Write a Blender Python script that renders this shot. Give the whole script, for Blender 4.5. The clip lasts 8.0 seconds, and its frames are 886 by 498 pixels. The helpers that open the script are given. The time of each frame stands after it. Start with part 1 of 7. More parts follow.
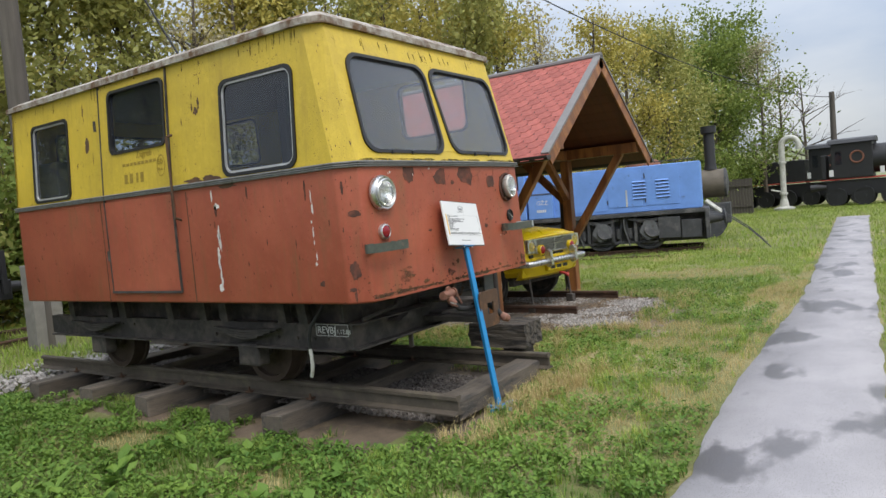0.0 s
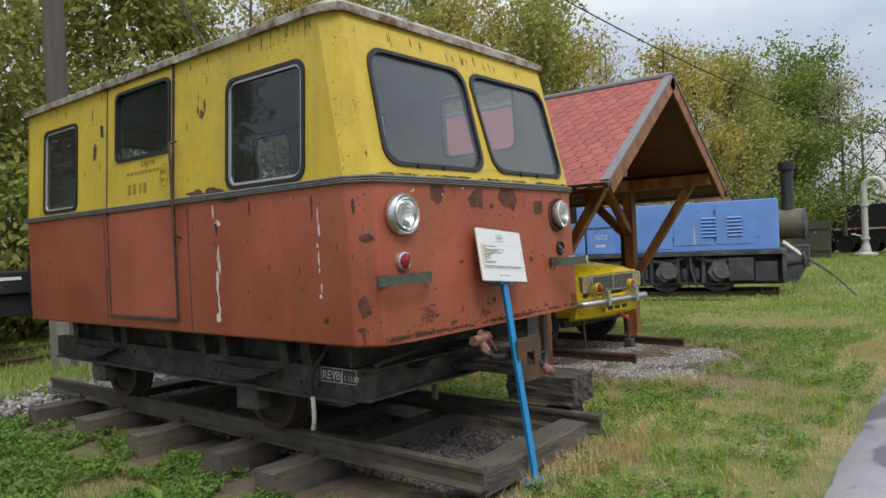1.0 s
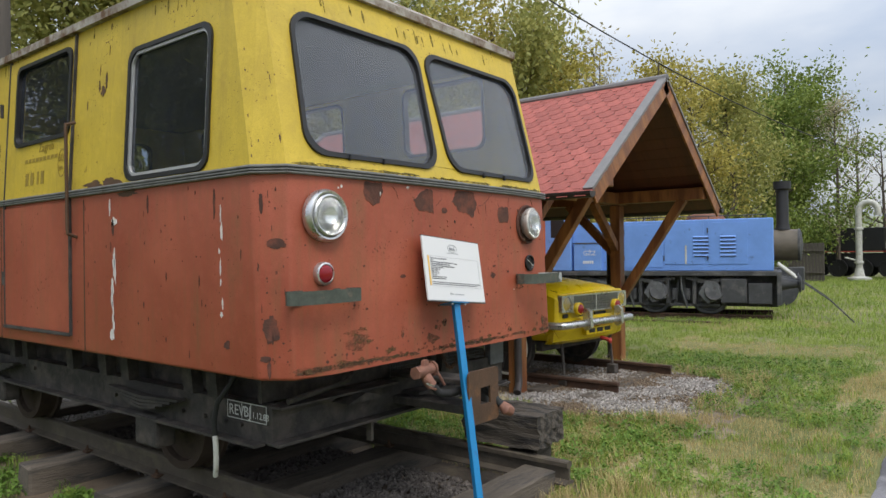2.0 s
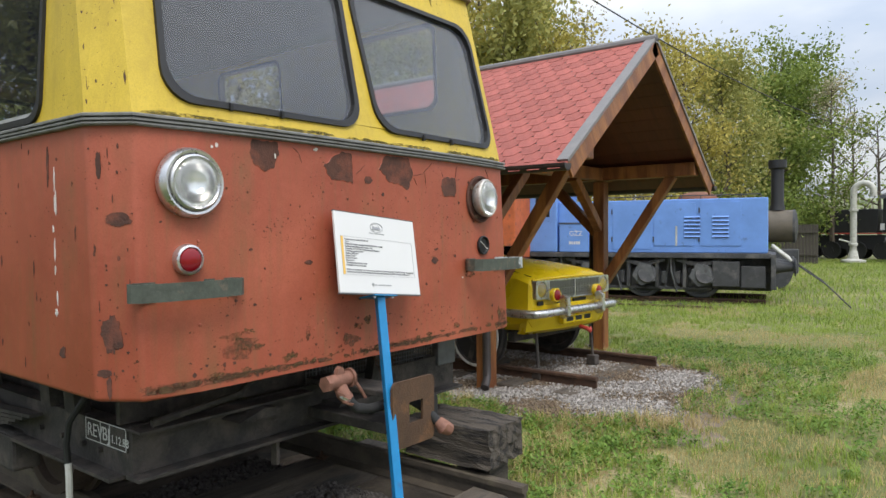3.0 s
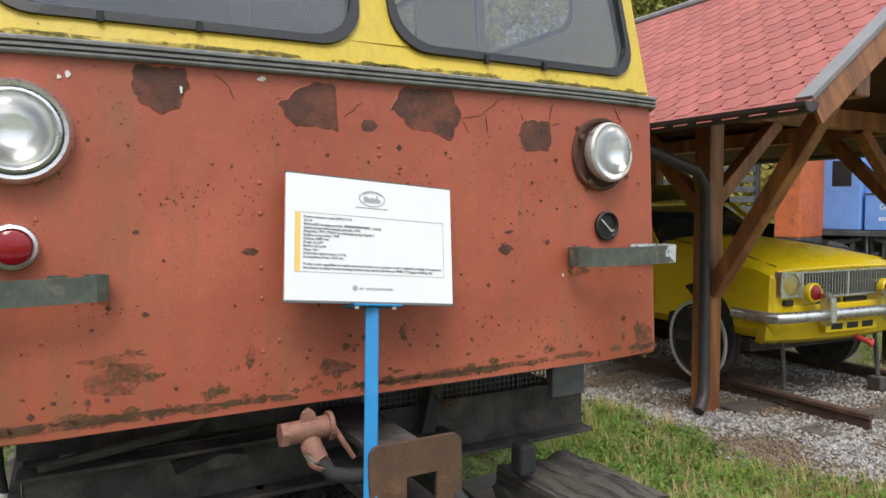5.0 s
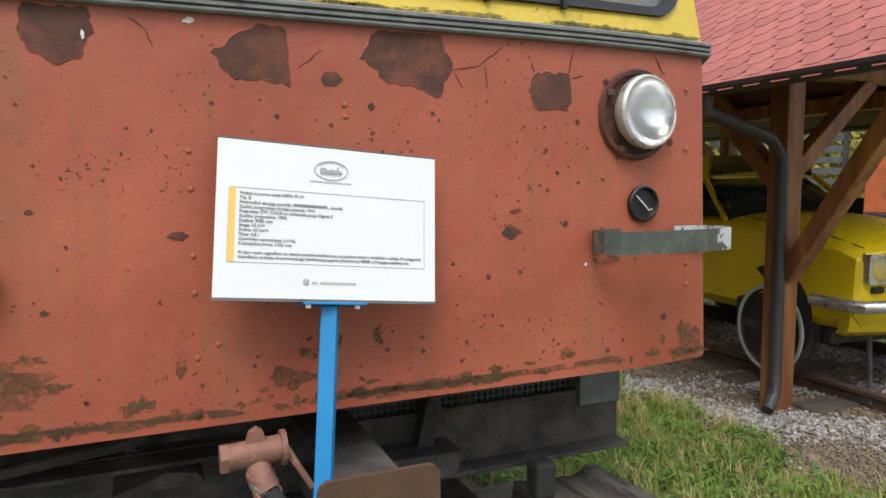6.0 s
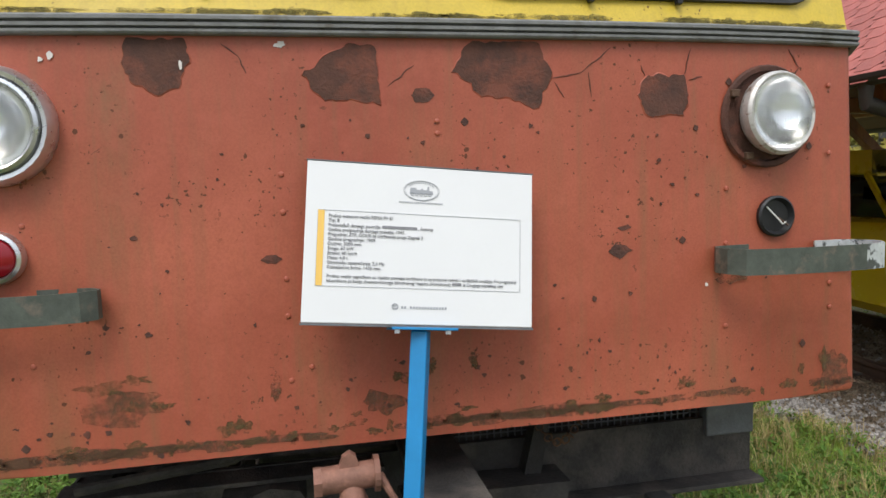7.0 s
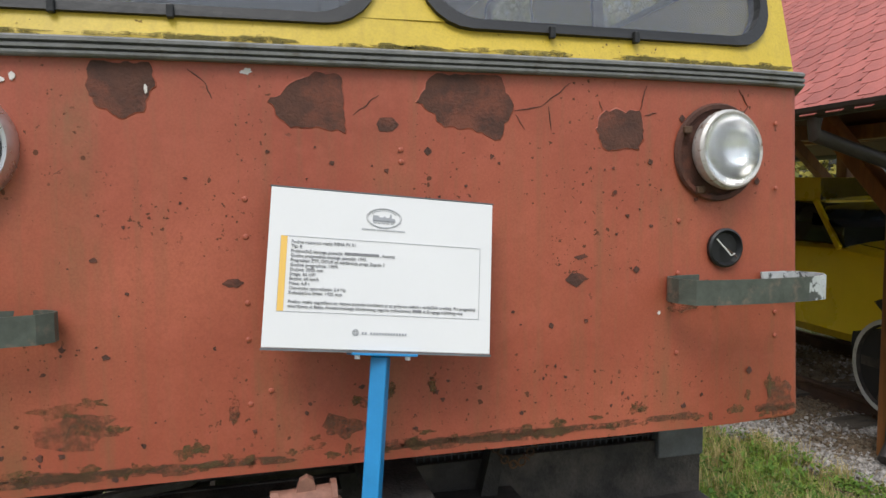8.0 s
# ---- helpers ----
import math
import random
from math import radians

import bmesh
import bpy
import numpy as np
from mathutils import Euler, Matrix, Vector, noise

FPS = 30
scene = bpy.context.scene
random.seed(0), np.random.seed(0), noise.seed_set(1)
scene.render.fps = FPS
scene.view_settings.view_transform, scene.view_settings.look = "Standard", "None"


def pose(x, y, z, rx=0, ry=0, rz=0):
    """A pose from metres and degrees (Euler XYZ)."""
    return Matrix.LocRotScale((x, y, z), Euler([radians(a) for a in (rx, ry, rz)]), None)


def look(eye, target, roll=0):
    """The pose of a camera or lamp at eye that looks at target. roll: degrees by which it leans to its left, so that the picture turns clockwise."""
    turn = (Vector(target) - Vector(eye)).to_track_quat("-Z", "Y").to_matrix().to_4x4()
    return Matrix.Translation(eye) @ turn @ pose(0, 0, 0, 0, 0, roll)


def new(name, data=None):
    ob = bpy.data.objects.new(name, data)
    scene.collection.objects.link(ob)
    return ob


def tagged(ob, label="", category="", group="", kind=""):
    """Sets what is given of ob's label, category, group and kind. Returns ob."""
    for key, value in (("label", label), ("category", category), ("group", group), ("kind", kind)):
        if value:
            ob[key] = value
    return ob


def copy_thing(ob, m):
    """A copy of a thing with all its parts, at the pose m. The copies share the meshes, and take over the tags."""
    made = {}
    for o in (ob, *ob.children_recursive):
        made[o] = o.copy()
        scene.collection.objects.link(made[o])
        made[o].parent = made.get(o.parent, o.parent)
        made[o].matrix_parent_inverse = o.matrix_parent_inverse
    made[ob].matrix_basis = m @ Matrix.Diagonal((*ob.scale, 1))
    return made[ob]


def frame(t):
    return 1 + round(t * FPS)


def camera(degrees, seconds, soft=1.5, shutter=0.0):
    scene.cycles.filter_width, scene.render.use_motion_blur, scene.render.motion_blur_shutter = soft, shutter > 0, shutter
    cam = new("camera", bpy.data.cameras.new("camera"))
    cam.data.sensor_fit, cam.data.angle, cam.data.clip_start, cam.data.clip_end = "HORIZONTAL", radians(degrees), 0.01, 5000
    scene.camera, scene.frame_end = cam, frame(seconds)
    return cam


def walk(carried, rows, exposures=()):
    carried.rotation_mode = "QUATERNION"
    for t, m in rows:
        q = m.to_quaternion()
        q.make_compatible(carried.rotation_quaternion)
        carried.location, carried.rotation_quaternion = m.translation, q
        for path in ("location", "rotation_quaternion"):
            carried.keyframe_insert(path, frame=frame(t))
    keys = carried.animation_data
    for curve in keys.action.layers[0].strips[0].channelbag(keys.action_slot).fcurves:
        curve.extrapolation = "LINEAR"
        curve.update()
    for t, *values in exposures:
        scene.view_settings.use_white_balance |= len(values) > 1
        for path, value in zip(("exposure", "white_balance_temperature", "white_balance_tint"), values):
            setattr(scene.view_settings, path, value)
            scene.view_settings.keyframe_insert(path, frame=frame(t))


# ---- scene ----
cam = camera(64.9, 8.0)
PATH = [
    (0, (-3.761, -3.314, 1.533), (-2.114, -2.18, 1.47), -7.1),
    (0.5, (-3.343, -3.056, 1.499), (-1.693, -1.928, 1.554), -5.4),
    (1, (-2.896, -2.925, 1.523), (-1.342, -1.665, 1.562), -4.6),
    (1.2, (-2.726, -2.836, 1.519), (-1.127, -1.636, 1.559), -2.8),
    (2.3, (-1.804, -2.575, 1.524), (-0.267, -1.297, 1.595), -3.0),
    (2.5, (-1.634, -2.518, 1.519), (-0.123, -1.21, 1.57), -3.1),
    (3, (-1.195, -2.386, 1.539), (0.383, -1.158, 1.548), -2.5),
    (3.5, (-0.751, -2.366, 1.488), (0.654, -0.945, 1.578), -0.6),
    (4, (-0.372, -2.301, 1.502), (0.889, -0.75, 1.479), -1.7),
    (4.5, (0.022, -2.17, 1.525), (1.301, -0.632, 1.503), -4.0),
    (4.7, (0.18, -2.135, 1.539), (1.287, -0.469, 1.522), -4.3),
    (5.8, (0.752, -1.86, 1.566), (1.594, -0.048, 1.481), -0.4),
    (6, (0.804, -1.791, 1.564), (1.58, 0.049, 1.454), -1.5),
    (6.5, (0.906, -1.748, 1.602), (1.379, 0.194, 1.518), -2.0),
    (7, (0.934, -1.734, 1.606), (1.337, 0.223, 1.512), -2.3),
    (7.5, (0.923, -1.746, 1.61), (1.326, 0.212, 1.544), -1.6),
    (8, (0.933, -1.766, 1.643), (1.44, 0.168, 1.582), -1.1),
]
LEVEL = pose(0, 0, 0, -2.7, 0, 0)
walk(cam, [(t, LEVEL @ look(eye, target, roll)) for t, eye, target, roll in PATH],
     exposures=((0.0, 0.62), (1.2, 0.36), (2.5, 0.6), (4.5, 0.83), (6.0, 0.8), (8.0, 0.6)))

# ---- world and light: a bright overcast sky ----
world = bpy.data.worlds.new("sky")
scene.world = world
world.use_nodes = True
wn, wl = world.node_tree.nodes, world.node_tree.links
sky = wn.new("ShaderNodeTexSky")
sky.sky_type, sky.sun_disc = "NISHITA", False
sky.sun_elevation, sky.sun_rotation = radians(48), radians(150)
wtc = wn.new("ShaderNodeTexCoord")
wmap = wn.new("ShaderNodeMapping")
wmap.inputs["Scale"].default_value = (1.2, 1.2, 3.5)
wl.new(wtc.outputs["Generated"], wmap.inputs["Vector"])
wnoise = wn.new("ShaderNodeTexNoise")
wnoise.inputs["Scale"].default_value, wnoise.inputs["Detail"].default_value = 2.2, 6
wl.new(wmap.outputs[0], wnoise.inputs["Vector"])
wramp = wn.new("ShaderNodeValToRGB")
wramp.color_ramp.elements[0].position, wramp.color_ramp.elements[0].color = 0.34, (4.3, 5.0, 6.2, 1)
wramp.color_ramp.elements[1].position, wramp.color_ramp.elements[1].color = 0.62, (7.0, 7.25, 7.6, 1)
wl.new(wnoise.outputs[0], wramp.inputs[0])
wmix = wn.new("ShaderNodeMix")
wmix.data_type = "RGBA"
wmix.inputs["Factor"].default_value = 0.88
wl.new(sky.outputs[0], wmix.inputs["A"])
wl.new(wramp.outputs[0], wmix.inputs["B"])
wsep = wn.new("ShaderNodeSeparateXYZ")
wl.new(wtc.outputs["Generated"], wsep.inputs[0])
wgrad = wn.new("ShaderNodeMapRange")
wgrad.inputs["From Min"].default_value, wgrad.inputs["From Max"].default_value = 0.05, 0.9
wgrad.inputs["To Min"].default_value, wgrad.inputs["To Max"].default_value = 0.062, 0.19
wl.new(wsep.outputs["Z"], wgrad.inputs["Value"])
wl.new(wmix.outputs["Result"], wn["Background"].inputs[0])
wl.new(wgrad.outputs["Result"], wn["Background"].inputs[1])
sun = new("sun", bpy.data.lights.new("sun", "SUN"))
sun.data.energy, sun.data.angle, sun.data.color = 1.5, radians(25), (1.0, 0.95, 0.88)
sun.matrix_world = look((0, 0, 20), (6, 11, 2))

# ---- materials ----
def nodes_of(name):
    m = bpy.data.materials.new(name)
    m.use_nodes = True
    return m, m.node_tree.nodes, m.node_tree.links


def noise_node(n, l, co, scale, detail=6.0, rough=0.6, stretch=(1, 1, 1)):
    mp = n.new("ShaderNodeMapping")
    mp.inputs["Scale"].default_value = stretch
    l.new(co, mp.inputs["Vector"])
    t = n.new("ShaderNodeTexNoise")
    t.inputs["Scale"].default_value, t.inputs["Detail"].default_value, t.inputs["Roughness"].default_value = scale, detail, rough
    l.new(mp.outputs[0], t.inputs["Vector"])
    return t.outputs[0]


def ramp_node(n, l, value, a, b, ca=(0, 0, 0, 1), cb=(1, 1, 1, 1)):
    r = n.new("ShaderNodeValToRGB")
    r.color_ramp.elements[0].position, r.color_ramp.elements[0].color = a, ca
    r.color_ramp.elements[1].position, r.color_ramp.elements[1].color = b, cb
    l.new(value, r.inputs[0])
    return r.outputs[0]


def mix_node(n, l, fac, a, b):
    m = n.new("ShaderNodeMix")
    m.data_type = "RGBA"
    for key, v in (("Factor", fac), ("A", a), ("B", b)):
        if isinstance(v, bpy.types.NodeSocket):
            l.new(v, m.inputs[key])
        else:
            m.inputs[key].default_value = v if key == "Factor" else (*v[:3], 1)
    return m.outputs["Result"]


def maths(n, l, op, a, b=0.0):
    m = n.new("ShaderNodeMath")
    m.operation = op
    for i, v in enumerate((a, b)):
        if isinstance(v, bpy.types.NodeSocket):
            l.new(v, m.inputs[i])
        else:
            m.inputs[i].default_value = v
    return m.outputs[0]


def surface(name, base, rough=0.7, metal=0.0, var=0.25, scale=6.0, grain=90.0, bump=0.15, tint=None, tint_at=(0.55, 0.7),
            tint_scale=9.0, stretch=(1, 1, 1), spread=0.0, island=False, spec=0.5):
    """A worn surface: a base colour with two scales of variation, a second colour in stains, fine relief, and a spread over pieces."""
    m, n, l = nodes_of(name)
    b = n["Principled BSDF"]
    co = n.new("ShaderNodeTexCoord").outputs["Object"]
    big = noise_node(n, l, co, scale, 5, 0.6, stretch)
    fine = noise_node(n, l, co, grain, 3, 0.6, stretch)
    lo = tuple(c * (1 - var) for c in base)
    hi = tuple(min(1, c * (1 + var)) for c in base)
    col = mix_node(n, l, ramp_node(n, l, big, 0.3, 0.7), lo, hi)
    col = mix_node(n, l, ramp_node(n, l, fine, 0.35, 0.75, (0, 0, 0, 1), (0.35, 0.35, 0.35, 1)), col, tuple(c * (1 - 1.4 * var) for c in base))
    if tint:
        st = noise_node(n, l, co, tint_scale, 8, 0.65, stretch)
        col = mix_node(n, l, ramp_node(n, l, st, *tint_at), col, tint)
    if spread:
        src = n.new("ShaderNodeNewGeometry").outputs["Random Per Island"] if island else n.new("ShaderNodeObjectInfo").outputs["Random"]
        h = n.new("ShaderNodeHueSaturation")
        l.new(maths(n, l, "MULTIPLY_ADD", src, 2 * spread), h.inputs["Value"])
        h.inputs["Value"].links[0].from_node.inputs[2].default_value = 1 - spread
        l.new(col, h.inputs["Color"])
        col = h.outputs[0]
    l.new(col, b.inputs["Base Color"])
    b.inputs["Metallic"].default_value = metal
    b.inputs["Specular IOR Level"].default_value = spec
    l.new(maths(n, l, "ADD", maths(n, l, "MULTIPLY", big, 0.3), rough - 0.15), b.inputs["Roughness"])
    bp = n.new("ShaderNodeBump")
    bp.inputs["Strength"].default_value, bp.inputs["Distance"].default_value = bump, 0.01
    l.new(maths(n, l, "ADD", fine, big), bp.inputs["Height"])
    l.new(bp.outputs[0], b.inputs["Normal"])
    return m


def paint(name, base, rust=(0.075, 0.032, 0.02), specks=0.035, streak=(0.2, 0.09, 0.04), streak_amount=0.4, rough=0.5, fade=None):
    """Old vehicle paint: faded, with rust specks, streaks that run down, and scratches."""
    m, n, l = nodes_of(name)
    b = n["Principled BSDF"]
    co = n.new("ShaderNodeTexCoord").outputs["Object"]
    big = noise_node(n, l, co, 1.7, 5)
    col = mix_node(n, l, ramp_node(n, l, big, 0.35, 0.68), tuple(c * 0.86 for c in base), fade or tuple(min(1, c * 1.12) for c in base))
    down = noise_node(n, l, co, 9.0, 5, 0.6, (1, 1, 0.09))
    patchy = noise_node(n, l, co, 2.3, 4)
    streaks = maths(n, l, "MULTIPLY", ramp_node(n, l, down, 0.52, 0.72), ramp_node(n, l, patchy, 0.4, 0.62))
    col = mix_node(n, l, maths(n, l, "MULTIPLY", streaks, streak_amount), col, streak)
    runs = noise_node(n, l, co, 38.0, 4, 0.6, (1, 1, 0.05))
    col = mix_node(n, l, maths(n, l, "MULTIPLY", ramp_node(n, l, runs, 0.5, 0.75), streak_amount * 0.55), col, streak)
    fine = noise_node(n, l, co, 34.0, 4, 0.55)
    mottle = noise_node(n, l, co, 160.0, 3, 0.7)
    col = mix_node(n, l, ramp_node(n, l, mottle, 0.4, 0.62, (0, 0, 0, 1), (0.28, 0.28, 0.28, 1)), col, tuple(c * 0.55 for c in base))
    col = mix_node(n, l, ramp_node(n, l, noise_node(n, l, co, 14.0, 6, 0.7), 0.5, 0.66, (0, 0, 0, 1), (0.25, 0.25, 0.25, 1)), col, tuple(min(1, c * 1.25 + 0.02) for c in base))
    where = noise_node(n, l, co, 3.1, 3)
    v = n.new("ShaderNodeTexVoronoi")
    v.inputs["Scale"].default_value, v.inputs["Randomness"].default_value = 30.0, 1.0
    wob = n.new("ShaderNodeVectorMath")
    l.new(co, wob.inputs[0])
    wc = n.new("ShaderNodeTexNoise")
    wc.inputs["Scale"].default_value = 40
    l.new(co, wc.inputs["Vector"])
    sc = n.new("ShaderNodeVectorMath")
    sc.operation = "SCALE"
    sc.inputs["Scale"].default_value = 0.02
    l.new(wc.outputs["Color"], sc.inputs[0])
    l.new(sc.outputs[0], wob.inputs[1])
    l.new(wob.outputs[0], v.inputs["Vector"])
    sep = n.new("ShaderNodeSeparateColor")
    l.new(v.outputs["Color"], sep.inputs[0])
    size = maths(n, l, "MULTIPLY", maths(n, l, "POWER", sep.outputs[0], 3.0), maths(n, l, "MULTIPLY", ramp_node(n, l, where, 0.4, 0.62), 0.2 + specks * 3))
    chips = maths(n, l, "GREATER_THAN", size, v.outputs["Distance"])
    tiny = ramp_node(n, l, noise_node(n, l, co, 75.0, 3, 0.5), 0.69 - specks, 0.71 - specks)
    chips = maths(n, l, "MAXIMUM", chips, maths(n, l, "MULTIPLY", tiny, ramp_node(n, l, where, 0.46, 0.58)))
    col = mix_node(n, l, chips, col, rust)
    l.new(col, b.inputs["Base Color"])
    l.new(maths(n, l, "ADD", maths(n, l, "MULTIPLY", big, 0.25), maths(n, l, "MULTIPLY_ADD", chips, 0.3)), b.inputs["Roughness"])
    b.inputs["Roughness"].links[0].from_node.inputs[1].links[0].from_node.inputs[2].default_value = rough - 0.12
    bp = n.new("ShaderNodeBump")
    bp.inputs["Strength"].default_value, bp.inputs["Distance"].default_value = 0.35, 0.004
    dent = noise_node(n, l, co, 2.6, 2)
    l.new(maths(n, l, "SUBTRACT", maths(n, l, "ADD", maths(n, l, "MULTIPLY", fine, 0.08), maths(n, l, "MULTIPLY", dent, 2.5)), chips), bp.inputs["Height"])
    l.new(bp.outputs[0], b.inputs["Normal"])
    return m


def glass(name, tint=(0.8, 0.85, 0.87), rough=0.02):
    m, n, l = nodes_of(name)
    b = n["Principled BSDF"]
    b.inputs["Base Color"].default_value = (*tint, 1)
    b.inputs["Transmission Weight"].default_value = 1.0
    b.inputs["Roughness"].default_value = rough
    b.inputs["IOR"].default_value = 1.45
    return m


def dusty_glass(name, amount=0.25, dust=(0.35, 0.36, 0.38), tint=(0.75, 0.8, 0.83)):
    """Clear panes under an even film of grime."""
    m, n, l = nodes_of(name)
    out = n["Material Output"]
    gl = n["Principled BSDF"]
    gl.inputs["Base Color"].default_value = (*tint, 1)
    gl.inputs["Transmission Weight"].default_value, gl.inputs["Roughness"].default_value, gl.inputs["IOR"].default_value = 1.0, 0.01, 1.35
    df = n.new("ShaderNodeBsdfDiffuse")
    df.inputs["Color"].default_value = (*dust, 1)
    co = n.new("ShaderNodeTexCoord").outputs["Object"]
    nz = noise_node(n, l, co, 3.0, 6, 0.6, (1, 1, 0.5))
    fac = maths(n, l, "MULTIPLY", ramp_node(n, l, nz, 0.2, 0.8, (0.5, 0.5, 0.5, 1), (1, 1, 1, 1)), amount)
    mx = n.new("ShaderNodeMixShader")
    l.new(fac, mx.inputs[0]); l.new(gl.outputs[0], mx.inputs[1]); l.new(df.outputs[0], mx.inputs[2])
    l.new(mx.outputs[0], out.inputs[0])
    return m


def stain(name, base, most=0.95):
    """A thin patchy crust that lets the paint below show through."""
    m, n, l = nodes_of(name)
    b = n["Principled BSDF"]
    co = n.new("ShaderNodeTexCoord").outputs["Object"]
    col = mix_node(n, l, noise_node(n, l, co, 60, 4), tuple(c * 0.7 for c in base), tuple(c * 1.4 for c in base))
    l.new(col, b.inputs["Base Color"])
    b.inputs["Roughness"].default_value = 0.95
    cover = ramp_node(n, l, noise_node(n, l, co, 32, 9, 0.72), 0.38, 0.66)
    l.new(maths(n, l, "MULTIPLY", cover, most), b.inputs["Alpha"])
    return m


def leafy(name, a, b_, rough=0.6, trans=0.25):
    m, n, l = nodes_of(name)
    b = n["Principled BSDF"]
    r = n.new("ShaderNodeNewGeometry").outputs["Random Per Island"]
    co = n.new("ShaderNodeTexCoord").outputs["Object"]
    big = noise_node(n, l, co, 0.5, 3)
    f = maths(n, l, "ADD", maths(n, l, "MULTIPLY", r, 0.6), maths(n, l, "MULTIPLY", ramp_node(n, l, big, 0.35, 0.65), 0.4))
    col = mix_node(n, l, f, a, b_)
    l.new(col, b.inputs["Base Color"])
    b.inputs["Roughness"].default_value = rough
    b.inputs["Specular IOR Level"].default_value = 0.25
    tr = n.new("ShaderNodeBsdfTranslucent")
    l.new(col, tr.inputs["Color"])
    mx = n.new("ShaderNodeMixShader")
    mx.inputs[0].default_value = trans
    l.new(b.outputs[0], mx.inputs[1]); l.new(tr.outputs[0], mx.inputs[2])
    l.new(mx.outputs[0], n["Material Output"].inputs[0])
    return m


M_RED = paint("red_paint", (0.35, 0.075, 0.04), fade=(0.41, 0.105, 0.055), rust=(0.11, 0.034, 0.014), specks=0.026, streak=(0.2, 0.1, 0.045), streak_amount=0.85)
M_YELLOW = paint("yellow_paint", (0.56, 0.4, 0.035), rust=(0.09, 0.04, 0.015), specks=0.02, streak=(0.3, 0.2, 0.03), streak_amount=0.5)
M_PEEL = surface("peeled_primer", (0.08, 0.033, 0.022), 0.85, var=0.35, scale=14, grain=120, bump=0.4, tint=(0.16, 0.05, 0.03), tint_at=(0.5, 0.65))
M_WHITEPEEL = surface("white_filler", (0.62, 0.58, 0.55), 0.8, var=0.1, scale=30)
M_MOSS = stain("dry_moss", (0.12, 0.075, 0.03), 0.7)
M_GRIME = stain("brown_grime", (0.13, 0.065, 0.035), 0.6)
M_LICHEN = stain("olive_lichen", (0.16, 0.13, 0.035), 0.85)
M_SEAL = surface("rubber_seal", (0.009, 0.009, 0.01), 0.5, var=0.3, scale=30, bump=0.1)
M_BELT = surface("grey_moulding", (0.16, 0.16, 0.155), 0.6, var=0.25, scale=20, tint=(0.08, 0.07, 0.05), tint_scale=14, stretch=(1, 1, 1))
M_ROOF = surface("railcar_roof", (0.36, 0.33, 0.29), 0.8, var=0.25, scale=7, tint=(0.12, 0.065, 0.032), tint_at=(0.44, 0.6), tint_scale=6)
M_FRAME = surface("grimy_black_steel", (0.045, 0.041, 0.038), 0.8, var=0.45, scale=9, tint=(0.12, 0.1, 0.085), tint_at=(0.46, 0.74), tint_scale=6, bump=0.6, spec=0.35)
M_WHEEL = surface("rusty_wheel", (0.06, 0.042, 0.032), 0.8, var=0.35, scale=9, tint=(0.03, 0.025, 0.022), bump=0.4, spec=0.3)
M_GREYSTEEL = surface("grey_steel", (0.11, 0.115, 0.12), 0.6, var=0.3, scale=12, tint=(0.05, 0.04, 0.035), tint_scale=7)
M_STRAP = surface("painted_strap", (0.065, 0.075, 0.06), 0.6, var=0.3, scale=25, tint=(0.16, 0.12, 0.09), tint_at=(0.55, 0.72), tint_scale=18)
M_STRAPWHITE = surface("worn_bare_strap", (0.5, 0.52, 0.52), 0.45, 0.3, var=0.2, scale=30, tint=(0.08, 0.085, 0.08), tint_at=(0.52, 0.56), tint_scale=28)
M_RUST = surface("rusted_plate", (0.085, 0.045, 0.024), 0.8, var=0.3, scale=8, tint=(0.17, 0.08, 0.032), tint_scale=5, bump=0.4)
M_BRASSY = surface("rusted_cock", (0.25, 0.12, 0.085), 0.7, 0.2, var=0.3, scale=25, tint=(0.1, 0.05, 0.03))
M_CHROME = surface("dull_chrome", (0.62, 0.62, 0.62), 0.3, 0.9, var=0.12, scale=20, bump=0.03, tint=(0.3, 0.22, 0.16), tint_at=(0.62, 0.72))
M_ALU = surface("aluminium_frame", (0.5, 0.5, 0.5), 0.45, 0.6, var=0.1, scale=20, bump=0.03)
M_LENS = dusty_glass("lamp_glass", 0.05, (0.8, 0.82, 0.83), (0.97, 0.98, 0.98))
M_WORNRIM = surface("worn_lamp_rim", (0.5, 0.48, 0.45), 0.45, 0.4, var=0.2, scale=30, tint=(0.18, 0.11, 0.07), tint_at=(0.56, 0.66), tint_scale=40)
M_REFLECTOR = surface("lamp_reflector", (0.92, 0.92, 0.91), 0.2, 1.0, var=0.05, scale=30, bump=0.02)
M_REDLENS = surface("red_lens", (0.22, 0.006, 0.012), 0.12, var=0.1, scale=30, bump=0.02)
M_WINDOW = dusty_glass("railcar_glass", 0.2, (0.24, 0.25, 0.28))
M_SIDEGLASS = dusty_glass("side_glass", 0.06, (0.16, 0.18, 0.22), (0.4, 0.45, 0.52))
M_CLEARGLASS = dusty_glass("clear_glass", 0.06, (0.3, 0.31, 0.33), (0.85, 0.88, 0.9))
M_INTERIOR = surface("cab_lining", (0.09, 0.095, 0.105), 0.75, var=0.2, scale=4)
M_SEAT = surface("seat_vinyl", (0.13, 0.11, 0.085), 0.6, var=0.2, scale=6)
M_RAIL = surface("rusty_rail", (0.095, 0.078, 0.06), 0.7, 0.2, var=0.3, scale=8, grain=60, tint=(0.13, 0.11, 0.075), tint_scale=4, bump=0.3)
M_RUSTRAIL = surface("brown_rail", (0.085, 0.048, 0.032), 0.75, 0.2, var=0.3, scale=8, grain=60, tint=(0.14, 0.08, 0.05), tint_scale=4, bump=0.3)
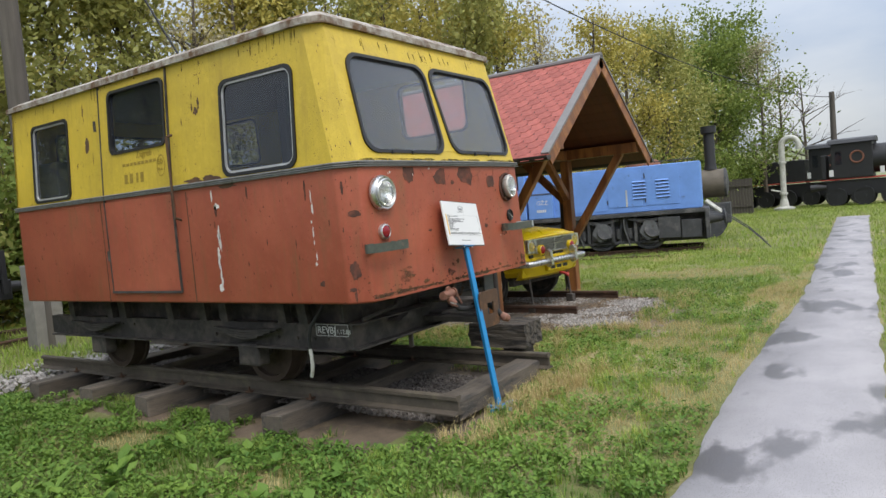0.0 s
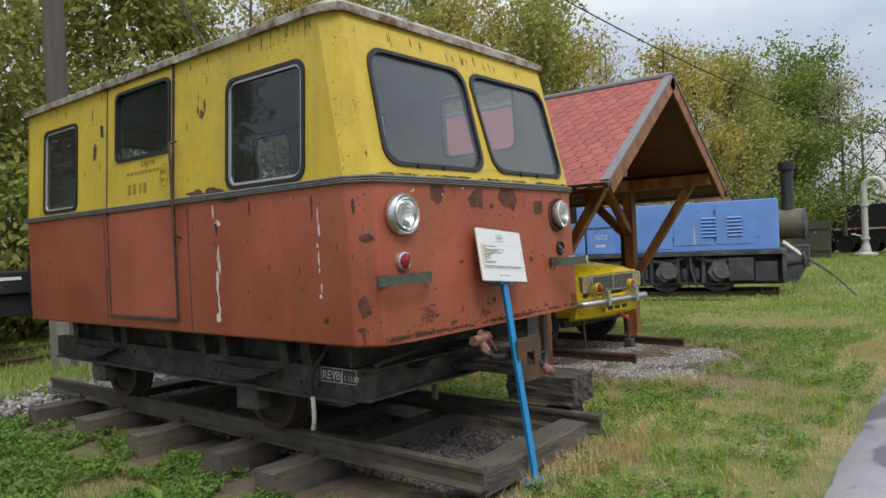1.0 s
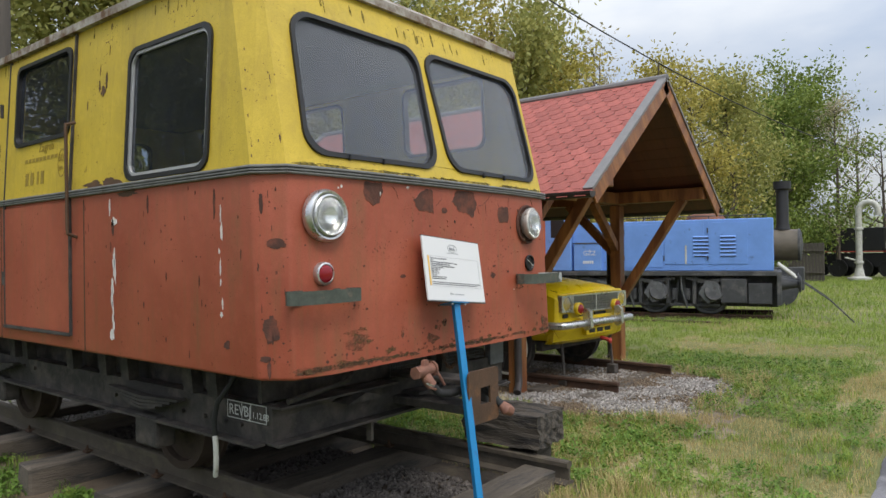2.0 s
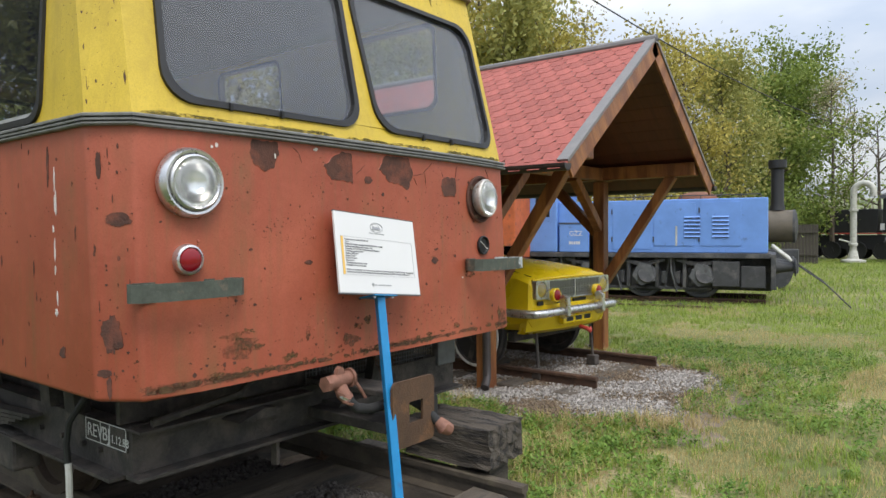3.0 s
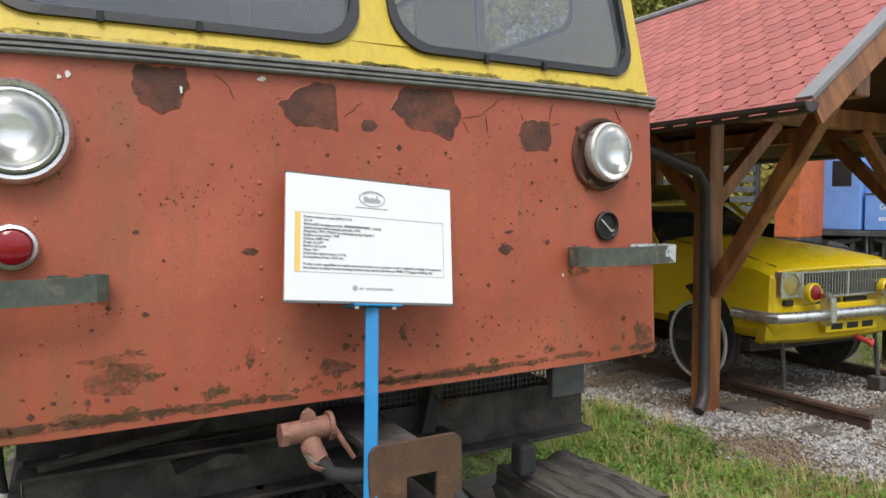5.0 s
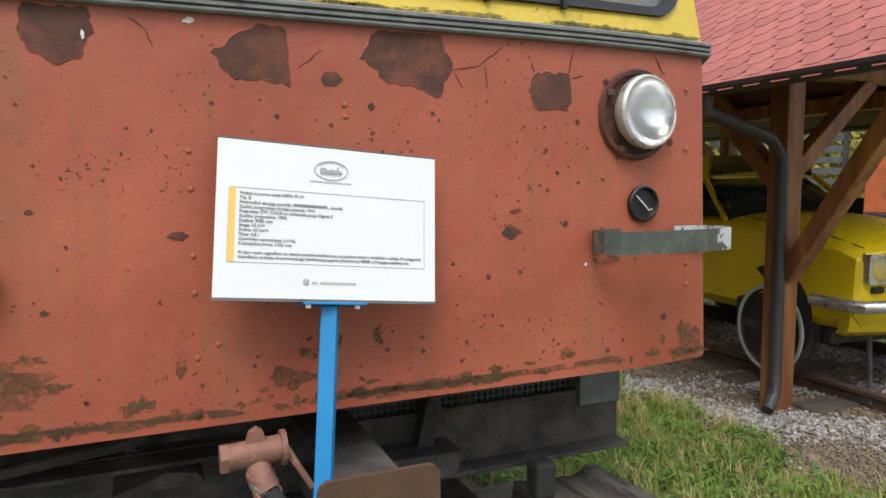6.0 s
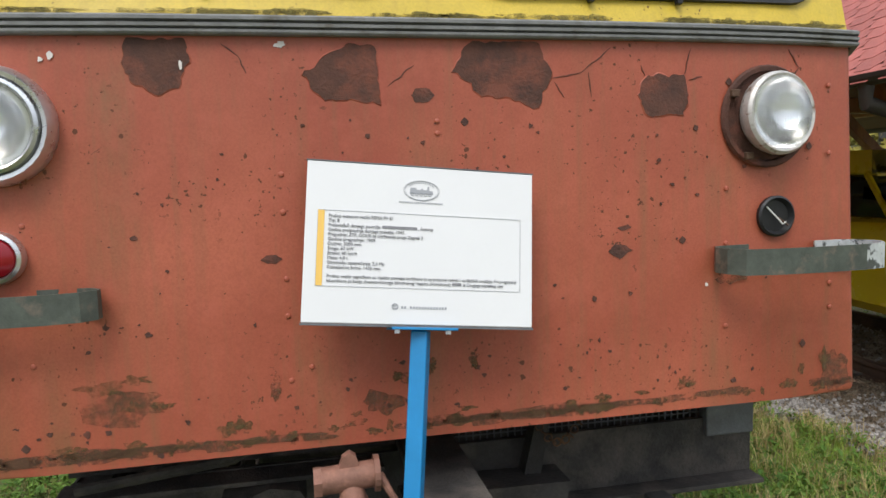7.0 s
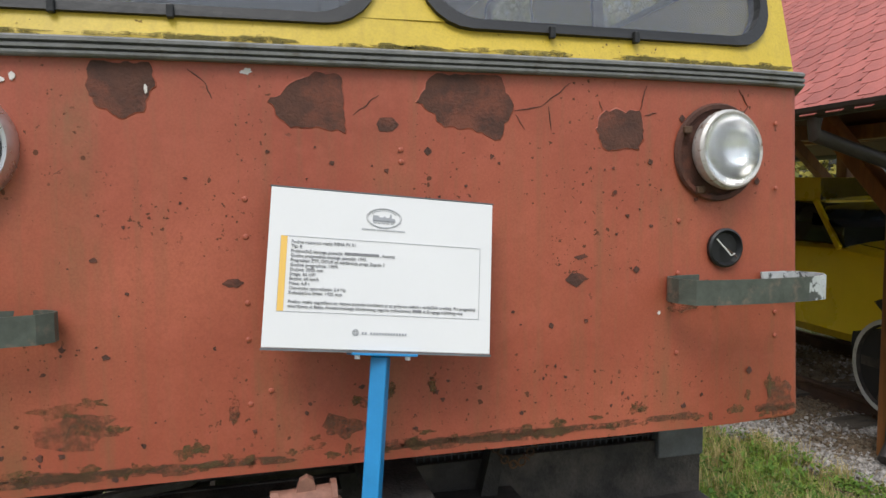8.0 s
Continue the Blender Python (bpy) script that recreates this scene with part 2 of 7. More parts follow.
M_SLEEPER = surface("weathered_sleeper", (0.11, 0.09, 0.07), 0.9, var=0.35, scale=5, grain=50, bump=0.8, stretch=(0.25, 1.6, 1.6), spread=0.25, tint=(0.05, 0.045, 0.04), tint_at=(0.5, 0.62))
M_OLDWOOD = surface("rotten_timber", (0.09, 0.075, 0.06), 0.92, var=0.4, scale=7, grain=60, bump=1.0, stretch=(0.3, 2.0, 2.0), tint=(0.025, 0.022, 0.02), tint_at=(0.48, 0.58))
M_SIGN = surface("white_sign_sheet", (0.66, 0.66, 0.66), 0.4, var=0.02, scale=3, bump=0.0)
M_BLUE = surface("blue_pole_paint", (0.008, 0.19, 0.43), 0.42, var=0.1, scale=12, bump=0.05, tint=(0.03, 0.12, 0.3), tint_at=(0.62, 0.75))
M_INK = surface("black_ink", (0.18, 0.18, 0.19), 0.6, var=0.0, bump=0.0)
M_GREYINK = surface("grey_ink", (0.3, 0.31, 0.33), 0.6, var=0.0, bump=0.0)
M_YELLOWINK = surface("ochre_ink", (0.72, 0.45, 0.1), 0.6, var=0.02, bump=0.0)
M_LETTER = surface("worn_lettering", (0.28, 0.19, 0.02), 0.7, var=0.3, scale=30, bump=0.0)
M_PLATEINK = surface("white_stencil", (0.55, 0.55, 0.53), 0.7, var=0.2, scale=60, bump=0.0)
M_WOOD = surface("brown_stained_timber", (0.19, 0.068, 0.024), 0.5, var=0.3, scale=4, grain=40, bump=0.25, stretch=(2.0, 2.0, 0.3), tint=(0.36, 0.15, 0.045), tint_at=(0.46, 0.66), tint_scale=3)
M_BOARD = surface("dark_stained_boards", (0.1, 0.033, 0.018), 0.45, var=0.3, scale=4, grain=40, stretch=(0.3, 3, 3), spread=0.15)
M_SHINGLE = surface("red_bitumen_shingle", (0.34, 0.1, 0.082), 0.9, var=0.2, scale=10, grain=220, bump=0.3, spread=0.14)
M_SHINGLE_STUFF = surface("red_bitumen_shingles", (0.34, 0.1, 0.082), 0.9, var=0.2, scale=10, grain=220, bump=0.3, spread=0.14, island=True)
M_FLASH = surface("grey_flashing", (0.2, 0.19, 0.185), 0.55, 0.3, var=0.15, scale=10)
M_GUTTER = surface("dark_gutter", (0.05, 0.042, 0.04), 0.45, 0.2, var=0.2, scale=10)
M_CARYELLOW = surface("yellow_car_paint", (0.66, 0.47, 0.008), 0.3, var=0.08, scale=2, bump=0.0, tint=(0.5, 0.34, 0.012), tint_at=(0.58, 0.75), tint_scale=4)
M_TYRE = surface("black_rubber", (0.02, 0.02, 0.02), 0.8, var=0.2, scale=20)
M_LOCOBLUE = surface("blue_loco_paint", (0.15, 0.3, 0.68), 0.45, var=0.1, scale=2.5, bump=0.1, tint=(0.1, 0.17, 0.36), tint_at=(0.62, 0.72), tint_scale=6)
M_LOCODARK = surface("dark_loco_frame", (0.05, 0.052, 0.056), 0.7, var=0.35, scale=4, tint=(0.13, 0.125, 0.12), tint_at=(0.5, 0.7), tint_scale=3, bump=0.3)
M_BLACK = surface("black_loco_paint", (0.016, 0.016, 0.018), 0.5, var=0.3, scale=3)
M_LOCORED = surface("red_frame_paint", (0.4, 0.04, 0.03), 0.6, var=0.2, scale=3)
M_ORANGE = surface("orange_rust_paint", (0.5, 0.12, 0.04), 0.7, var=0.25, scale=3, tint=(0.2, 0.07, 0.04))
M_RUSTTANK = surface("rusty_boiler", (0.2, 0.085, 0.055), 0.8, var=0.25, scale=3)
M_OLIVE = surface("olive_boiler", (0.12, 0.1, 0.075), 0.7, var=0.25, scale=3)
M_PALE = surface("pale_grey_paint", (0.5, 0.5, 0.46), 0.6, var=0.15, scale=5, tint=(0.25, 0.22, 0.16))
M_POLE = surface("grey_wood_pole", (0.1, 0.088, 0.075), 0.9, var=0.3, scale=4, stretch=(3, 3, 0.2), grain=40, bump=0.5)
M_CONCRETE = surface("old_concrete", (0.2, 0.19, 0.17), 0.9, var=0.2, scale=5, tint=(0.16, 0.15, 0.12))
M_CABLE = surface("black_cable", (0.02, 0.02, 0.02), 0.7, var=0.1)
M_BARK = surface("grey_bark", (0.11, 0.09, 0.07), 0.95, var=0.35, scale=6, stretch=(2, 2, 0.4), bump=0.6)
M_STONE = surface("grey_gravel", (0.31, 0.29, 0.27), 0.9, var=0.25, scale=12, spread=0.4, island=True)
M_BROWNSTONE = surface("brown_earth_stones", (0.17, 0.125, 0.085), 0.95, var=0.3, scale=12, spread=0.4, island=True)
M_DARKSTONE = surface("dark_ballast", (0.12, 0.105, 0.095), 0.9, var=0.25, scale=12, spread=0.4, island=True)
M_GRASS = leafy("grass_blades", (0.12, 0.22, 0.03), (0.4, 0.47, 0.1))
M_LUSH = leafy("lush_grass", (0.04, 0.11, 0.016), (0.17, 0.26, 0.045))
M_WEED = leafy("weed_leaves", (0.045, 0.12, 0.018), (0.19, 0.29, 0.05))
M_DRY = leafy("dry_grass", (0.36, 0.28, 0.12), (0.6, 0.48, 0.23))
M_LEAF_Y = leafy("autumn_leaves", (0.24, 0.22, 0.05), (0.56, 0.47, 0.12), trans=0.35)
M_LEAF_G = leafy("green_leaves", (0.07, 0.12, 0.025), (0.3, 0.36, 0.08), trans=0.35)
M_LEAF_O = leafy("olive_leaves", (0.17, 0.19, 0.05), (0.44, 0.42, 0.13), trans=0.35)
M_LEAF_P = leafy("pale_leaves", (0.28, 0.25, 0.15), (0.55, 0.49, 0.32), trans=0.35)

# ---- mesh helpers ----
def part(name, bm, material, parent=None, label="", smooth=False):
    """Links a bmesh as one mesh object, under a thing or a part."""
    me = bpy.data.meshes.new(name)
    bmesh.ops.recalc_face_normals(bm, faces=bm.faces)
    bm.to_mesh(me)
    bm.free()
    if smooth:
        me.shade_smooth()
        me.set_sharp_from_angle(angle=radians(35))
    me.materials.append(material)
    ob = new(name, me)
    if parent:
        ob.parent = parent
    if label:
        ob["label"] = label
    return ob


def thing(name, label, category, m=None, group="", kind=""):
    e = new(name)
    e.empty_display_size = 0.1
    if m:
        e.matrix_world = m
    return tagged(e, label, category, group, kind)


def box(bm, x0, x1, y0, y1, z0, z1, bevel=0.0, m=None):
    vs = [bm.verts.new((x, y, z)) for x in (x0, x1) for y in (y0, y1) for z in (z0, z1)]
    fs = [bm.faces.new([vs[i] for i in q]) for q in ((0, 1, 3, 2), (4, 6, 7, 5), (0, 4, 5, 1), (2, 3, 7, 6), (0, 2, 6, 4), (1, 5, 7, 3))]
    if bevel:
        es = list({e for f in fs for e in f.edges})
        r = bmesh.ops.bevel(bm, geom=es, offset=bevel, segments=2, affect="EDGES", profile=0.5)
        vs = list({v for f in r["faces"] for v in f.verts} | {v for v in vs if v.is_valid})
    if m:
        bmesh.ops.transform(bm, matrix=m, verts=vs)
    return bm


def beam(bm, a, b, w, h, up=(0, 0, 1), bevel=0.0):
    """A square bar from a to b."""
    a, b = Vector(a), Vector(b)
    d = (b - a)
    y = d.normalized()
    x = y.cross(Vector(up)).normalized()
    z = x.cross(y)
    m = Matrix((x, y, z)).transposed().to_4x4()
    m.translation = a
    return box(bm, -w / 2, w / 2, 0, d.length, -h / 2, h / 2, bevel, m)


def tube(bm, pts, r, seg=10, cap=True):
    """A round bar along points; r is one radius or one a point."""
    pts = [Vector(p) for p in pts]
    rs = r if isinstance(r, (list, tuple)) else [r] * len(pts)
    rings, ref = [], None
    for i, p in enumerate(pts):
        d = (pts[min(i + 1, len(pts) - 1)] - pts[max(i - 1, 0)]).normalized()
        if ref is None:
            ref = d.orthogonal().normalized()
        ref = (ref - d * ref.dot(d)).normalized()
        s = d.cross(ref)
        rings.append([bm.verts.new(p + rs[i] * (math.cos(a) * ref + math.sin(a) * s)) for a in (2 * math.pi * k / seg for k in range(seg))])
    for ra, rb in zip(rings, rings[1:]):
        for k in range(seg):
            bm.faces.new((ra[k], ra[(k + 1) % seg], rb[(k + 1) % seg], rb[k]))
    if cap:
        bm.faces.new(rings[0][::-1])
        bm.faces.new(rings[-1])
    return bm


def lathe(bm, profile, m=None, seg=32, closed=False):
    """Turns (radius, height) pairs round z."""
    m = m or Matrix()
    rings = []
    for r, h in profile:
        if r < 1e-5:
            rings.append([bm.verts.new(m @ Vector((0, 0, h)))])
        else:
            rings.append([bm.verts.new(m @ Vector((r * math.cos(2 * math.pi * k / seg), r * math.sin(2 * math.pi * k / seg), h))) for k in range(seg)])
    pairs = list(zip(rings, rings[1:])) + ([(rings[-1], rings[0])] if closed else [])
    for a, b in pairs:
        for k in range(seg):
            q = [a[k % len(a)], a[(k + 1) % len(a)], b[(k + 1) % len(b)], b[k % len(b)]]
            q = list(dict.fromkeys(q))
            if len(q) > 2:
                bm.faces.new(q)
    return bm


def prism(bm, pts, a, b, axis="y"):
    """A polygon of (u, v) pushed from a to b along an axis: x: (y, z), y: (x, z), z: (x, y)."""
    put = {"x": lambda u, v, w: (w, u, v), "y": lambda u, v, w: (u, w, v), "z": lambda u, v, w: (u, v, w)}[axis]
    lo = [bm.verts.new(put(u, v, a)) for u, v in pts]
    hi = [bm.verts.new(put(u, v, b)) for u, v in pts]
    bm.faces.new(lo)
    bm.faces.new(hi[::-1])
    for i in range(len(pts)):
        j = (i + 1) % len(pts)
        bm.faces.new((lo[i], hi[i], hi[j], lo[j]))
    return bm


def rounded(u0, u1, v0, v1, r, n=6, skew=0.0):
    """The outline of a rectangle with round corners; skew leans the sides inwards at the top."""
    out = []
    for cu, cv, a0 in ((u1 - r, v1 - r, 0), (u0 + r, v1 - r, 90), (u0 + r, v0 + r, 180), (u1 - r, v0 + r, 270)):
        for k in range(n + 1):
            a = radians(a0 + 90 * k / n)
            u, v = cu + r * math.cos(a), cv + r * math.sin(a)
            out.append((u + skew * (v - v0) / (v1 - v0), v))
    return out


def panel(bm, outer, holes, put, depth):
    """A sheet with openings and thickness; put(u, v, d) gives the place."""
    loops = []
    edges = []
    for pts in (outer, *holes):
        vs = [bm.verts.new(put(u, v, 0)) for u, v in pts]
        edges += [bm.edges.new((vs[i], vs[(i + 1) % len(vs)])) for i in range(len(vs))]
        loops.append((pts, vs))
    fs = [g for g in bmesh.ops.triangle_fill(bm, use_beauty=True, use_dissolve=False, edges=edges)["geom"] if isinstance(g, bmesh.types.BMFace)]
    back = {}
    for pts, vs in loops:
        for (u, v), a in zip(pts, vs):
            back[a] = bm.verts.new(put(u, v, depth))
    for f in fs:
        bm.faces.new([back[v] for v in reversed(f.verts)])
    for pts, vs in loops:
        for i in range(len(vs)):
            a, b = vs[i], vs[(i + 1) % len(vs)]
            bm.faces.new((a, b, back[b], back[a]))
    return bm


def ring(bm, outer, inner, put, d0, d1):
    """A flat frame between two outlines of as many points."""
    rows = [[bm.verts.new(put(u, v, d)) for u, v in pts] for pts, d in ((outer, d0), (outer, d1), (inner, d1), (inner, d0))]
    n = len(outer)
    for a, b in zip(rows, rows[1:] + rows[:1]):
        for i in range(n):
            bm.faces.new((a[i], a[(i + 1) % n], b[(i + 1) % n], b[i]))
    return bm


def words(name, text, size, m, material, parent=None, label="", align="LEFT"):
    """Lettering as a thin mesh in Blender's own font."""
    cu = bpy.data.curves.new(name, "FONT")
    cu.body, cu.size, cu.align_x, cu.extrude = text, size, align, 0.0006
    tmp = bpy.data.objects.new(name, cu)
    scene.collection.objects.link(tmp)
    bpy.context.view_layer.update()
    me = bpy.data.meshes.new_from_object(tmp.evaluated_get(bpy.context.evaluated_depsgraph_get()))
    bpy.data.objects.remove(tmp)
    me.materials.clear()
    me.materials.append(material)
    ob = new(name, me)
    if parent:
        ob.parent = parent
    ob.matrix_local = m
    if label:
        ob["label"] = label
    return ob


def raw(name, verts, faces, material, parent=None, smooth=False):
    me = bpy.data.meshes.new(name)
    me.from_pydata(verts, [], faces)
    if smooth:
        me.shade_smooth()
    me.materials.append(material)
    ob = new(name, me)
    if parent:
        ob.parent = parent
    return ob

# ---- ground, path and tracks ----
def rough_ground(x, y):
    h = 0.03 * noise.noise((x * 0.35, y * 0.35, 0)) + 0.012 * noise.noise((x * 1.7, y * 1.7, 3))
    return h * min(1.0, max(0.0, (abs(y + 2.3) - 0.6) * 0.8)) - 0.01 - 0.08 * min(1, max(0, min(x + 0.55, 2.9 - x, y + 0.3, 6.2 - y) * 2.5))


def spaced(a, b, fine0, fine1, step, coarse):
    out, v = [], a
    while v < b:
        out.append(v)
        v += step if fine0 <= v < fine1 else coarse
    return out + [b]


def make_ground():
    xs = spaced(-150, 160, -6, 16, 0.25, 6.0)
    ys = spaced(-120, 160, -6, 9, 0.25, 6.0)
    verts = [(x, y, rough_ground(x, y)) for y in ys for x in xs]
    w = len(xs)
    faces = [(j * w + i, j * w + i + 1, (j + 1) * w + i + 1, (j + 1) * w + i) for j in range(len(ys) - 1) for i in range(w - 1)]
    m, n, l = nodes_of("meadow_soil")
    b = n["Principled BSDF"]
    co = n.new("ShaderNodeTexCoord").outputs["Object"]
    col = mix_node(n, l, ramp_node(n, l, noise_node(n, l, co, 0.8, 6), 0.38, 0.62), (0.11, 0.135, 0.035), (0.22, 0.205, 0.075))
    col = mix_node(n, l, ramp_node(n, l, noise_node(n, l, co, 0.45, 5), 0.52, 0.66), col, (0.38, 0.31, 0.17))
    col = mix_node(n, l, ramp_node(n, l, noise_node(n, l, co, 26, 4), 0.4, 0.72), col, (0.11, 0.12, 0.035))
    l.new(col, b.inputs["Base Color"])
    b.inputs["Roughness"].default_value = 0.95
    bp = n.new("ShaderNodeBump")
    bp.inputs["Strength"].default_value, bp.inputs["Distance"].default_value = 0.7, 0.04
    l.new(noise_node(n, l, co, 30, 6), bp.inputs["Height"])
    l.new(bp.outputs[0], b.inputs["Normal"])
    ob = raw("ground", verts, faces, m, smooth=True)
    tagged(ob, "grassy ground with dry straw patches", "ground", kind="structure")


def path_edge(x, side):
    if side:
        y = np.interp(x, [-12, 0, 2.2, 7.5, 28], [-2.2, -2.05, -1.9, -1.81, -0.55])
    else:
        y = np.interp(x, [-12, 0, 3.4, 7.5, 27], [-3.35, -3.1, -2.95, -2.73, -1.68])
    return float(y) + 0.05 * noise.noise((x * 1.3, side * 9.0, 1)) + 0.025 * noise.noise((x * 5.0, side * 7.0, 2))


def make_path():
    m, n, l = nodes_of("worn_asphalt")
    b = n["Principled BSDF"]
    co = n.new("ShaderNodeTexCoord").outputs["Object"]
    col = mix_node(n, l, ramp_node(n, l, noise_node(n, l, co, 1.2, 6), 0.35, 0.65), (0.27, 0.26, 0.275), (0.35, 0.335, 0.35))
    damp = ramp_node(n, l, noise_node(n, l, co, 1.1, 5, 0.55, (0.8, 1.6, 1)), 0.54, 0.6)
    col = mix_node(n, l, damp, col, (0.135, 0.13, 0.14))
    col = mix_node(n, l, ramp_node(n, l, noise_node(n, l, co, 130, 2), 0.55, 0.7), col, (0.16, 0.155, 0.15))
    l.new(col, b.inputs["Base Color"])
    l.new(maths(n, l, "SUBTRACT", 0.85, maths(n, l, "MULTIPLY", damp, 0.35)), b.inputs["Roughness"])
    bp = n.new("ShaderNodeBump")
    bp.inputs["Strength"].default_value, bp.inputs["Distance"].default_value = 0.4, 0.006
    l.new(noise_node(n, l, co, 140, 3), bp.inputs["Height"])
    l.new(bp.outputs[0], b.inputs["Normal"])
    xs = [-12 + 0.1 * i for i in range(400)]
    verts, faces = [], []
    for x in xs:
        a, c = path_edge(x, 1), path_edge(x, 0)
        verts += [(x, a, -0.03), (x, a - 0.02, 0.012), (x, (a + c) / 2, 0.025), (x, c + 0.02, 0.012), (x, c, -0.03)]
    for i in range(len(xs) - 1):
        for k in range(4):
            p = i * 5 + k
            faces.append((p, p + 1, p + 6, p + 5))
    ob = raw("pavement", verts, faces, m, smooth=True)
    tagged(ob, "narrow grey asphalt footpath with damp dark patches", "path", kind="structure")


def earth_patch(name, x0, x1, y0, y1, material, label, seed):
    """A sheet of bare soil with a ragged edge that dives under the turf."""
    nx, ny = int((x1 - x0) / 0.09), int((y1 - y0) / 0.09)
    verts, faces = [], []
    for j in range(ny + 1):
        for i in range(nx + 1):
            x, y = x0 + (x1 - x0) * i / nx, y0 + (y1 - y0) * j / ny
            edge = min(x - x0, x1 - x, y - y0, y1 - y)
            d = edge - 0.3 + 0.28 * noise.noise((x * 1.7, y * 1.7, seed)) + 0.12 * noise.noise((x * 6, y * 6, seed))
            verts.append((x, y, rough_ground(x, y) + (0.004 + 0.006 * noise.noise((x * 9, y * 9, seed)) if d > 0 else max(-0.06, d * 0.25))))
    w = nx + 1
    faces = [(j * w + i, j * w + i + 1, (j + 1) * w + i + 1, (j + 1) * w + i) for j in range(ny) for i in range(nx)]
    tagged(raw(name, verts, faces, material, smooth=True), label, "soil", kind="structure")


make_ground()
make_path()
earth_patch("ground_soil", -0.55, 3.0, -0.75, 6.9, surface("dark_soil", (0.12, 0.088, 0.06), 0.95, var=0.35, scale=5, grain=60, bump=0.8, tint=(0.2, 0.15, 0.09), tint_scale=3), "bare dark soil under the railcar", 3)
earth_patch("ground_soil", 3.9, 8.4, -0.9, 7.0, surface("pale_soil", (0.2, 0.16, 0.115), 0.95, var=0.3, scale=5, grain=60, bump=0.7, tint=(0.13, 0.095, 0.065), tint_scale=3), "pale trodden soil under the gravel", 7)


def rail_profile(h=0.15, head=0.065, foot=0.125):
    a, f = head / 2, foot / 2
    return [(-f, 0), (f, 0), (f, 0.012), (0.012, 0.03), (0.01, h - 0.045), (a, h - 0.035), (a, h - 0.008), (a - 0.01, h),
            (-a + 0.01, h), (-a, h - 0.008), (-a, h - 0.035), (-0.01, h - 0.045), (-0.012, 0.03), (-f, 0.012)]


def rail(length, material, m, label, clips=()):
    bm = prism(bmesh.new(), rail_profile(), 0, length, "y")
    ob = part("rail", bm, material)
    ob.matrix_world = m
    for y in clips:
        for s in (-1, 1):
            clip = part("rail_clip", box(bmesh.new(), s * 0.06 - 0.03, s * 0.06 + 0.03, y - 0.035, y + 0.035, 0.008, 0.026, 0.004), M_RUST, ob, "rusty clip plate")
            part("clip_bolt", lathe(bmesh.new(), [(0.016, 0.02), (0.016, 0.04), (0.009, 0.042), (0.009, 0.062), (0, 0.064)], pose(s * 0.068, y, 0), 6), M_RUST, clip)
    return tagged(ob, label, "rail", "track rails")


def sleeper_mesh(length, w=0.24, h=0.16, seed=0):
    rnd = random.Random(seed)
    bm = box(bmesh.new(), -length / 2, length / 2, -w / 2, w / 2, 0, h)
    bmesh.ops.subdivide_edges(bm, edges=[e for e in bm.edges if abs(e.verts[0].co.x - e.verts[1].co.x) > 0.5], cuts=9)
    bmesh.ops.bevel(bm, geom=[e for e in bm.edges if e.is_boundary or e.calc_face_angle(0) > 1], offset=0.014, segments=1, affect="EDGES")
    for v in bm.verts:
        v.co += Vector((rnd.uniform(-1, 1) * 0.012, rnd.uniform(-1, 1) * 0.007, rnd.uniform(-1, 1) * 0.006))
    return bm


RAILTOP = 0.26
rail(6.3, M_RAIL, pose(0.56, -0.3, RAILTOP - 0.15), "rusty steel rail lying on old wooden sleepers", (1.52, 2.32, 3.35, 4.45, 5.4))
rail(6.3, M_RAIL, pose(2.06, -0.34, RAILTOP - 0.15), "rusty steel rail lying on old wooden sleepers", (1.56, 2.36, 3.39, 4.49, 5.44))
for k, (y, x, turn) in enumerate(((-0.14, 1.27, 0.5), (1.22, 1.3, -1), (2.02, 1.35, 1.5), (3.05, 1.3, -2), (4.15, 1.3, 1), (5.1, 1.25, -1))):
    ob = part("sleeper", sleeper_mesh(2.5 if k else 1.42, 0.26 if k else 0.24, 0.26 if k else 0.17, k), M_SLEEPER)
    ob.matrix_world = pose(x if k else 1.31, y, -0.15 if k else 0.03, 0, 0, turn)
    tagged(ob, "weathered grey wooden railway sleeper half sunk in weeds", "sleeper", "sleepers under the railcar")

# ---- railcar ----
W, L = 2.6, 5.0
ZB, ZM, ZT = 1.045, 2.045, 3.14


def front_y(z):
    return 0.047 * z if z <= ZM else 0.096 + (z - ZM) * 0.226


def bow(x, z):
    """How far the front swells forwards: most at the belt, nothing at the corners, the foot and the roof."""
    a = (z - ZB) / (ZM - ZB) if z <= ZM else (ZT - z) / (ZT - ZM)
    return 0.055 * max(0.0, a) * max(0.0, 1 - ((x - W / 2) / (W / 2 - 0.1)) ** 4)


def front_at(x, z):
    return front_y(z) - bow(x, z)


def lean(z):
    return max(0.0, z - ZM) * 0.055


railcar = thing("railcar", "small old railcar, faded red below and yellow above, with peeling paint", "railcar")


def outline(z, inset=0.0):
    y, t = front_y(z) + inset, lean(z) + inset
    a, b = 0.1 + t * 0.6, W - 0.1 - t * 0.6
    mid = [(a + (b - a) * k / 10, y - bow(a + (b - a) * k / 10, z)) for k in range(11)]
    return [(t, y + 0.15), *mid, (W - t, y + 0.15), (W - t, L - inset), (t, L - inset)]


def skirt(bm, z0, z1, inset0, inset1):
    a = [bm.verts.new((*p, z0)) for p in outline(z0, inset0)]
    b = [bm.verts.new((*p, z1)) for p in outline(z1, inset1)]
    for i in range(len(a)):
        j = (i + 1) % len(a)
        bm.faces.new((a[i], a[j], b[j], b[i]))
    return a, b


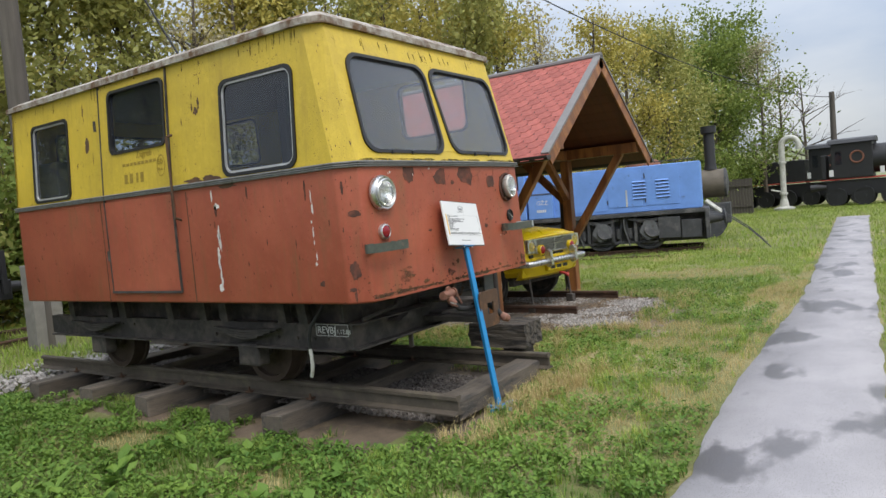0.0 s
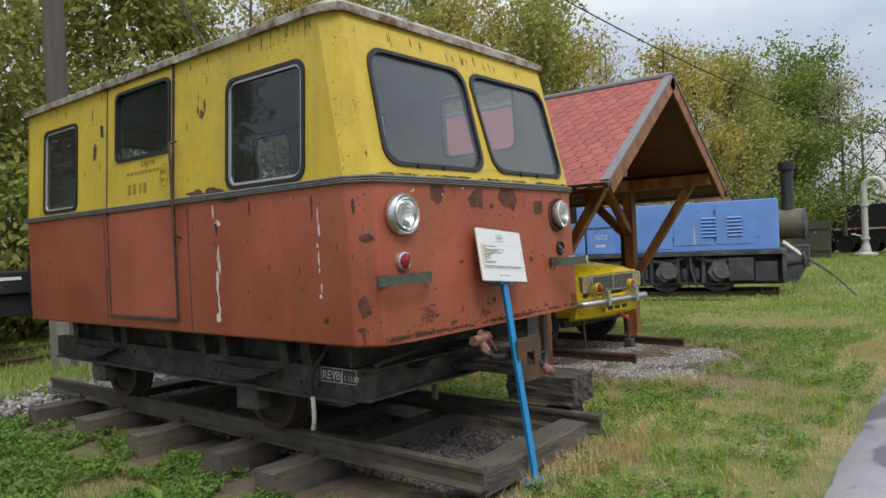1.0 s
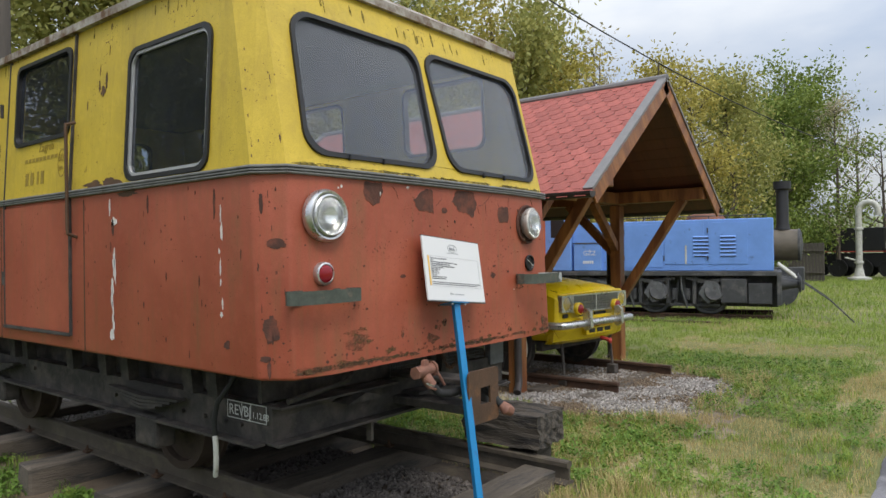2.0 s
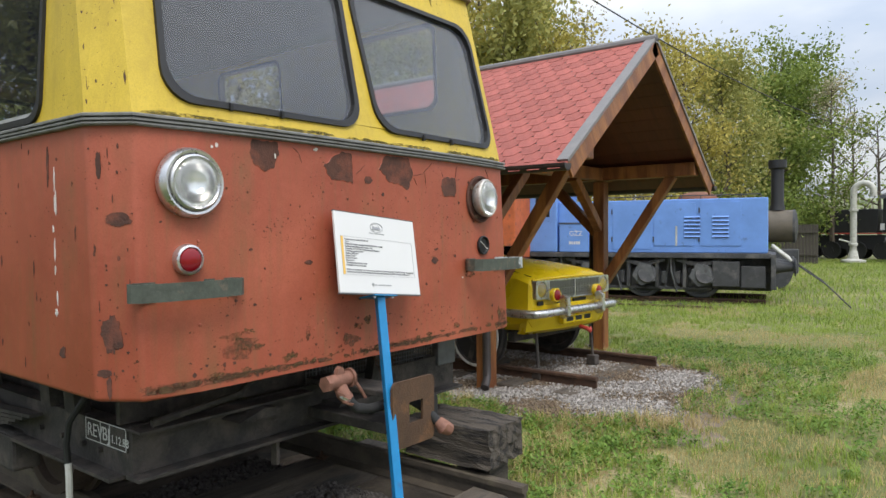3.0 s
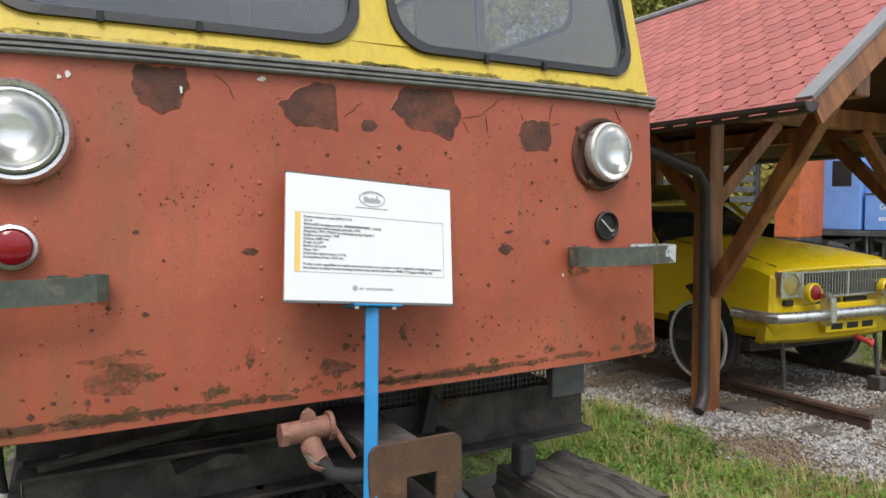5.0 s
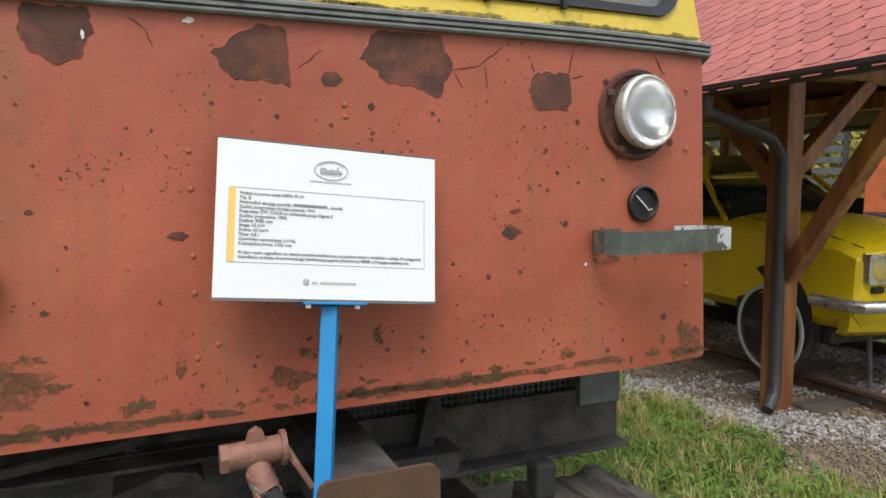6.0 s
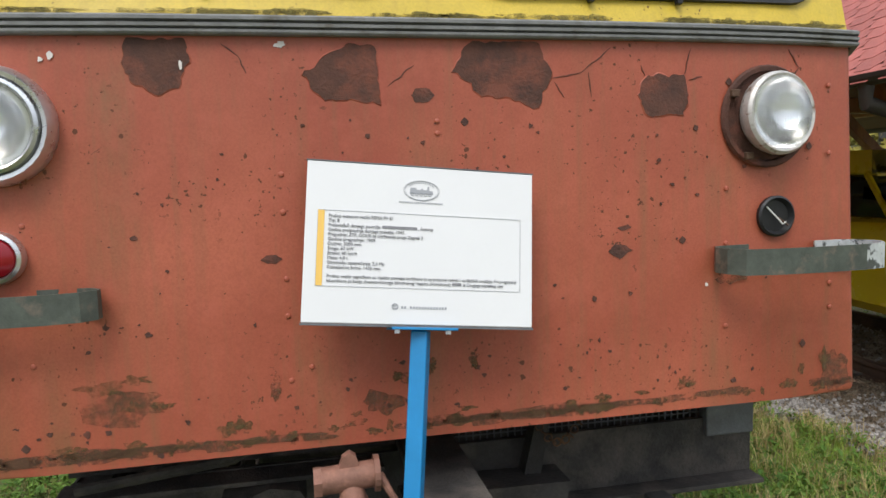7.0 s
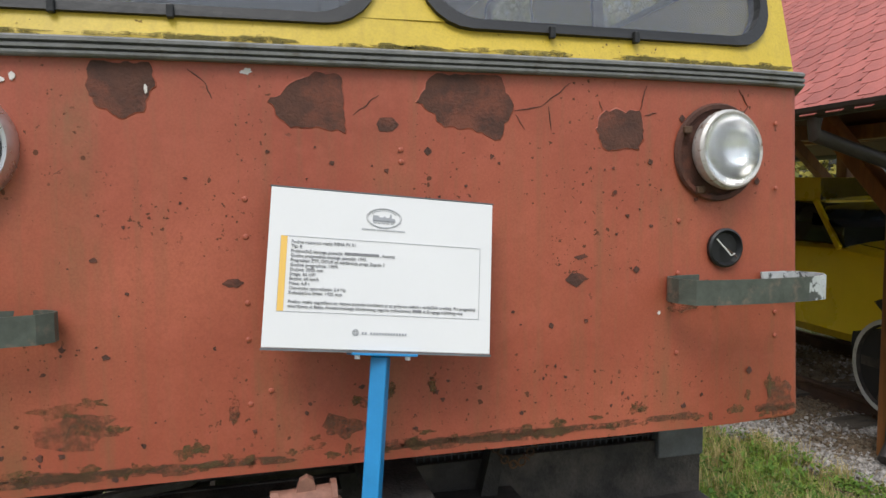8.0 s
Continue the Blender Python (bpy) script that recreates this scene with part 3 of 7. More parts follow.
def lower_body():
    bm = bmesh.new()
    a, b = skirt(bm, ZB, ZM, 0, 0)
    c, d = skirt(bm, ZB + 0.05, ZM, 0.04, 0.04)
    bm.faces.new(a)
    bm.faces.new(c)
    for i in range(len(b)):
        j = (i + 1) % len(b)
        bm.faces.new((b[i], b[j], d[j], d[i]))
    corner = [a[k] for k in (0, 1, 11, 12, 13, 14)] + [b[k] for k in (0, 1, 11, 12, 13, 14)]
    es = [e for e in bm.edges if e.verts[0] in corner and e.verts[1] in corner and abs(e.verts[0].co.z - e.verts[1].co.z) > 0.5]
    es += [e for e in bm.edges if e.verts[0] in a and e.verts[1] in a]
    bmesh.ops.bevel(bm, geom=es, offset=0.02, segments=3, affect="EDGES", profile=0.5)
    return part("lower_body", bm, M_RED, railcar, "faded red sheet steel with rust specks", True)


lower_body()
LEFT = lambda u, v, d: (lean(v) + d, u, v)
RIGHT = lambda u, v, d: (W - lean(v) - d, u, v)
FRONT = lambda u, v, d: (u, front_at(u, v) + d, v - 0.2 * d)
REAR = lambda u, v, d: (u, L - d, v)
# side windows: from, to, bottom, top, round
SIDE_W = [(0.60, 1.46, 2.09, 2.88, 0.09), (2.19, 3.08, 2.45, 3.05, 0.07), (3.84, 4.58, 2.1, 2.92, 0.07)]
RIGHT_W = [(0.63, 1.5, 2.48, 3.07, 0.08), (2.24, 3.1, 2.48, 3.07, 0.08), (3.84, 4.58, 2.48, 3.07, 0.08)]
FRONT_W = [(0.215, 1.23, 2.143, 2.93, 0.13, 0.05), (1.345, 2.42, 2.15, 2.93, 0.13, -0.02)]


def side_outline():
    return [(front_y(ZM) + 0.15, ZM), (L, ZM), (L, ZT), (front_y(ZT) + 0.15, ZT)]


def corner_post(side):
    bm = bmesh.new()
    rows = []
    for z in (ZM, ZT):
        pts = outline(z)[0:2] if side == 0 else outline(z)[11:13]
        inn = outline(z, 0.035)[0:2] if side == 0 else outline(z, 0.035)[11:13]
        rows.append([bm.verts.new((*p, z)) for p in (*pts, *inn[::-1])])
    for i in range(4):
        bm.faces.new((rows[0][i], rows[0][(i + 1) % 4], rows[1][(i + 1) % 4], rows[1][i]))
    bm.faces.new(rows[0]); bm.faces.new(rows[1])
    return bm


def upper_body():
    bm = bmesh.new()
    for put, ws in ((LEFT, SIDE_W), (RIGHT, RIGHT_W)):
        panel(bm, side_outline(), [rounded(a + 0.02, b - 0.02, c + 0.02, d - 0.02, r) for a, b, c, d, r in ws], put, 0.035)
    t = lean(ZT) * 0.6
    panel(bm, [(0.1 + (W - 0.2) * k / 10, ZM) for k in range(11)] + [(W - 0.1 - t, ZT), (0.1 + t, ZT)],
          [rounded(a + 0.02, b - 0.02, c + 0.02, d - 0.02, r, 6, s) for a, b, c, d, r, s in FRONT_W], FRONT, 0.035)
    t = lean(ZT)
    panel(bm, [(0, ZM), (W, ZM), (W - t, ZT), (t, ZT)], [rounded(0.5, 2.1, 2.2, 2.9, 0.08)], REAR, 0.035)
    body = part("upper_body", bm, M_YELLOW, railcar, "yellow sheet steel with rust runs", True)
    for s in (0, 1):
        part("corner_post", corner_post(s), M_YELLOW, railcar)


upper_body()


def window(name, a, b, c, d, r, put, glassmat, skew=0.0, alu=False, slide=False):
    seal = part(name, ring(bmesh.new(), rounded(a, b, c, d, r, 6, skew), rounded(a + 0.026, b - 0.026, c + 0.026, d - 0.026, r, 6, skew * 0.94), put, -0.014, 0.04), M_SEAL, railcar, "black rubber window seal")
    for f in seal.data.polygons:
        f.use_smooth = False
    e = 0.026
    inner = rounded(a + e, b - e, c + e, d - e, r * 0.8, 6, skew * 0.94)
    bm = bmesh.new()
    n, k = 14, 8
    sheets = []
    for depth in (0.012, 0.017):
        rows = []
        for j in range(k + 1):
            v = c + 0.012 + (d - c - 0.024) * j / k
            rows.append([bm.verts.new(put(a + 0.012 + (b - a - 0.024) * i / n + skew * (v - c) / (d - c), v, depth)) for i in range(n + 1)])
        for p, q in zip(rows, rows[1:]):
            for i in range(n):
                bm.faces.new((p[i], p[i + 1], q[i + 1], q[i]))
        sheets.append(rows[0] + [r[-1] for r in rows[1:]] + rows[-1][-2::-1] + [r[0] for r in rows[-2:0:-1]])
    for i in range(len(sheets[0])):
        j = (i + 1) % len(sheets[0])
        bm.faces.new((sheets[0][i], sheets[0][j], sheets[1][j], sheets[1][i]))
    pane = part("pane", bm, glassmat, seal, "", True)
    pane.visible_shadow = False
    if alu:
        part("inner_frame", ring(bmesh.new(), inner, rounded(a + e + 0.018, b - e - 0.018, c + e + 0.018, d - e - 0.018, r * 0.7), put, -0.004, 0.01), M_ALU, seal, "thin aluminium frame")
    if slide:
        mid = (a + b) / 2 + 0.03
        bm = bmesh.new()
        for u0, u1 in ((mid - 0.016, mid + 0.016),):
            pts = [(u0, c + e), (u1, c + e), (u1, d - e), (u0, d - e)]
            lo = [bm.verts.new(put(u, v, 0.018)) for u, v in pts]
            hi = [bm.verts.new(put(u, v, 0.034)) for u, v in pts]
            bm.faces.new(lo); bm.faces.new(hi[::-1])
            for i in range(4):
                bm.faces.new((lo[i], lo[(i + 1) % 4], hi[(i + 1) % 4], hi[i]))
        part("sliding_stile", bm, M_ALU, seal)
    return seal


for i, (a, b, c, d, r) in enumerate(SIDE_W):
    window("side_window", a, b, c, d, r, lambda u, v, dd, off=(-0.012 if i == 1 else 0): LEFT(u, v, dd + off), M_SIDEGLASS, 0, i != 1, False)
for a, b, c, d, r in RIGHT_W:
    window("side_window", a, b, c, d, r, RIGHT, M_CLEARGLASS)
for a, b, c, d, r, s in FRONT_W:
    window("windscreen", a, b, c, d, r, FRONT, M_WINDOW, s)
window("rear_window", 0.48, 2.12, 2.18, 2.92, 0.09, REAR, M_CLEARGLASS)


def moulding():
    """Ribbed belt strip round the body."""
    bm = bmesh.new()
    prof = [(0, -0.03), (0.014, -0.028), (0.018, -0.022), (0.018, -0.015), (0.006, -0.012), (0.006, -0.01), (0.018, -0.006), (0.018, 0.003), (0.006, 0.006), (0.006, 0.009), (0.018, 0.013), (0.018, 0.022), (0.012, 0.028), (0, 0.03)]
    rows = []
    for out, dz in prof:
        rows.append([bm.verts.new((x, y, ZM + 0.016 + dz * 0.8)) for x, y in outline(ZM, -out - 0.004)])
    for a, b in zip(rows, rows[1:]):
        for i in range(len(a)):
            bm.faces.new((a[i], a[(i + 1) % len(a)], b[(i + 1) % len(a)], b[i]))
    part("belt_moulding", bm, M_BELT, railcar, "grey ribbed moulding strip")


moulding()


def car_roof():
    bm = bmesh.new()
    y0, y1, n, k = front_y(ZT) - 0.035, L + 0.04, 40, 28
    t = lean(ZT) - 0.04
    grid = []
    for j in range(n + 1):
        row = []
        y = y0 + (y1 - y0) * j / n
        for i in range(k + 1):
            s = i / k
            inset = 0.1 * max(0, 1 - (y - y0) / 0.14)
            x = t + inset + (W - 2 * t - 2 * inset) * s
            d = min(min(s, 1 - s) * W, (y - y0) * 1.2, (y1 - y) * 1.2)
            f = min(1, d / 0.3)
            z = ZT + 0.035 + 0.085 * (1 - (1 - f) ** 2.4) + 0.06 * math.sin(math.pi * s)* min(1, d)
            row.append(bm.verts.new((x, y, z)))
        grid.append(row)
    for j in range(n):
        for i in range(k):
            bm.faces.new((grid[j][i], grid[j][i + 1], grid[j + 1][i + 1], grid[j + 1][i]))
    rim = grid[0] + [r[-1] for r in grid[1:]] + grid[-1][-2::-1] + [r[0] for r in grid[-2:0:-1]]
    low = [bm.verts.new((v.co.x, v.co.y, ZT - 0.015)) for v in rim]
    for i in range(len(rim)):
        j = (i + 1) % len(rim)
        bm.faces.new((rim[i], low[i], low[j], rim[j]))
    bm.faces.new(low)
    part("roof", bm, M_ROOF, railcar, "weathered grey-brown roof skin", True)


car_roof()

# ---- railcar: door, rails and lettering on the side ----
bm = panel(bmesh.new(), [(2.18, 1.16), (3.23, 1.16), (3.23, ZM - 0.032), (2.18, ZM - 0.032)], [], lambda u, v, d: LEFT(u, v, d - 0.012), 0.0115)
door = part("door", bm, M_RED, railcar, "red and yellow hinged side door")
a, b, c, d, r = SIDE_W[1]
bm = panel(bmesh.new(), [(2.18, ZM + 0.032), (3.23, ZM + 0.032), (3.23, 3.1), (2.18, 3.1)], [rounded(a + 0.02, b - 0.02, c + 0.02, d - 0.02, r)], lambda u, v, dd: LEFT(u, v, dd - 0.012), 0.0115)
part("door_top", bm, M_YELLOW, door)
part("door_sill_strip", box(bmesh.new(), -0.024, -0.0125, 2.16, 3.25, 1.135, 1.158, 0.003), M_FRAME, door)
for y in (2.165, 3.24):
    part("door_edge_strip", prism(bmesh.new(), [(-0.016, 1.14), (0.003, 1.14), (0.003, ZM), (0.06, 3.12), (0.042, 3.12), (-0.016, ZM)], y - 0.008, y + 0.008, "y"), M_FRAME, door)
bm = tube(bmesh.new(), [(0.0, 2.09, 2.52), (-0.06, 2.09, 2.5), (-0.06, 2.09, 2.46), (-0.06, 2.08, 1.84), (-0.06, 2.08, 1.8), (0.0, 2.08, 1.78)], 0.011, 8)
part("grab_rail", bm, M_RUST, railcar, "thin rusty grab rail", True)
for z in (2.75, 1.5):
    part("hinge", tube(bmesh.new(), [(-0.012, 3.26, z - 0.05), (-0.012, 3.26, z + 0.05)], 0.013, 8), M_FRAME, door)
for y in (3.33, 1.98):
    part("panel_joint", box(bmesh.new(), -0.004, 0.01, y - 0.004, y + 0.004, ZB + 0.01, ZM - 0.03), M_RUST, railcar)


def on_side(y, z, d=0.0145):
    m = Matrix(((0, 0, -1), (-1, 0, 0), (0, 1, 0))).to_4x4()
    m.translation = (lean(z) - d, y, z)
    return m


words("lettering", "Zagreb", 0.085, on_side(2.66, 2.385), M_LETTER, door, "faded painted lettering")
bm = bmesh.new()
for k in range(9):
    box(bm, -0.0005, 0.0005, 2.36 + k * 0.06, 2.405 + k * 0.06, -0.012, 0.014)
ob = part("lettering_bar", bm, M_LETTER, door)
ob.matrix_local = pose(lean(2.33) - 0.0135, 0, 2.335, 0, 3.1)
bm = bmesh.new()
for k, w in enumerate((0.05, 0.03, 0.05, 0.05)):
    box(bm, -0.0005, 0.0005, 2.56 + k * 0.085, 2.56 + k * 0.085 + w, -0.045, 0.045)
ob = part("lettering_bar", bm, M_LETTER, door)
tagged(ob, kind="stuff")
ob.matrix_local = pose(lean(2.2) - 0.0135, 0, 2.205, 0, 3.1)
words("speed_mark", "60", 0.075, on_side(2.335, 2.29), M_LETTER, door, "faded speed figure")
words("speed_mark", "km", 0.05, on_side(2.33, 2.235), M_LETTER, door, "faded speed unit")
bm = bmesh.new()
ang = [2 * math.pi * k / 28 for k in range(28)]
ring(bm, [(2.29 + 0.06 * math.cos(t), 2.28 + 0.095 * math.sin(t)) for t in ang], [(2.29 + 0.054 * math.cos(t), 2.28 + 0.089 * math.sin(t)) for t in ang], lambda u, v, dd: LEFT(u, v, dd), -0.0145, -0.0125)
part("mark_ring", bm, M_LETTER, door)


# ---- railcar: peeled patches and drips, each with its own outline ----
def blob(name, u, v, w, h, seed, put, material, label="", flat_top=False, rough=0.28, n=40):
    rnd = random.Random(seed)
    pts = []
    for k in range(n):
        t = 2 * math.pi * k / n
        rr = 1 + rough * (noise.noise((math.cos(t) * 1.3 + seed, math.sin(t) * 1.3, seed * 0.7)) * 1.5 + rnd.uniform(-0.35, 0.35))
        pu, pv = u + w / 2 * rr * math.cos(t), v + h / 2 * rr * math.sin(t)
        if flat_top:
            pv = min(pv, v + h / 2)
        pts.append((pu, pv))
    bm = bmesh.new()
    lo = [bm.verts.new(put(a, b, -0.0006)) for a, b in pts]
    hi = [bm.verts.new(put(a, b, -0.0022)) for a, b in pts]
    bm.faces.new(lo); bm.faces.new(hi[::-1])
    for i in range(n):
        j = (i + 1) % n
        bm.faces.new((lo[i], lo[j], hi[j], hi[i]))
    return part(name, bm, material, railcar, label)


def torn(u, v, reach, seed, label="bare dark primer where paint has peeled"):
    """A flake torn off: straight breaks between a few corners, given by how far each lies from the middle, with ragged edges and curled rims of paint."""
    n = len(reach)
    corner = [Vector((u + r * math.cos(2 * math.pi * k / n), v + r * math.sin(2 * math.pi * k / n))) for k, r in enumerate(reach)]
    pts = []
    for k, a in enumerate(corner):
        b = corner[(k + 1) % n]
        side = Vector((a.y - b.y, b.x - a.x))
        for i in range(7):
            p = a.lerp(b, i / 7)
            if i:
                p = p + side * 0.16 * noise.noise((p.x * 45, p.y * 45, seed)) + side * 0.07 * noise.noise((p.x * 170, p.y * 170, seed))
            pts.append((p.x, min(p.y, ZM - 0.012)))
    bm = bmesh.new()
    lo = [bm.verts.new(FRONT(a, b, -0.0004)) for a, b in pts]
    hi = [bm.verts.new(FRONT(a, b, -0.0012)) for a, b in pts]
    bm.faces.new(lo); bm.faces.new(hi[::-1])
    m = len(pts)
    for i in range(m):
        bm.faces.new((lo[i], lo[(i + 1) % m], hi[(i + 1) % m], hi[i]))
    patch = part("peeled_patch", bm, M_PEEL, railcar, label)
    if max(reach) < 0.05:
        return patch
    bm = bmesh.new()
    rows = []
    for i, (a, b) in enumerate(pts):
        out = (Vector((a, b)) - Vector((u, v))).normalized()
        lift = 0.0013 + 0.0016 * max(0.0, noise.noise((a * 30, b * 30, seed + 5)) + 0.2)
        wide = 0.0008 + 0.0018 * max(0.0, noise.noise((a * 60, b * 60, seed + 9)) + 0.1)
        rows.append([bm.verts.new(FRONT(a, b, -lift)), bm.verts.new(FRONT(a + out.x * wide, b + out.y * wide, -lift * 0.6)), bm.verts.new(FRONT(a + out.x * wide * 2.6, b + out.y * wide * 2.6, 0.0004))])
    for i in range(m):
        a, b = rows[i], rows[(i + 1) % m]
        for q in range(2):
            bm.faces.new((a[q], a[q + 1], b[q + 1], b[q]))
    part("curled_rim", bm, M_RED, patch)
    return patch


torn(0.638, 1.978, (0.072, 0.085, 0.05, 0.085, 0.075, 0.07, 0.074, 0.07), 3)
torn(1.071, 1.95, (0.068, 0.09, 0.075, 0.07, 0.112, 0.085, 0.055, 0.1), 7)
torn(1.455, 1.958, (0.125, 0.11, 0.075, 0.115, 0.135, 0.085, 0.06, 0.125), 11)
torn(1.896, 1.901, (0.066, 0.075, 0.05, 0.072, 0.08, 0.075, 0.052, 0.075), 15)
torn(1.245, 1.902, (0.031, 0.022, 0.017, 0.023, 0.027, 0.024, 0.018, 0.021), 19)
torn(1.764, 1.495, (0.038, 0.02, 0.018, 0.024, 0.034, 0.02, 0.022, 0.018), 23)
torn(0.867, 1.518, (0.026, 0.017, 0.012, 0.016, 0.025, 0.012, 0.008, 0.015), 27)
torn(1.777, 1.556, (0.022, 0.013, 0.006, 0.006, 0.022, 0.012, 0.007, 0.007), 31)
for k, (u, v) in enumerate(((1.946, 1.515), (2.106, 1.896), (2.084, 1.935), (0.301, 1.111), (2.348, 1.76), (2.327, 1.201), (1.349, 1.837))):
    torn(u, v, (0.011, 0.009, 0.012, 0.008, 0.01, 0.008, 0.011, 0.009), 35 + k)
# hair cracks in the paint round the patches
for k, (u0, v0, u1, v1) in enumerate(((1.581, 1.944, 1.659, 1.958), (1.659, 1.958, 1.74, 2.021), (1.162, 1.924, 1.226, 1.973), (0.78, 2.021, 0.818, 1.992), (1.686, 1.895, 1.678, 1.958), (1.947, 1.949, 1.971, 2.022),
                                      (1.586, 1.934, 1.612, 1.895), (0.818, 1.992, 0.833, 1.953), (1.964, 1.94, 2.003, 1.949), (2.278, 2.025, 2.312, 1.977), (2.312, 1.977, 2.291, 1.947), (0.478, 1.769, 0.528, 1.808), (1.835, 1.949, 1.825, 1.978))):
    pts = []
    for i in range(9):
        t = i / 8
        w = 0.008 * noise.noise((t * 3.1, k * 7.7, 1)) * math.sin(math.pi * t)
        pts.append(FRONT(u0 + (u1 - u0) * t - (v1 - v0) * w * 12, v0 + (v1 - v0) * t + (u1 - u0) * w * 12, -0.0004))
    part("paint_crack", tube(bmesh.new(), pts, [0.0006 + 0.0011 * math.sin(math.pi * i / 8) for i in range(9)], 5), M_PEEL, railcar)
CH = lambda u, v, d: (0.1 * u + lean(v) * (1 - 0.4 * u) + d * 0.8, front_y(v) + 0.15 * (1 - u) + d * 0.55, v)
for k, (u, v, w, h) in enumerate(((0.4, 1.29, 0.4, 0.14), (0.6, 1.7, 0.55, 0.045), (0.25, 1.9, 0.12, 0.1), (0.2, 1.15, 0.3, 0.03), (0.3, 1.1, 0.1, 0.09))):
    blob("peeled_patch", u, v, w, h, k + 40, CH, M_PEEL, "bare dark primer where paint has peeled")
for k, (u, v, w, h) in enumerate(((0.48, 1.235, 0.11, 0.03), (0.55, 1.25, 0.06, 0.022), (0.53, 1.19, 0.05, 0.02), (0.6, 1.185, 0.05, 0.016), (1.17, 1.205, 0.06, 0.03), (1.24, 1.225, 0.04, 0.035),
                                  (0.34, 1.73, 0.02, 0.045), (1.36, 1.24, 0.025, 0.05), (2.4, 1.15, 0.03, 0.05), (2.32, 1.13, 0.025, 0.03), (1.95, 1.12, 0.03, 0.035))):
    blob("moss_stain", u, v, w, h, k + 60, FRONT, M_MOSS, "", False, 0.6)
rnd = random.Random(19)
for k in range(46):
    u = 0.15 + 2.3 * rnd.random()
    blob("moss_stain", u, 1.072 + 0.05 * rnd.random() ** 2, rnd.uniform(0.015, 0.07), rnd.uniform(0.012, 0.03), 200 + k, FRONT, M_MOSS, "", False, 0.6, 18)
for k in range(26):
    blob("moss_stain", 0.15 + 2.3 * rnd.random(), 1.074 + 0.01 * rnd.random(), rnd.uniform(0.1, 0.3), rnd.uniform(0.014, 0.03), 1500 + k, FRONT, M_GRIME, "", False, 0.5, 22)
for k, (u, v, w, h) in enumerate(((2.43, 1.12, 0.09, 0.13), (0.86, 1.2, 0.03, 0.07), (0.53, 1.19, 0.2, 0.09), (1.12, 1.14, 0.1, 0.06), (2.1, 1.41, 0.1, 0.05))):
    blob("moss_stain", u, v, w, h, 1550 + k, FRONT, M_GRIME, "", False, 0.5, 22)
for k in range(44):
    blob("moss_stain", 0.15 + 2.3 * rnd.random(), 2.092 + 0.006 * rnd.random(), rnd.uniform(0.03, 0.16), rnd.uniform(0.008, 0.022), 460 + k, FRONT, M_LICHEN, "", False, 0.6, 16)
for k in range(210):
    if k % 3 == 0:
        pu, pv = 0.2 + 2.2 * rnd.random(), 1.08 + 0.85 * rnd.random() ** 1.5
    u, v = min(2.45, max(0.13, pu + rnd.gauss(0, 0.04))), max(1.065, pv + rnd.gauss(0, 0.03))
    s_ = 0.003 + 0.011 * rnd.random() ** 2
    blob("rust_pit", u, v, s_ * rnd.uniform(0.8, 1.4), s_ * rnd.uniform(0.8, 1.3), 300 + k, FRONT, M_PEEL, "", False, 0.5, 9)
SL = lambda u, v, d: (lean(v) + d, u, v)
rnd = random.Random(8)
for k in range(11):
    z = 1.97 - k * 0.08 + rnd.uniform(-0.03, 0.03)
    blob("filler_drip", 1.61 + rnd.uniform(-0.035, 0.035), z, rnd.uniform(0.012, 0.06), rnd.uniform(0.03, 0.14), 80 + k, SL, M_WHITEPEEL if k not in (2, 3) else M_PEEL, "", False, 0.5)
for k in range(7):
    blob("filler_drip", 0.5 + rnd.uniform(-0.015, 0.015), 1.84 - k * 0.085 + rnd.uniform(-0.03, 0.03), rnd.uniform(0.008, 0.022), rnd.uniform(0.012, 0.09), 110 + k, SL, M_WHITEPEEL, "", False, 0.4)
for k, (y, z, w, h) in enumerate(((0.55, 1.92, 0.02, 0.14), (1.85, 2.1, 0.25, 0.05), (1.62, 2.1, 0.2, 0.06), (1.42, 2.02, 0.25, 0.03), (3.5, 2.6, 0.07, 0.13), (1.78, 2.68, 0.06, 0.06), (1.74, 2.74, 0.025, 0.09), (1.83, 2.72, 0.02, 0.07), (3.55, 2.95, 0.02, 0.12), (0.45, 1.2, 0.05, 0.05), (1.2, 1.95, 0.02, 0.1))):
    blob("rust_run", y, z, w, h, 130 + k, SL, M_PEEL if z < 2 else M_RUST, "", False, 0.4)
for k in range(120):
    y, z = 0.3 + 4.5 * rnd.random(), 1.08 + 0.93 * rnd.random()
    if not 2.1 < y < 3.3:
        blob("rust_run", y, z, rnd.uniform(0.004, 0.011), rnd.uniform(0.01, 0.07) * rnd.random() ** 2 + 0.006, 600 + k, SL, M_PEEL, "", False, 0.4, 10)
for k in range(60):
    y, z = 0.55 + 4.3 * rnd.random(), 2.1 + 1.0 * rnd.random()
    if not any(a - 0.05 < y < b + 0.05 and c - 0.05 < z < d + 0.05 for a, b, c, d, r in SIDE_W) and not 2.1 < y < 3.3:
        blob("rust_run", y, z, rnd.uniform(0.004, 0.012), rnd.uniform(0.01, 0.13) * rnd.random() ** 2 + 0.008, 800 + k, SL, M_RUST, "", False, 0.4, 10)
for k in range(26):
    y = 0.45 + 4.4 * rnd.random()
    blob("rust_run", y, 3.1 - 0.05 * rnd.random(), rnd.uniform(0.006, 0.015), rnd.uniform(0.04, 0.16), 950 + k, SL, M_LICHEN, "", False, 0.4, 10)
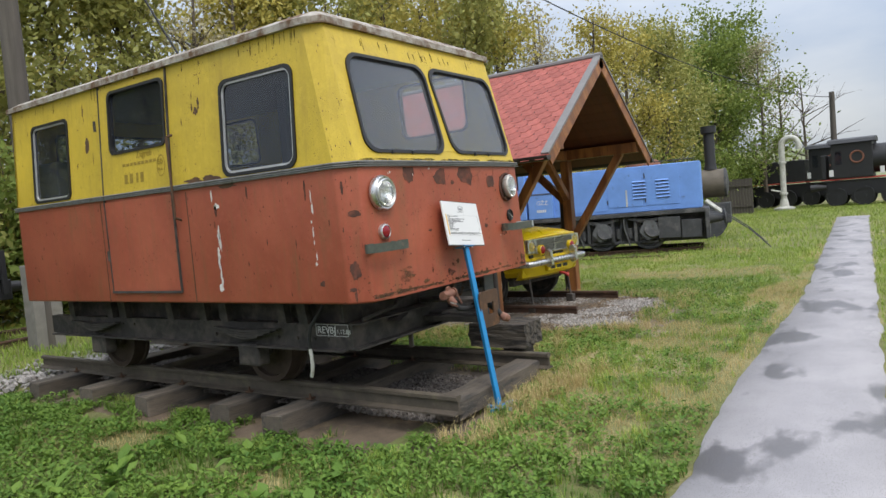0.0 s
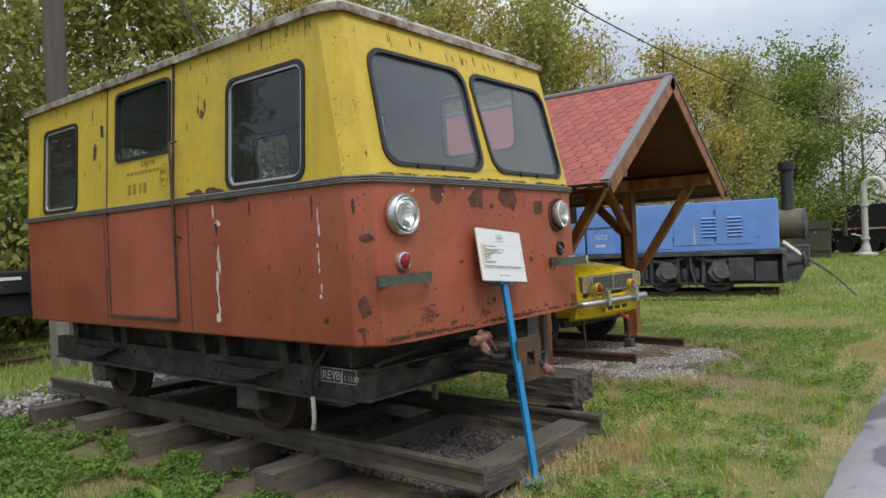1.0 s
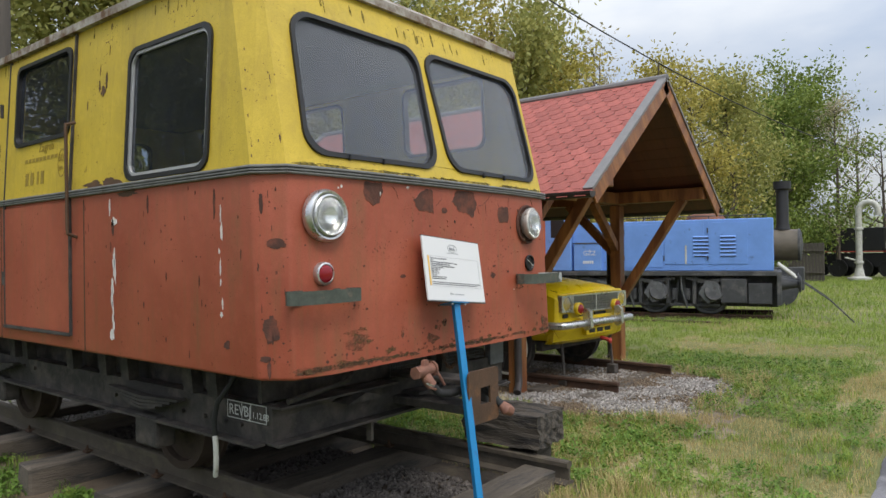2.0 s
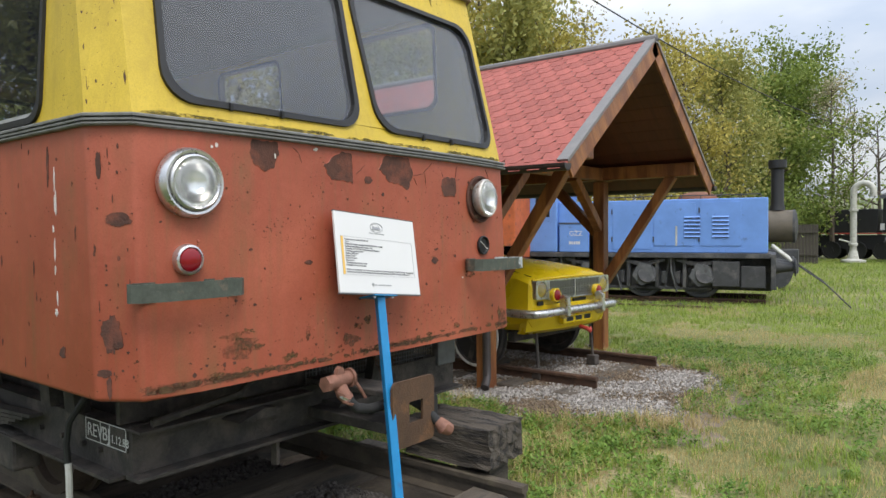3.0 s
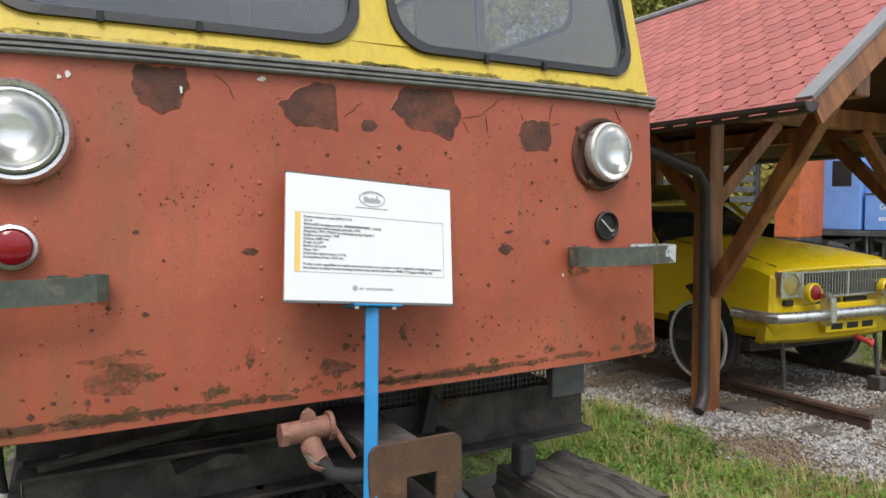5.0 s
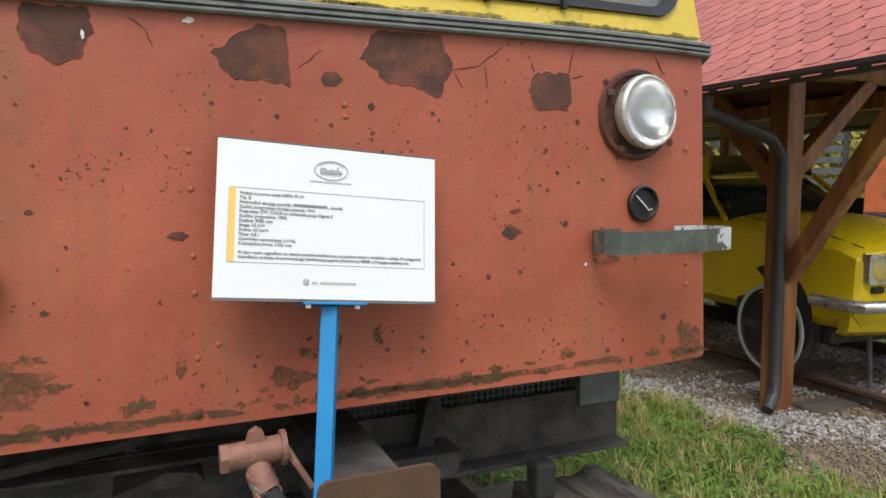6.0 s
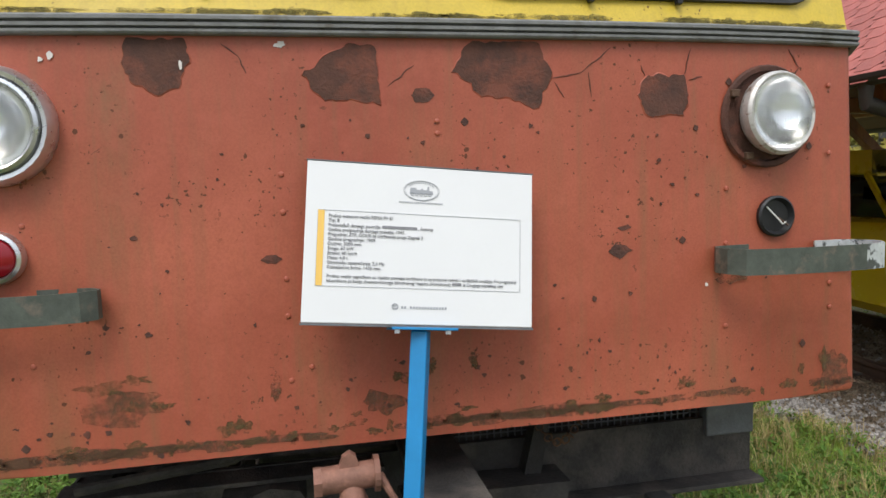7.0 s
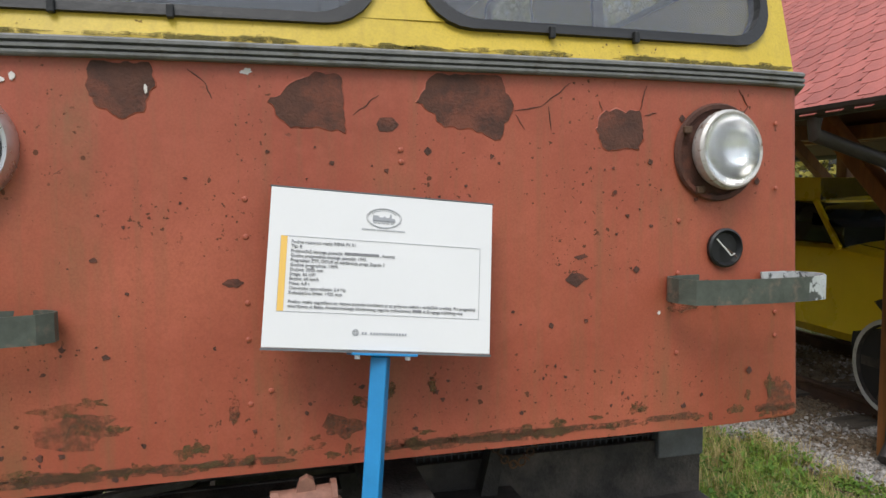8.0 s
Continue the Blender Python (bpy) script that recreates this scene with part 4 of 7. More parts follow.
for k in range(26):
    blob("rust_run", 0.05 + 0.9 * rnd.random(), 2.12 + 0.95 * rnd.random(), rnd.uniform(0.02, 0.05), rnd.uniform(0.01, 0.1) * rnd.random() ** 2 + 0.008, 1100 + k, CH, M_RUST, "", False, 0.4, 10)
for k in range(30):
    blob("rust_run", 0.05 + 0.9 * rnd.random(), 1.1 + 0.9 * rnd.random(), rnd.uniform(0.02, 0.06), rnd.uniform(0.01, 0.06) * rnd.random() ** 2 + 0.006, 1200 + k, CH, M_PEEL, "", False, 0.4, 10)
for k in range(16):
    x = 0.2 + 2.1 * rnd.random()
    blob("rust_run", x, 3.0 + 0.05 * rnd.random(), rnd.uniform(0.006, 0.02), rnd.uniform(0.03, 0.11), 980 + k, FRONT, M_LICHEN, "", False, 0.4, 10)
for k in range(5):
    blob("filler_chip", (0.415, 0.395, 0.913, 0.69, 2.02)[k], (1.995, 1.985, 2.02, 1.972, 1.39)[k], (0.014, 0.01, 0.024, 0.008, 0.01)[k], (0.016, 0.01, 0.016, 0.02, 0.01)[k], 150 + k, FRONT, M_WHITEPEEL, "", False, 0.4)
rivet_mesh = None
for k, (x, z) in enumerate([(0.33, 1.86), (0.33, 1.62), (0.33, 1.3), (0.9, 1.72), (0.9, 1.63), (0.9, 1.47), (0.9, 1.38), (0.9, 1.22), (1.28, 1.84), (1.28, 1.81), (2.08, 1.78), (2.08, 1.65), (2.08, 1.5), (2.08, 1.27), (2.42, 1.93), (2.42, 1.74), (2.42, 1.37), (2.42, 1.3), (0.95, 1.25), (0.33, 1.95)]):
    if rivet_mesh is None:
        ob = part("rivet", lathe(bmesh.new(), [(0.0075, 0), (0.0066, 0.0025), (0.004, 0.004), (0, 0.0045)], None, 10), M_RED, railcar)
        rivet_mesh = ob.data
    else:
        ob = new("rivet", rivet_mesh)
        ob.parent = railcar
    ob.matrix_local = pose(x, front_at(x, z) + 0.0005, z, 90)


# ---- railcar: lamps and straps on the front ----
def facing(x, z, out=0.0, tilt=0.0, turn=0.0):
    return pose(x, front_at(x, z) - out, z, 90 + tilt, 0, turn)


headlamp = part("headlamp", lathe(bmesh.new(), [(0.13, 0), (0.133, 0.02), (0.13, 0.04), (0.12, 0.056), (0.111, 0.054), (0.107, 0.046), (0.105, 0.06), (0.098, 0.066), (0.092, 0.06), (0.092, 0.05)], facing(0.293, 1.84)), M_CHROME, railcar, "round chrome-rimmed headlamp", True)
part("reflector", lathe(bmesh.new(), [(0.092, 0.054), (0.078, 0.03), (0.055, 0.014), (0.02, 0.006), (0, 0.005)], facing(0.293, 1.84)), M_REFLECTOR, headlamp, "", True)
part("lens", lathe(bmesh.new(), [(0.092, 0.055), (0.083, 0.066), (0.055, 0.076), (0, 0.081), (0, 0.077), (0.055, 0.072), (0.082, 0.062), (0.09, 0.053)], facing(0.293, 1.84)), M_LENS, headlamp, "ribbed clear lens", True).visible_shadow = False
bm = bmesh.new()
for k in range(9):
    x = -0.056 + 0.014 * k
    hh = math.sqrt(0.07 ** 2 - x * x)
    box(bm, x - 0.0025, x + 0.0025, -hh, hh * 0.25, 0.0745, 0.0765)
ob = part("lens_rib", bm, M_LENS, headlamp)
ob.matrix_local = facing(0.293, 1.84)

bucket = part("headlamp", lathe(bmesh.new(), [(0.134, 0), (0.139, 0.012), (0.134, 0.02), (0.122, 0.018), (0.118, 0.004), (0.0, 0.003)], facing(2.197, 1.842)), M_PEEL, railcar, "open headlamp bucket with the lamp hanging out", True)
T2 = facing(2.204, 1.845, 0.002, -3, 6)
part("rim", lathe(bmesh.new(), [(0.09, 0.0), (0.105, 0.02), (0.112, 0.04), (0.111, 0.056), (0.104, 0.064), (0.098, 0.062)], T2), M_WORNRIM, bucket, "worn pale lamp rim", True)
part("reflector", lathe(bmesh.new(), [(0.099, 0.06), (0.084, 0.035), (0.05, 0.018), (0, 0.012)], T2), M_REFLECTOR, bucket, "", True)
part("lens", lathe(bmesh.new(), [(0.098, 0.062), (0.078, 0.078), (0.04, 0.085), (0, 0.087), (0, 0.083), (0.04, 0.081), (0.076, 0.074), (0.095, 0.06)], T2), M_LENS, bucket, "ribbed clear lens", True).visible_shadow = False
bm = bmesh.new()
for k in range(17):
    x = -0.064 + 0.008 * k
    hh = math.sqrt(0.07 ** 2 - x * x)
    z = 0.0865 - 2.2 * x * x
    box(bm, x - 0.0012, x + 0.0012, -hh * 0.8, hh * 0.7, z - 0.003, z)
ob = part("lens_rib", bm, M_LENS, bucket)
ob.matrix_local = T2
for k in range(4):
    t = radians(60 + 90 * k)
    ob = part("clip", box(bmesh.new(), -0.012, 0.012, -0.01, 0.01, 0.0, 0.03, 0.003), M_RUST, bucket)
    ob.matrix_local = facing(2.197, 1.842) @ pose(0.122 * math.cos(t), 0.122 * math.sin(t), 0.0)

tail = part("tail_lamp", lathe(bmesh.new(), [(0.058, 0), (0.06, 0.015), (0.056, 0.032), (0.048, 0.036), (0.044, 0.03)], facing(0.278, 1.552)), M_CHROME, railcar, "red tail lamp in a metal rim", True)
part("red_lens", lathe(bmesh.new(), [(0.045, 0.028), (0.042, 0.036), (0.028, 0.044), (0, 0.047)], facing(0.278, 1.552)), M_REDLENS, tail, "dark red glass", True)
socket = part("lamp_socket", lathe(bmesh.new(), [(0.056, 0), (0.057, 0.012), (0.051, 0.016), (0.046, 0.008), (0.043, 0.002), (0, 0.0015)], facing(2.232, 1.569)), M_SEAL, railcar, "empty black lamp socket with loose wires", True)
part("loose_wire", tube(bmesh.new(), [(2.207, front_at(2.22, 1.6) - 0.003, 1.595), (2.222, front_at(2.235, 1.57) - 0.02, 1.57), (2.237, front_at(2.25, 1.55) - 0.03, 1.548), (2.249, front_at(2.262, 1.55) - 0.028, 1.553)], 0.0025, 6), M_PALE, socket)
part("loose_wire", tube(bmesh.new(), [(2.225, front_at(2.225, 1.6) - 0.003, 1.575), (2.24, front_at(2.24, 1.57) - 0.018, 1.56), (2.255, front_at(2.255, 1.55) - 0.03, 1.543)], 0.0025, 6), M_RUST, socket)


def strap_path(x0, x1, out, r, z):
    y = front_at((x0 + x1) / 2, z)
    pts = [(x0 + 0.12, y - 0.003), (x0 + 0.04, y - 0.006), (x0 + 0.01, y - 0.018), (x0, y - 0.04), (x0 + 0.005, y - out * 0.55), (x0 + 0.03, y - out * 0.82),
           (x0 + 0.1, y - out * 0.94), ((x0 + x1) / 2, y - out), (x1 - 0.1, y - out * 0.97), (x1 - 0.03, y - out * 0.86), (x1 - 0.002, y - out * 0.6), (x1, y - out * 0.4), (x1 - 0.02, y - 0.02), (x1 - 0.06, y - 0.004), (x1 - 0.14, y - 0.003)]
    return pts


def strap(bm, pts, z, h, t=0.006):
    rows = []
    for i, (x, y) in enumerate(pts):
        a, b = pts[max(i - 1, 0)], pts[min(i + 1, len(pts) - 1)]
        d = Vector((b[0] - a[0], b[1] - a[1])).normalized()
        n = Vector((-d.y, d.x)) * t / 2
        rows.append([bm.verts.new((x + n.x, y + n.y, z - h / 2)), bm.verts.new((x + n.x, y + n.y, z + h / 2)), bm.verts.new((x - n.x, y - n.y, z + h / 2)), bm.verts.new((x - n.x, y - n.y, z - h / 2))])
    for a, b in zip(rows, rows[1:]):
        for i in range(4):
            bm.faces.new((a[i], a[(i + 1) % 4], b[(i + 1) % 4], b[i]))
    bm.faces.new(rows[0]); bm.faces.new(rows[-1][::-1])
    return bm


pl = strap_path(0.03, 0.49, 0.1, 0.05, 1.442)
part("strap_step", strap(bmesh.new(), pl, 1.442, 0.066), M_STRAP, railcar, "bent flat steel strap")
pr = strap_path(2.03, 2.5, 0.15, 0.05, 1.46)
st = part("strap_step", strap(bmesh.new(), pr[:9], 1.46, 0.068), M_STRAP, railcar, "bent flat steel strap")
part("worn_end", strap(bmesh.new(), pr[8:], 1.46, 0.068), M_STRAPWHITE, st, "white worn strap end")
for x in (0.75, 1.95, 0.5, 1.7):
    z = 2.15
    part("seal_clip", box(bmesh.new(), x - 0.012, x + 0.004, front_at(x, z) - 0.018, front_at(x, z), z - 0.012, z + 0.02, 0.003), M_SEAL, railcar)

# ---- railcar: cab inside ----
part("ceiling_lining", box(bmesh.new(), 0.14, W - 0.14, 0.55, L - 0.06, ZT - 0.05, ZT - 0.025), M_INTERIOR, railcar)
part("dashboard", box(bmesh.new(), 0.14, W - 0.14, 0.2, 0.5, 1.75, 2.02, 0.03), M_INTERIOR, railcar)
for x, y in ((0.55, 1.25), (1.9, 1.25), (0.55, 3.6), (1.9, 3.6)):
    s = part("seat", box(bmesh.new(), x - 0.24, x + 0.24, y - 0.25, y + 0.25, 1.46, 1.6, 0.04), M_SEAT, railcar)
    part("seat_back", box(bmesh.new(), x - 0.24, x + 0.24, y + 0.2, y + 0.3, 1.58, 2.2, 0.04), M_SEAT, s)
    part("seat_base", box(bmesh.new(), x - 0.18, x + 0.18, y - 0.18, y + 0.18, 1.095, 1.47, 0.01), M_INTERIOR, s)
part("cabinet", box(bmesh.new(), 0.2, 0.75, 4.45, 4.95, 1.1, 2.55, 0.02), M_INTERIOR, railcar)
part("partition_post", box(bmesh.new(), 1.26, 1.36, 2.0, 2.1, 1.1, ZT - 0.05, 0.01), M_INTERIOR, railcar)
bm = bmesh.new()
lathe(bm, [(0.2, -0.012), (0.212, 0), (0.2, 0.012), (0.19, 0)], pose(0.62, 0.72, 1.98, 50), 28, True)
part("steering_wheel", bm, M_SEAL, railcar, "", True)

# ---- railcar: underframe and wheels ----
def channel(bm, a, b, x, z0, z1, s):
    """A side sill of channel section along y."""
    prism(bm, [(x, z0), (x + s * 0.09, z0), (x + s * 0.09, z0 + 0.015), (x + s * 0.015, z0 + 0.015), (x + s * 0.015, z1 - 0.015), (x + s * 0.09, z1 - 0.015), (x + s * 0.09, z1), (x, z1)], a, b, "y")
    return bm


under = part("underframe", box(bmesh.new(), 0.42, 2.2, 0.62, 4.9, 0.86, 1.03, 0.01), M_FRAME, railcar, "grimy black steel underframe")
for x, s in ((0.26, 1), (2.36, -1)):
    part("side_sill", channel(bmesh.new(), 0.46, 5.05, x, 0.645, 0.84, s), M_FRAME, under)
    part("sill_flange", box(bmesh.new(), x - 0.07 if s > 0 else x, x if s > 0 else x + 0.07, 0.5, 4.95, 0.632, 0.646), M_FRAME, under)
    for y in (0.95, 1.2, 1.95, 2.25, 2.75, 3.55, 3.8, 4.55):
        part("bracket", prism(bmesh.new(), [(y - 0.05, 0.84), (y + 0.05, 0.84), (y + 0.08, 1.044), (y - 0.02, 1.044)], x - 0.02, x + 0.05, "x"), M_FRAME, under)
    for y in (0.7, 0.85, 1.05, 1.28, 2.0, 2.1, 3.4, 3.6, 4.2, 4.6):
        part("bolt", tube(bmesh.new(), [(x - 0.02 * s, y, 0.72 + 0.06 * (y % 0.2 > 0.1)), (x + 0.01 * s, y, 0.72 + 0.06 * (y % 0.2 > 0.1))], 0.014, 6), M_FRAME, under)
    for y in (1.63, 4.03):
        w = part("wheel", lathe(bmesh.new(), [(0.04, -0.06), (0.07, -0.055), (0.075, -0.02), (0.24, -0.03), (0.25, -0.065), (0.3, -0.068), (0.303, 0.06), (0.328, 0.065), (0.328, 0.095), (0.25, 0.09), (0.235, 0.0), (0.08, 0.02), (0.07, 0.05), (0, 0.05)], pose(0.5 if s > 0 else 2.0, y, RAILTOP + 0.302, 0, 90 * s, 0), 36), M_WHEEL, under, "rusty steel flanged wheel", True)
        part("axle_box", box(bmesh.new(), x - 0.06 if s > 0 else x - 0.08, x + 0.08 if s > 0 else x + 0.06, y - 0.13, y + 0.13, 0.46, 0.66, 0.02), M_FRAME, under)
        for k in range(4):
            part("spring_leaf", prism(bmesh.new(), [(y - 0.42 + k * 0.08, 0.79 - k * 0.022), (y, 0.765 - k * 0.022), (y + 0.42 - k * 0.08, 0.79 - k * 0.022), (y + 0.42 - k * 0.08, 0.805 - k * 0.022), (y, 0.782 - k * 0.022), (y - 0.42 + k * 0.08, 0.805 - k * 0.022)], x - 0.09 if s > 0 else x + 0.03, x - 0.03 if s > 0 else x + 0.09, "x"), M_FRAME, under)
for y in (1.63, 4.03):
    part("axle", tube(bmesh.new(), [(0.42, y, RAILTOP + 0.302), (2.08, y, RAILTOP + 0.302)], 0.055, 14), M_FRAME, under, "", True)
# Dark block, added so no daylight shows through below the floor.
part("gearbox", box(bmesh.new(), 0.75, 1.85, 0.9, 4.5, 0.5, 0.88, 0.04), M_FRAME, under, "plain dark block added to fill the space below the floor")
part("air_tank", tube(bmesh.new(), [(0.55, 2.2, 0.74), (0.55, 3.3, 0.74)], 0.13, 18), M_FRAME, under, "", True)
# Two thin plates, added to stop light between the body and the side sills.
part("side_apron", box(bmesh.new(), 0.4, 0.43, 0.6, 4.9, 0.8, 1.044), M_FRAME, under)
part("side_apron", box(bmesh.new(), 2.2, 2.23, 0.6, 4.9, 0.8, 1.044), M_FRAME, under)
# end sill across the front with its lower flange, trough and pipe
part("end_sill", box(bmesh.new(), 0.26, 2.44, 0.44, 0.46, 0.66, 0.86), M_FRAME, under)
part("end_flange", box(bmesh.new(), 0.24, 2.44, 0.36, 0.46, 0.643, 0.66, 0.003), M_FRAME, under)
part("top_flange", box(bmesh.new(), 0.24, 1.15, 0.34, 0.46, 0.842, 0.856, 0.003), M_FRAME, under)
part("apron", box(bmesh.new(), 0.24, 1.25, 0.5, 0.53, 0.86, 1.044), M_FRAME, under)
part("end_plate", box(bmesh.new(), 2.26, 2.44, 0.42, 0.47, 0.8, 1.04, 0.006), M_GREYSTEEL, under, "grey steel corner plate")
part("pipe", tube(bmesh.new(), [(0.3, 0.36, 0.875), (0.5, 0.35, 0.9), (0.72, 0.36, 0.92), (0.85, 0.4, 0.98), (1.0, 0.45, 1.0)], 0.016, 8), M_FRAME, under, "", True)
part("wedge", prism(bmesh.new(), [(0.68, 0.8), (0.92, 0.8), (0.9, 0.83), (0.82, 0.845)], 0.3, 0.44, "y"), M_FRAME, under)
part("hanger", box(bmesh.new(), 0.96, 0.98, 0.4, 0.44, 0.52, 0.66), M_FRAME, under)
part("hanger", prism(bmesh.new(), [(1.58, 0.7), (1.64, 0.7), (1.7, 1.03), (1.66, 1.03)], 0.38, 0.44, "y"), M_FRAME, under)
part("trough", prism(bmesh.new(), [(1.25, 0.7), (1.7, 0.68), (1.72, 0.76), (1.3, 0.77)], 0.3, 0.44, "y"), M_FRAME, under)
bm = bmesh.new()
for k in range(46):
    x = 1.22 + k * 0.0235
    box(bm, x, x + 0.004, 0.478, 0.482, 0.79, 0.97)
for k in range(8):
    z = 0.795 + k * 0.0235
    box(bm, 1.22, 2.27, 0.483, 0.487, z, z + 0.004)
# Plain dark box, added to keep light from showing through most of the mesh.
part("radiator", box(bmesh.new(), 1.2, 2.12, 0.53, 0.62, 0.77, 1.04, 0.01), M_FRAME, under)
part("grille", bm, M_GREYSTEEL, under, "wire mesh grille")
part("grille_frame", box(bmesh.new(), 1.2, 2.28, 0.465, 0.49, 0.765, 0.79), M_GREYSTEEL, under)
rv = part("revision_plate", box(bmesh.new(), 0.252, 0.26, 0.47, 0.83, 0.745, 0.845), M_FRAME, under, "stencilled inspection panel")
m = Matrix(((0, 0, -1), (-1, 0, 0), (0, 1, 0))).to_4x4()
m.translation = (0.2505, 0.81, 0.768)
words("stencil", "REV", 0.082, m, M_PLATEINK, rv, "white stencilled letters")
m2 = m.copy(); m2.translation = (0.2505, 0.675, 0.768)
words("stencil", "BJ", 0.082, m2, M_PLATEINK, rv, "white stencilled letters")
m3 = m.copy(); m3.translation = (0.2505, 0.6, 0.768)
words("stencil", "1.12.88", 0.05, m3, M_PLATEINK, rv, "white stencilled date")
bm = bmesh.new()
for y0, y1, z0, z1 in ((0.475, 0.825, 0.84, 0.844), (0.475, 0.825, 0.747, 0.751), (0.475, 0.479, 0.747, 0.844), (0.821, 0.825, 0.747, 0.844), (0.69, 0.693, 0.747, 0.844), (0.61, 0.613, 0.747, 0.844)):
    box(bm, 0.2505, 0.252, y0, y1, z0, z1)
part("stencil_border", bm, M_PLATEINK, rv)
hoop = part("hose_end", tube(bmesh.new(), [(0.24, 0.72, 1.0), (0.2, 0.74, 0.93), (0.17, 0.8, 0.84), (0.17, 0.83, 0.74), (0.18, 0.84, 0.65)], 0.014, 8), M_CABLE, under, "", True)
part("white_tip", tube(bmesh.new(), [(0.18, 0.84, 0.65), (0.178, 0.83, 0.6), (0.176, 0.825, 0.53), (0.185, 0.84, 0.47), (0.2, 0.87, 0.42)], 0.015, 8), M_PALE, hoop, "white-taped hose tip", True)
# drawbar plate
cp = part("coupling_plate", panel(bmesh.new(), rounded(1.13, 1.43, 0.655, 0.965, 0.03), [rounded(1.245, 1.345, 0.76, 0.86, 0.003, 2)], lambda u, v, d: (u, -0.21 + d, v), 0.014), M_RUST, railcar, "rusty coupling plate with a square hole")
part("drawbar", box(bmesh.new(), 1.2, 1.38, -0.195, 0.46, 0.7, 0.75, 0.006), M_FRAME, cp)
part("drawbar", box(bmesh.new(), 1.2, 1.38, -0.195, 0.46, 0.87, 0.9, 0.006), M_FRAME, cp)
# air cock, hose and its head
ck = part("air_cock", tube(bmesh.new(), [(0.955, 0.03, 0.965), (1.09, 0.03, 0.972)], 0.034, 16), M_BRASSY, railcar, "rusty air brake cock", True)
part("cap", tube(bmesh.new(), [(0.94, 0.03, 0.965), (0.96, 0.03, 0.965)], 0.038, 6), M_BRASSY, ck)
part("lug", prism(bmesh.new(), [(1.0, 0.99), (1.055, 0.99), (1.045, 1.025), (1.03, 1.035), (1.012, 1.025)], 0.015, 0.04, "y"), M_BRASSY, ck)
part("flange", tube(bmesh.new(), [(1.088, 0.03, 0.972), (1.102, 0.03, 0.972)], 0.045, 16), M_BRASSY, ck)
part("neck", tube(bmesh.new(), [(1.03, 0.03, 0.95), (1.035, 0.01, 0.91), (1.05, -0.01, 0.88)], [0.03, 0.034, 0.03], 14), M_BRASSY, ck, "", True)
for k in range(3):
    part("clamp", lathe(bmesh.new(), [(0.031, -0.006), (0.037, -0.006), (0.037, 0.006), (0.031, 0.006)], pose(1.035 + k * 0.006, 0.012 - k * 0.01, 0.915 - k * 0.018, 25, 15), 16, True), M_CHROME if k == 1 else M_BRASSY, ck)
part("cock_handle", tube(bmesh.new(), [(1.1, 0.02, 0.972), (1.125, 0.0, 0.93), (1.16, -0.01, 0.87)], [0.012, 0.009, 0.008], 8), M_BRASSY, ck)
hose = part("brake_hose", tube(bmesh.new(), [(1.05, -0.012, 0.88), (1.08, -0.03, 0.84), (1.15, -0.05, 0.825), (1.26, -0.08, 0.84), (1.34, -0.12, 0.85), (1.4, -0.17, 0.8), (1.44, -0.22, 0.73)], 0.024, 12), M_TYRE, railcar, "black rubber brake hose", True)
part("hose_coupling", tube(bmesh.new(), [(1.44, -0.22, 0.735), (1.455, -0.245, 0.705), (1.49, -0.26, 0.685)], [0.026, 0.038, 0.03], 10), M_BRASSY, hose, "rusty hose coupling head", True)
part("rubber_stop", box(bmesh.new(), 1.98, 2.06, 0.26, 0.34, 0.55, 0.68, 0.015), M_TYRE, under)
bm = bmesh.new()
for k in range(16):
    t = k / 15
    c = Vector((1.6 + 0.22 * t, 0.37, 1.0 - 0.14 * math.sin(math.pi * t)))
    lathe(bm, [(0.013, -0.003), (0.016, 0), (0.013, 0.003), (0.01, 0)], Matrix.Translation(c) @ pose(0, 0, 0, 90 * (k % 2), 40, 0), 8, True)
part("safety_chain", bm, M_RUST, under, "thin rusty chain")


# ---- timber across the rail ends ----
def rotten_beam():
    bm = box(bmesh.new(), 0, 0.6, 0, 0.38, 0, 0.23)
    bmesh.ops.subdivide_edges(bm, edges=bm.edges[:], cuts=7, use_grid_fill=True)
    rnd = random.Random(4)
    for v in bm.verts:
        n = noise.noise(v.co * 9) * 0.018 + noise.noise(Vector((v.co.x * 2, v.co.y * 24, v.co.z * 24))) * 0.022
        v.co += Vector((n * 0.8, n, n)) + Vector((rnd.uniform(-1, 1), rnd.uniform(-1, 1), rnd.uniform(-1, 1))) * 0.003
    ob = part("timber_beam", bm, M_OLDWOOD, None)
    ob.matrix_world = pose(2.42, -0.1, RAILTOP + 0.035, 0, 0, 92)
    tagged(ob, "rotten dark squared timber lying across the rail", "timber", "")
    b2 = part("timber_block", sleeper_mesh(0.26, 0.22, 0.255, 77), M_OLDWOOD)
    b2.matrix_world = pose(2.3, 0.1, 0.03, 0, 0, 2)
    tagged(b2, "short dark wooden block under the squared timber", "timber")


rotten_beam()


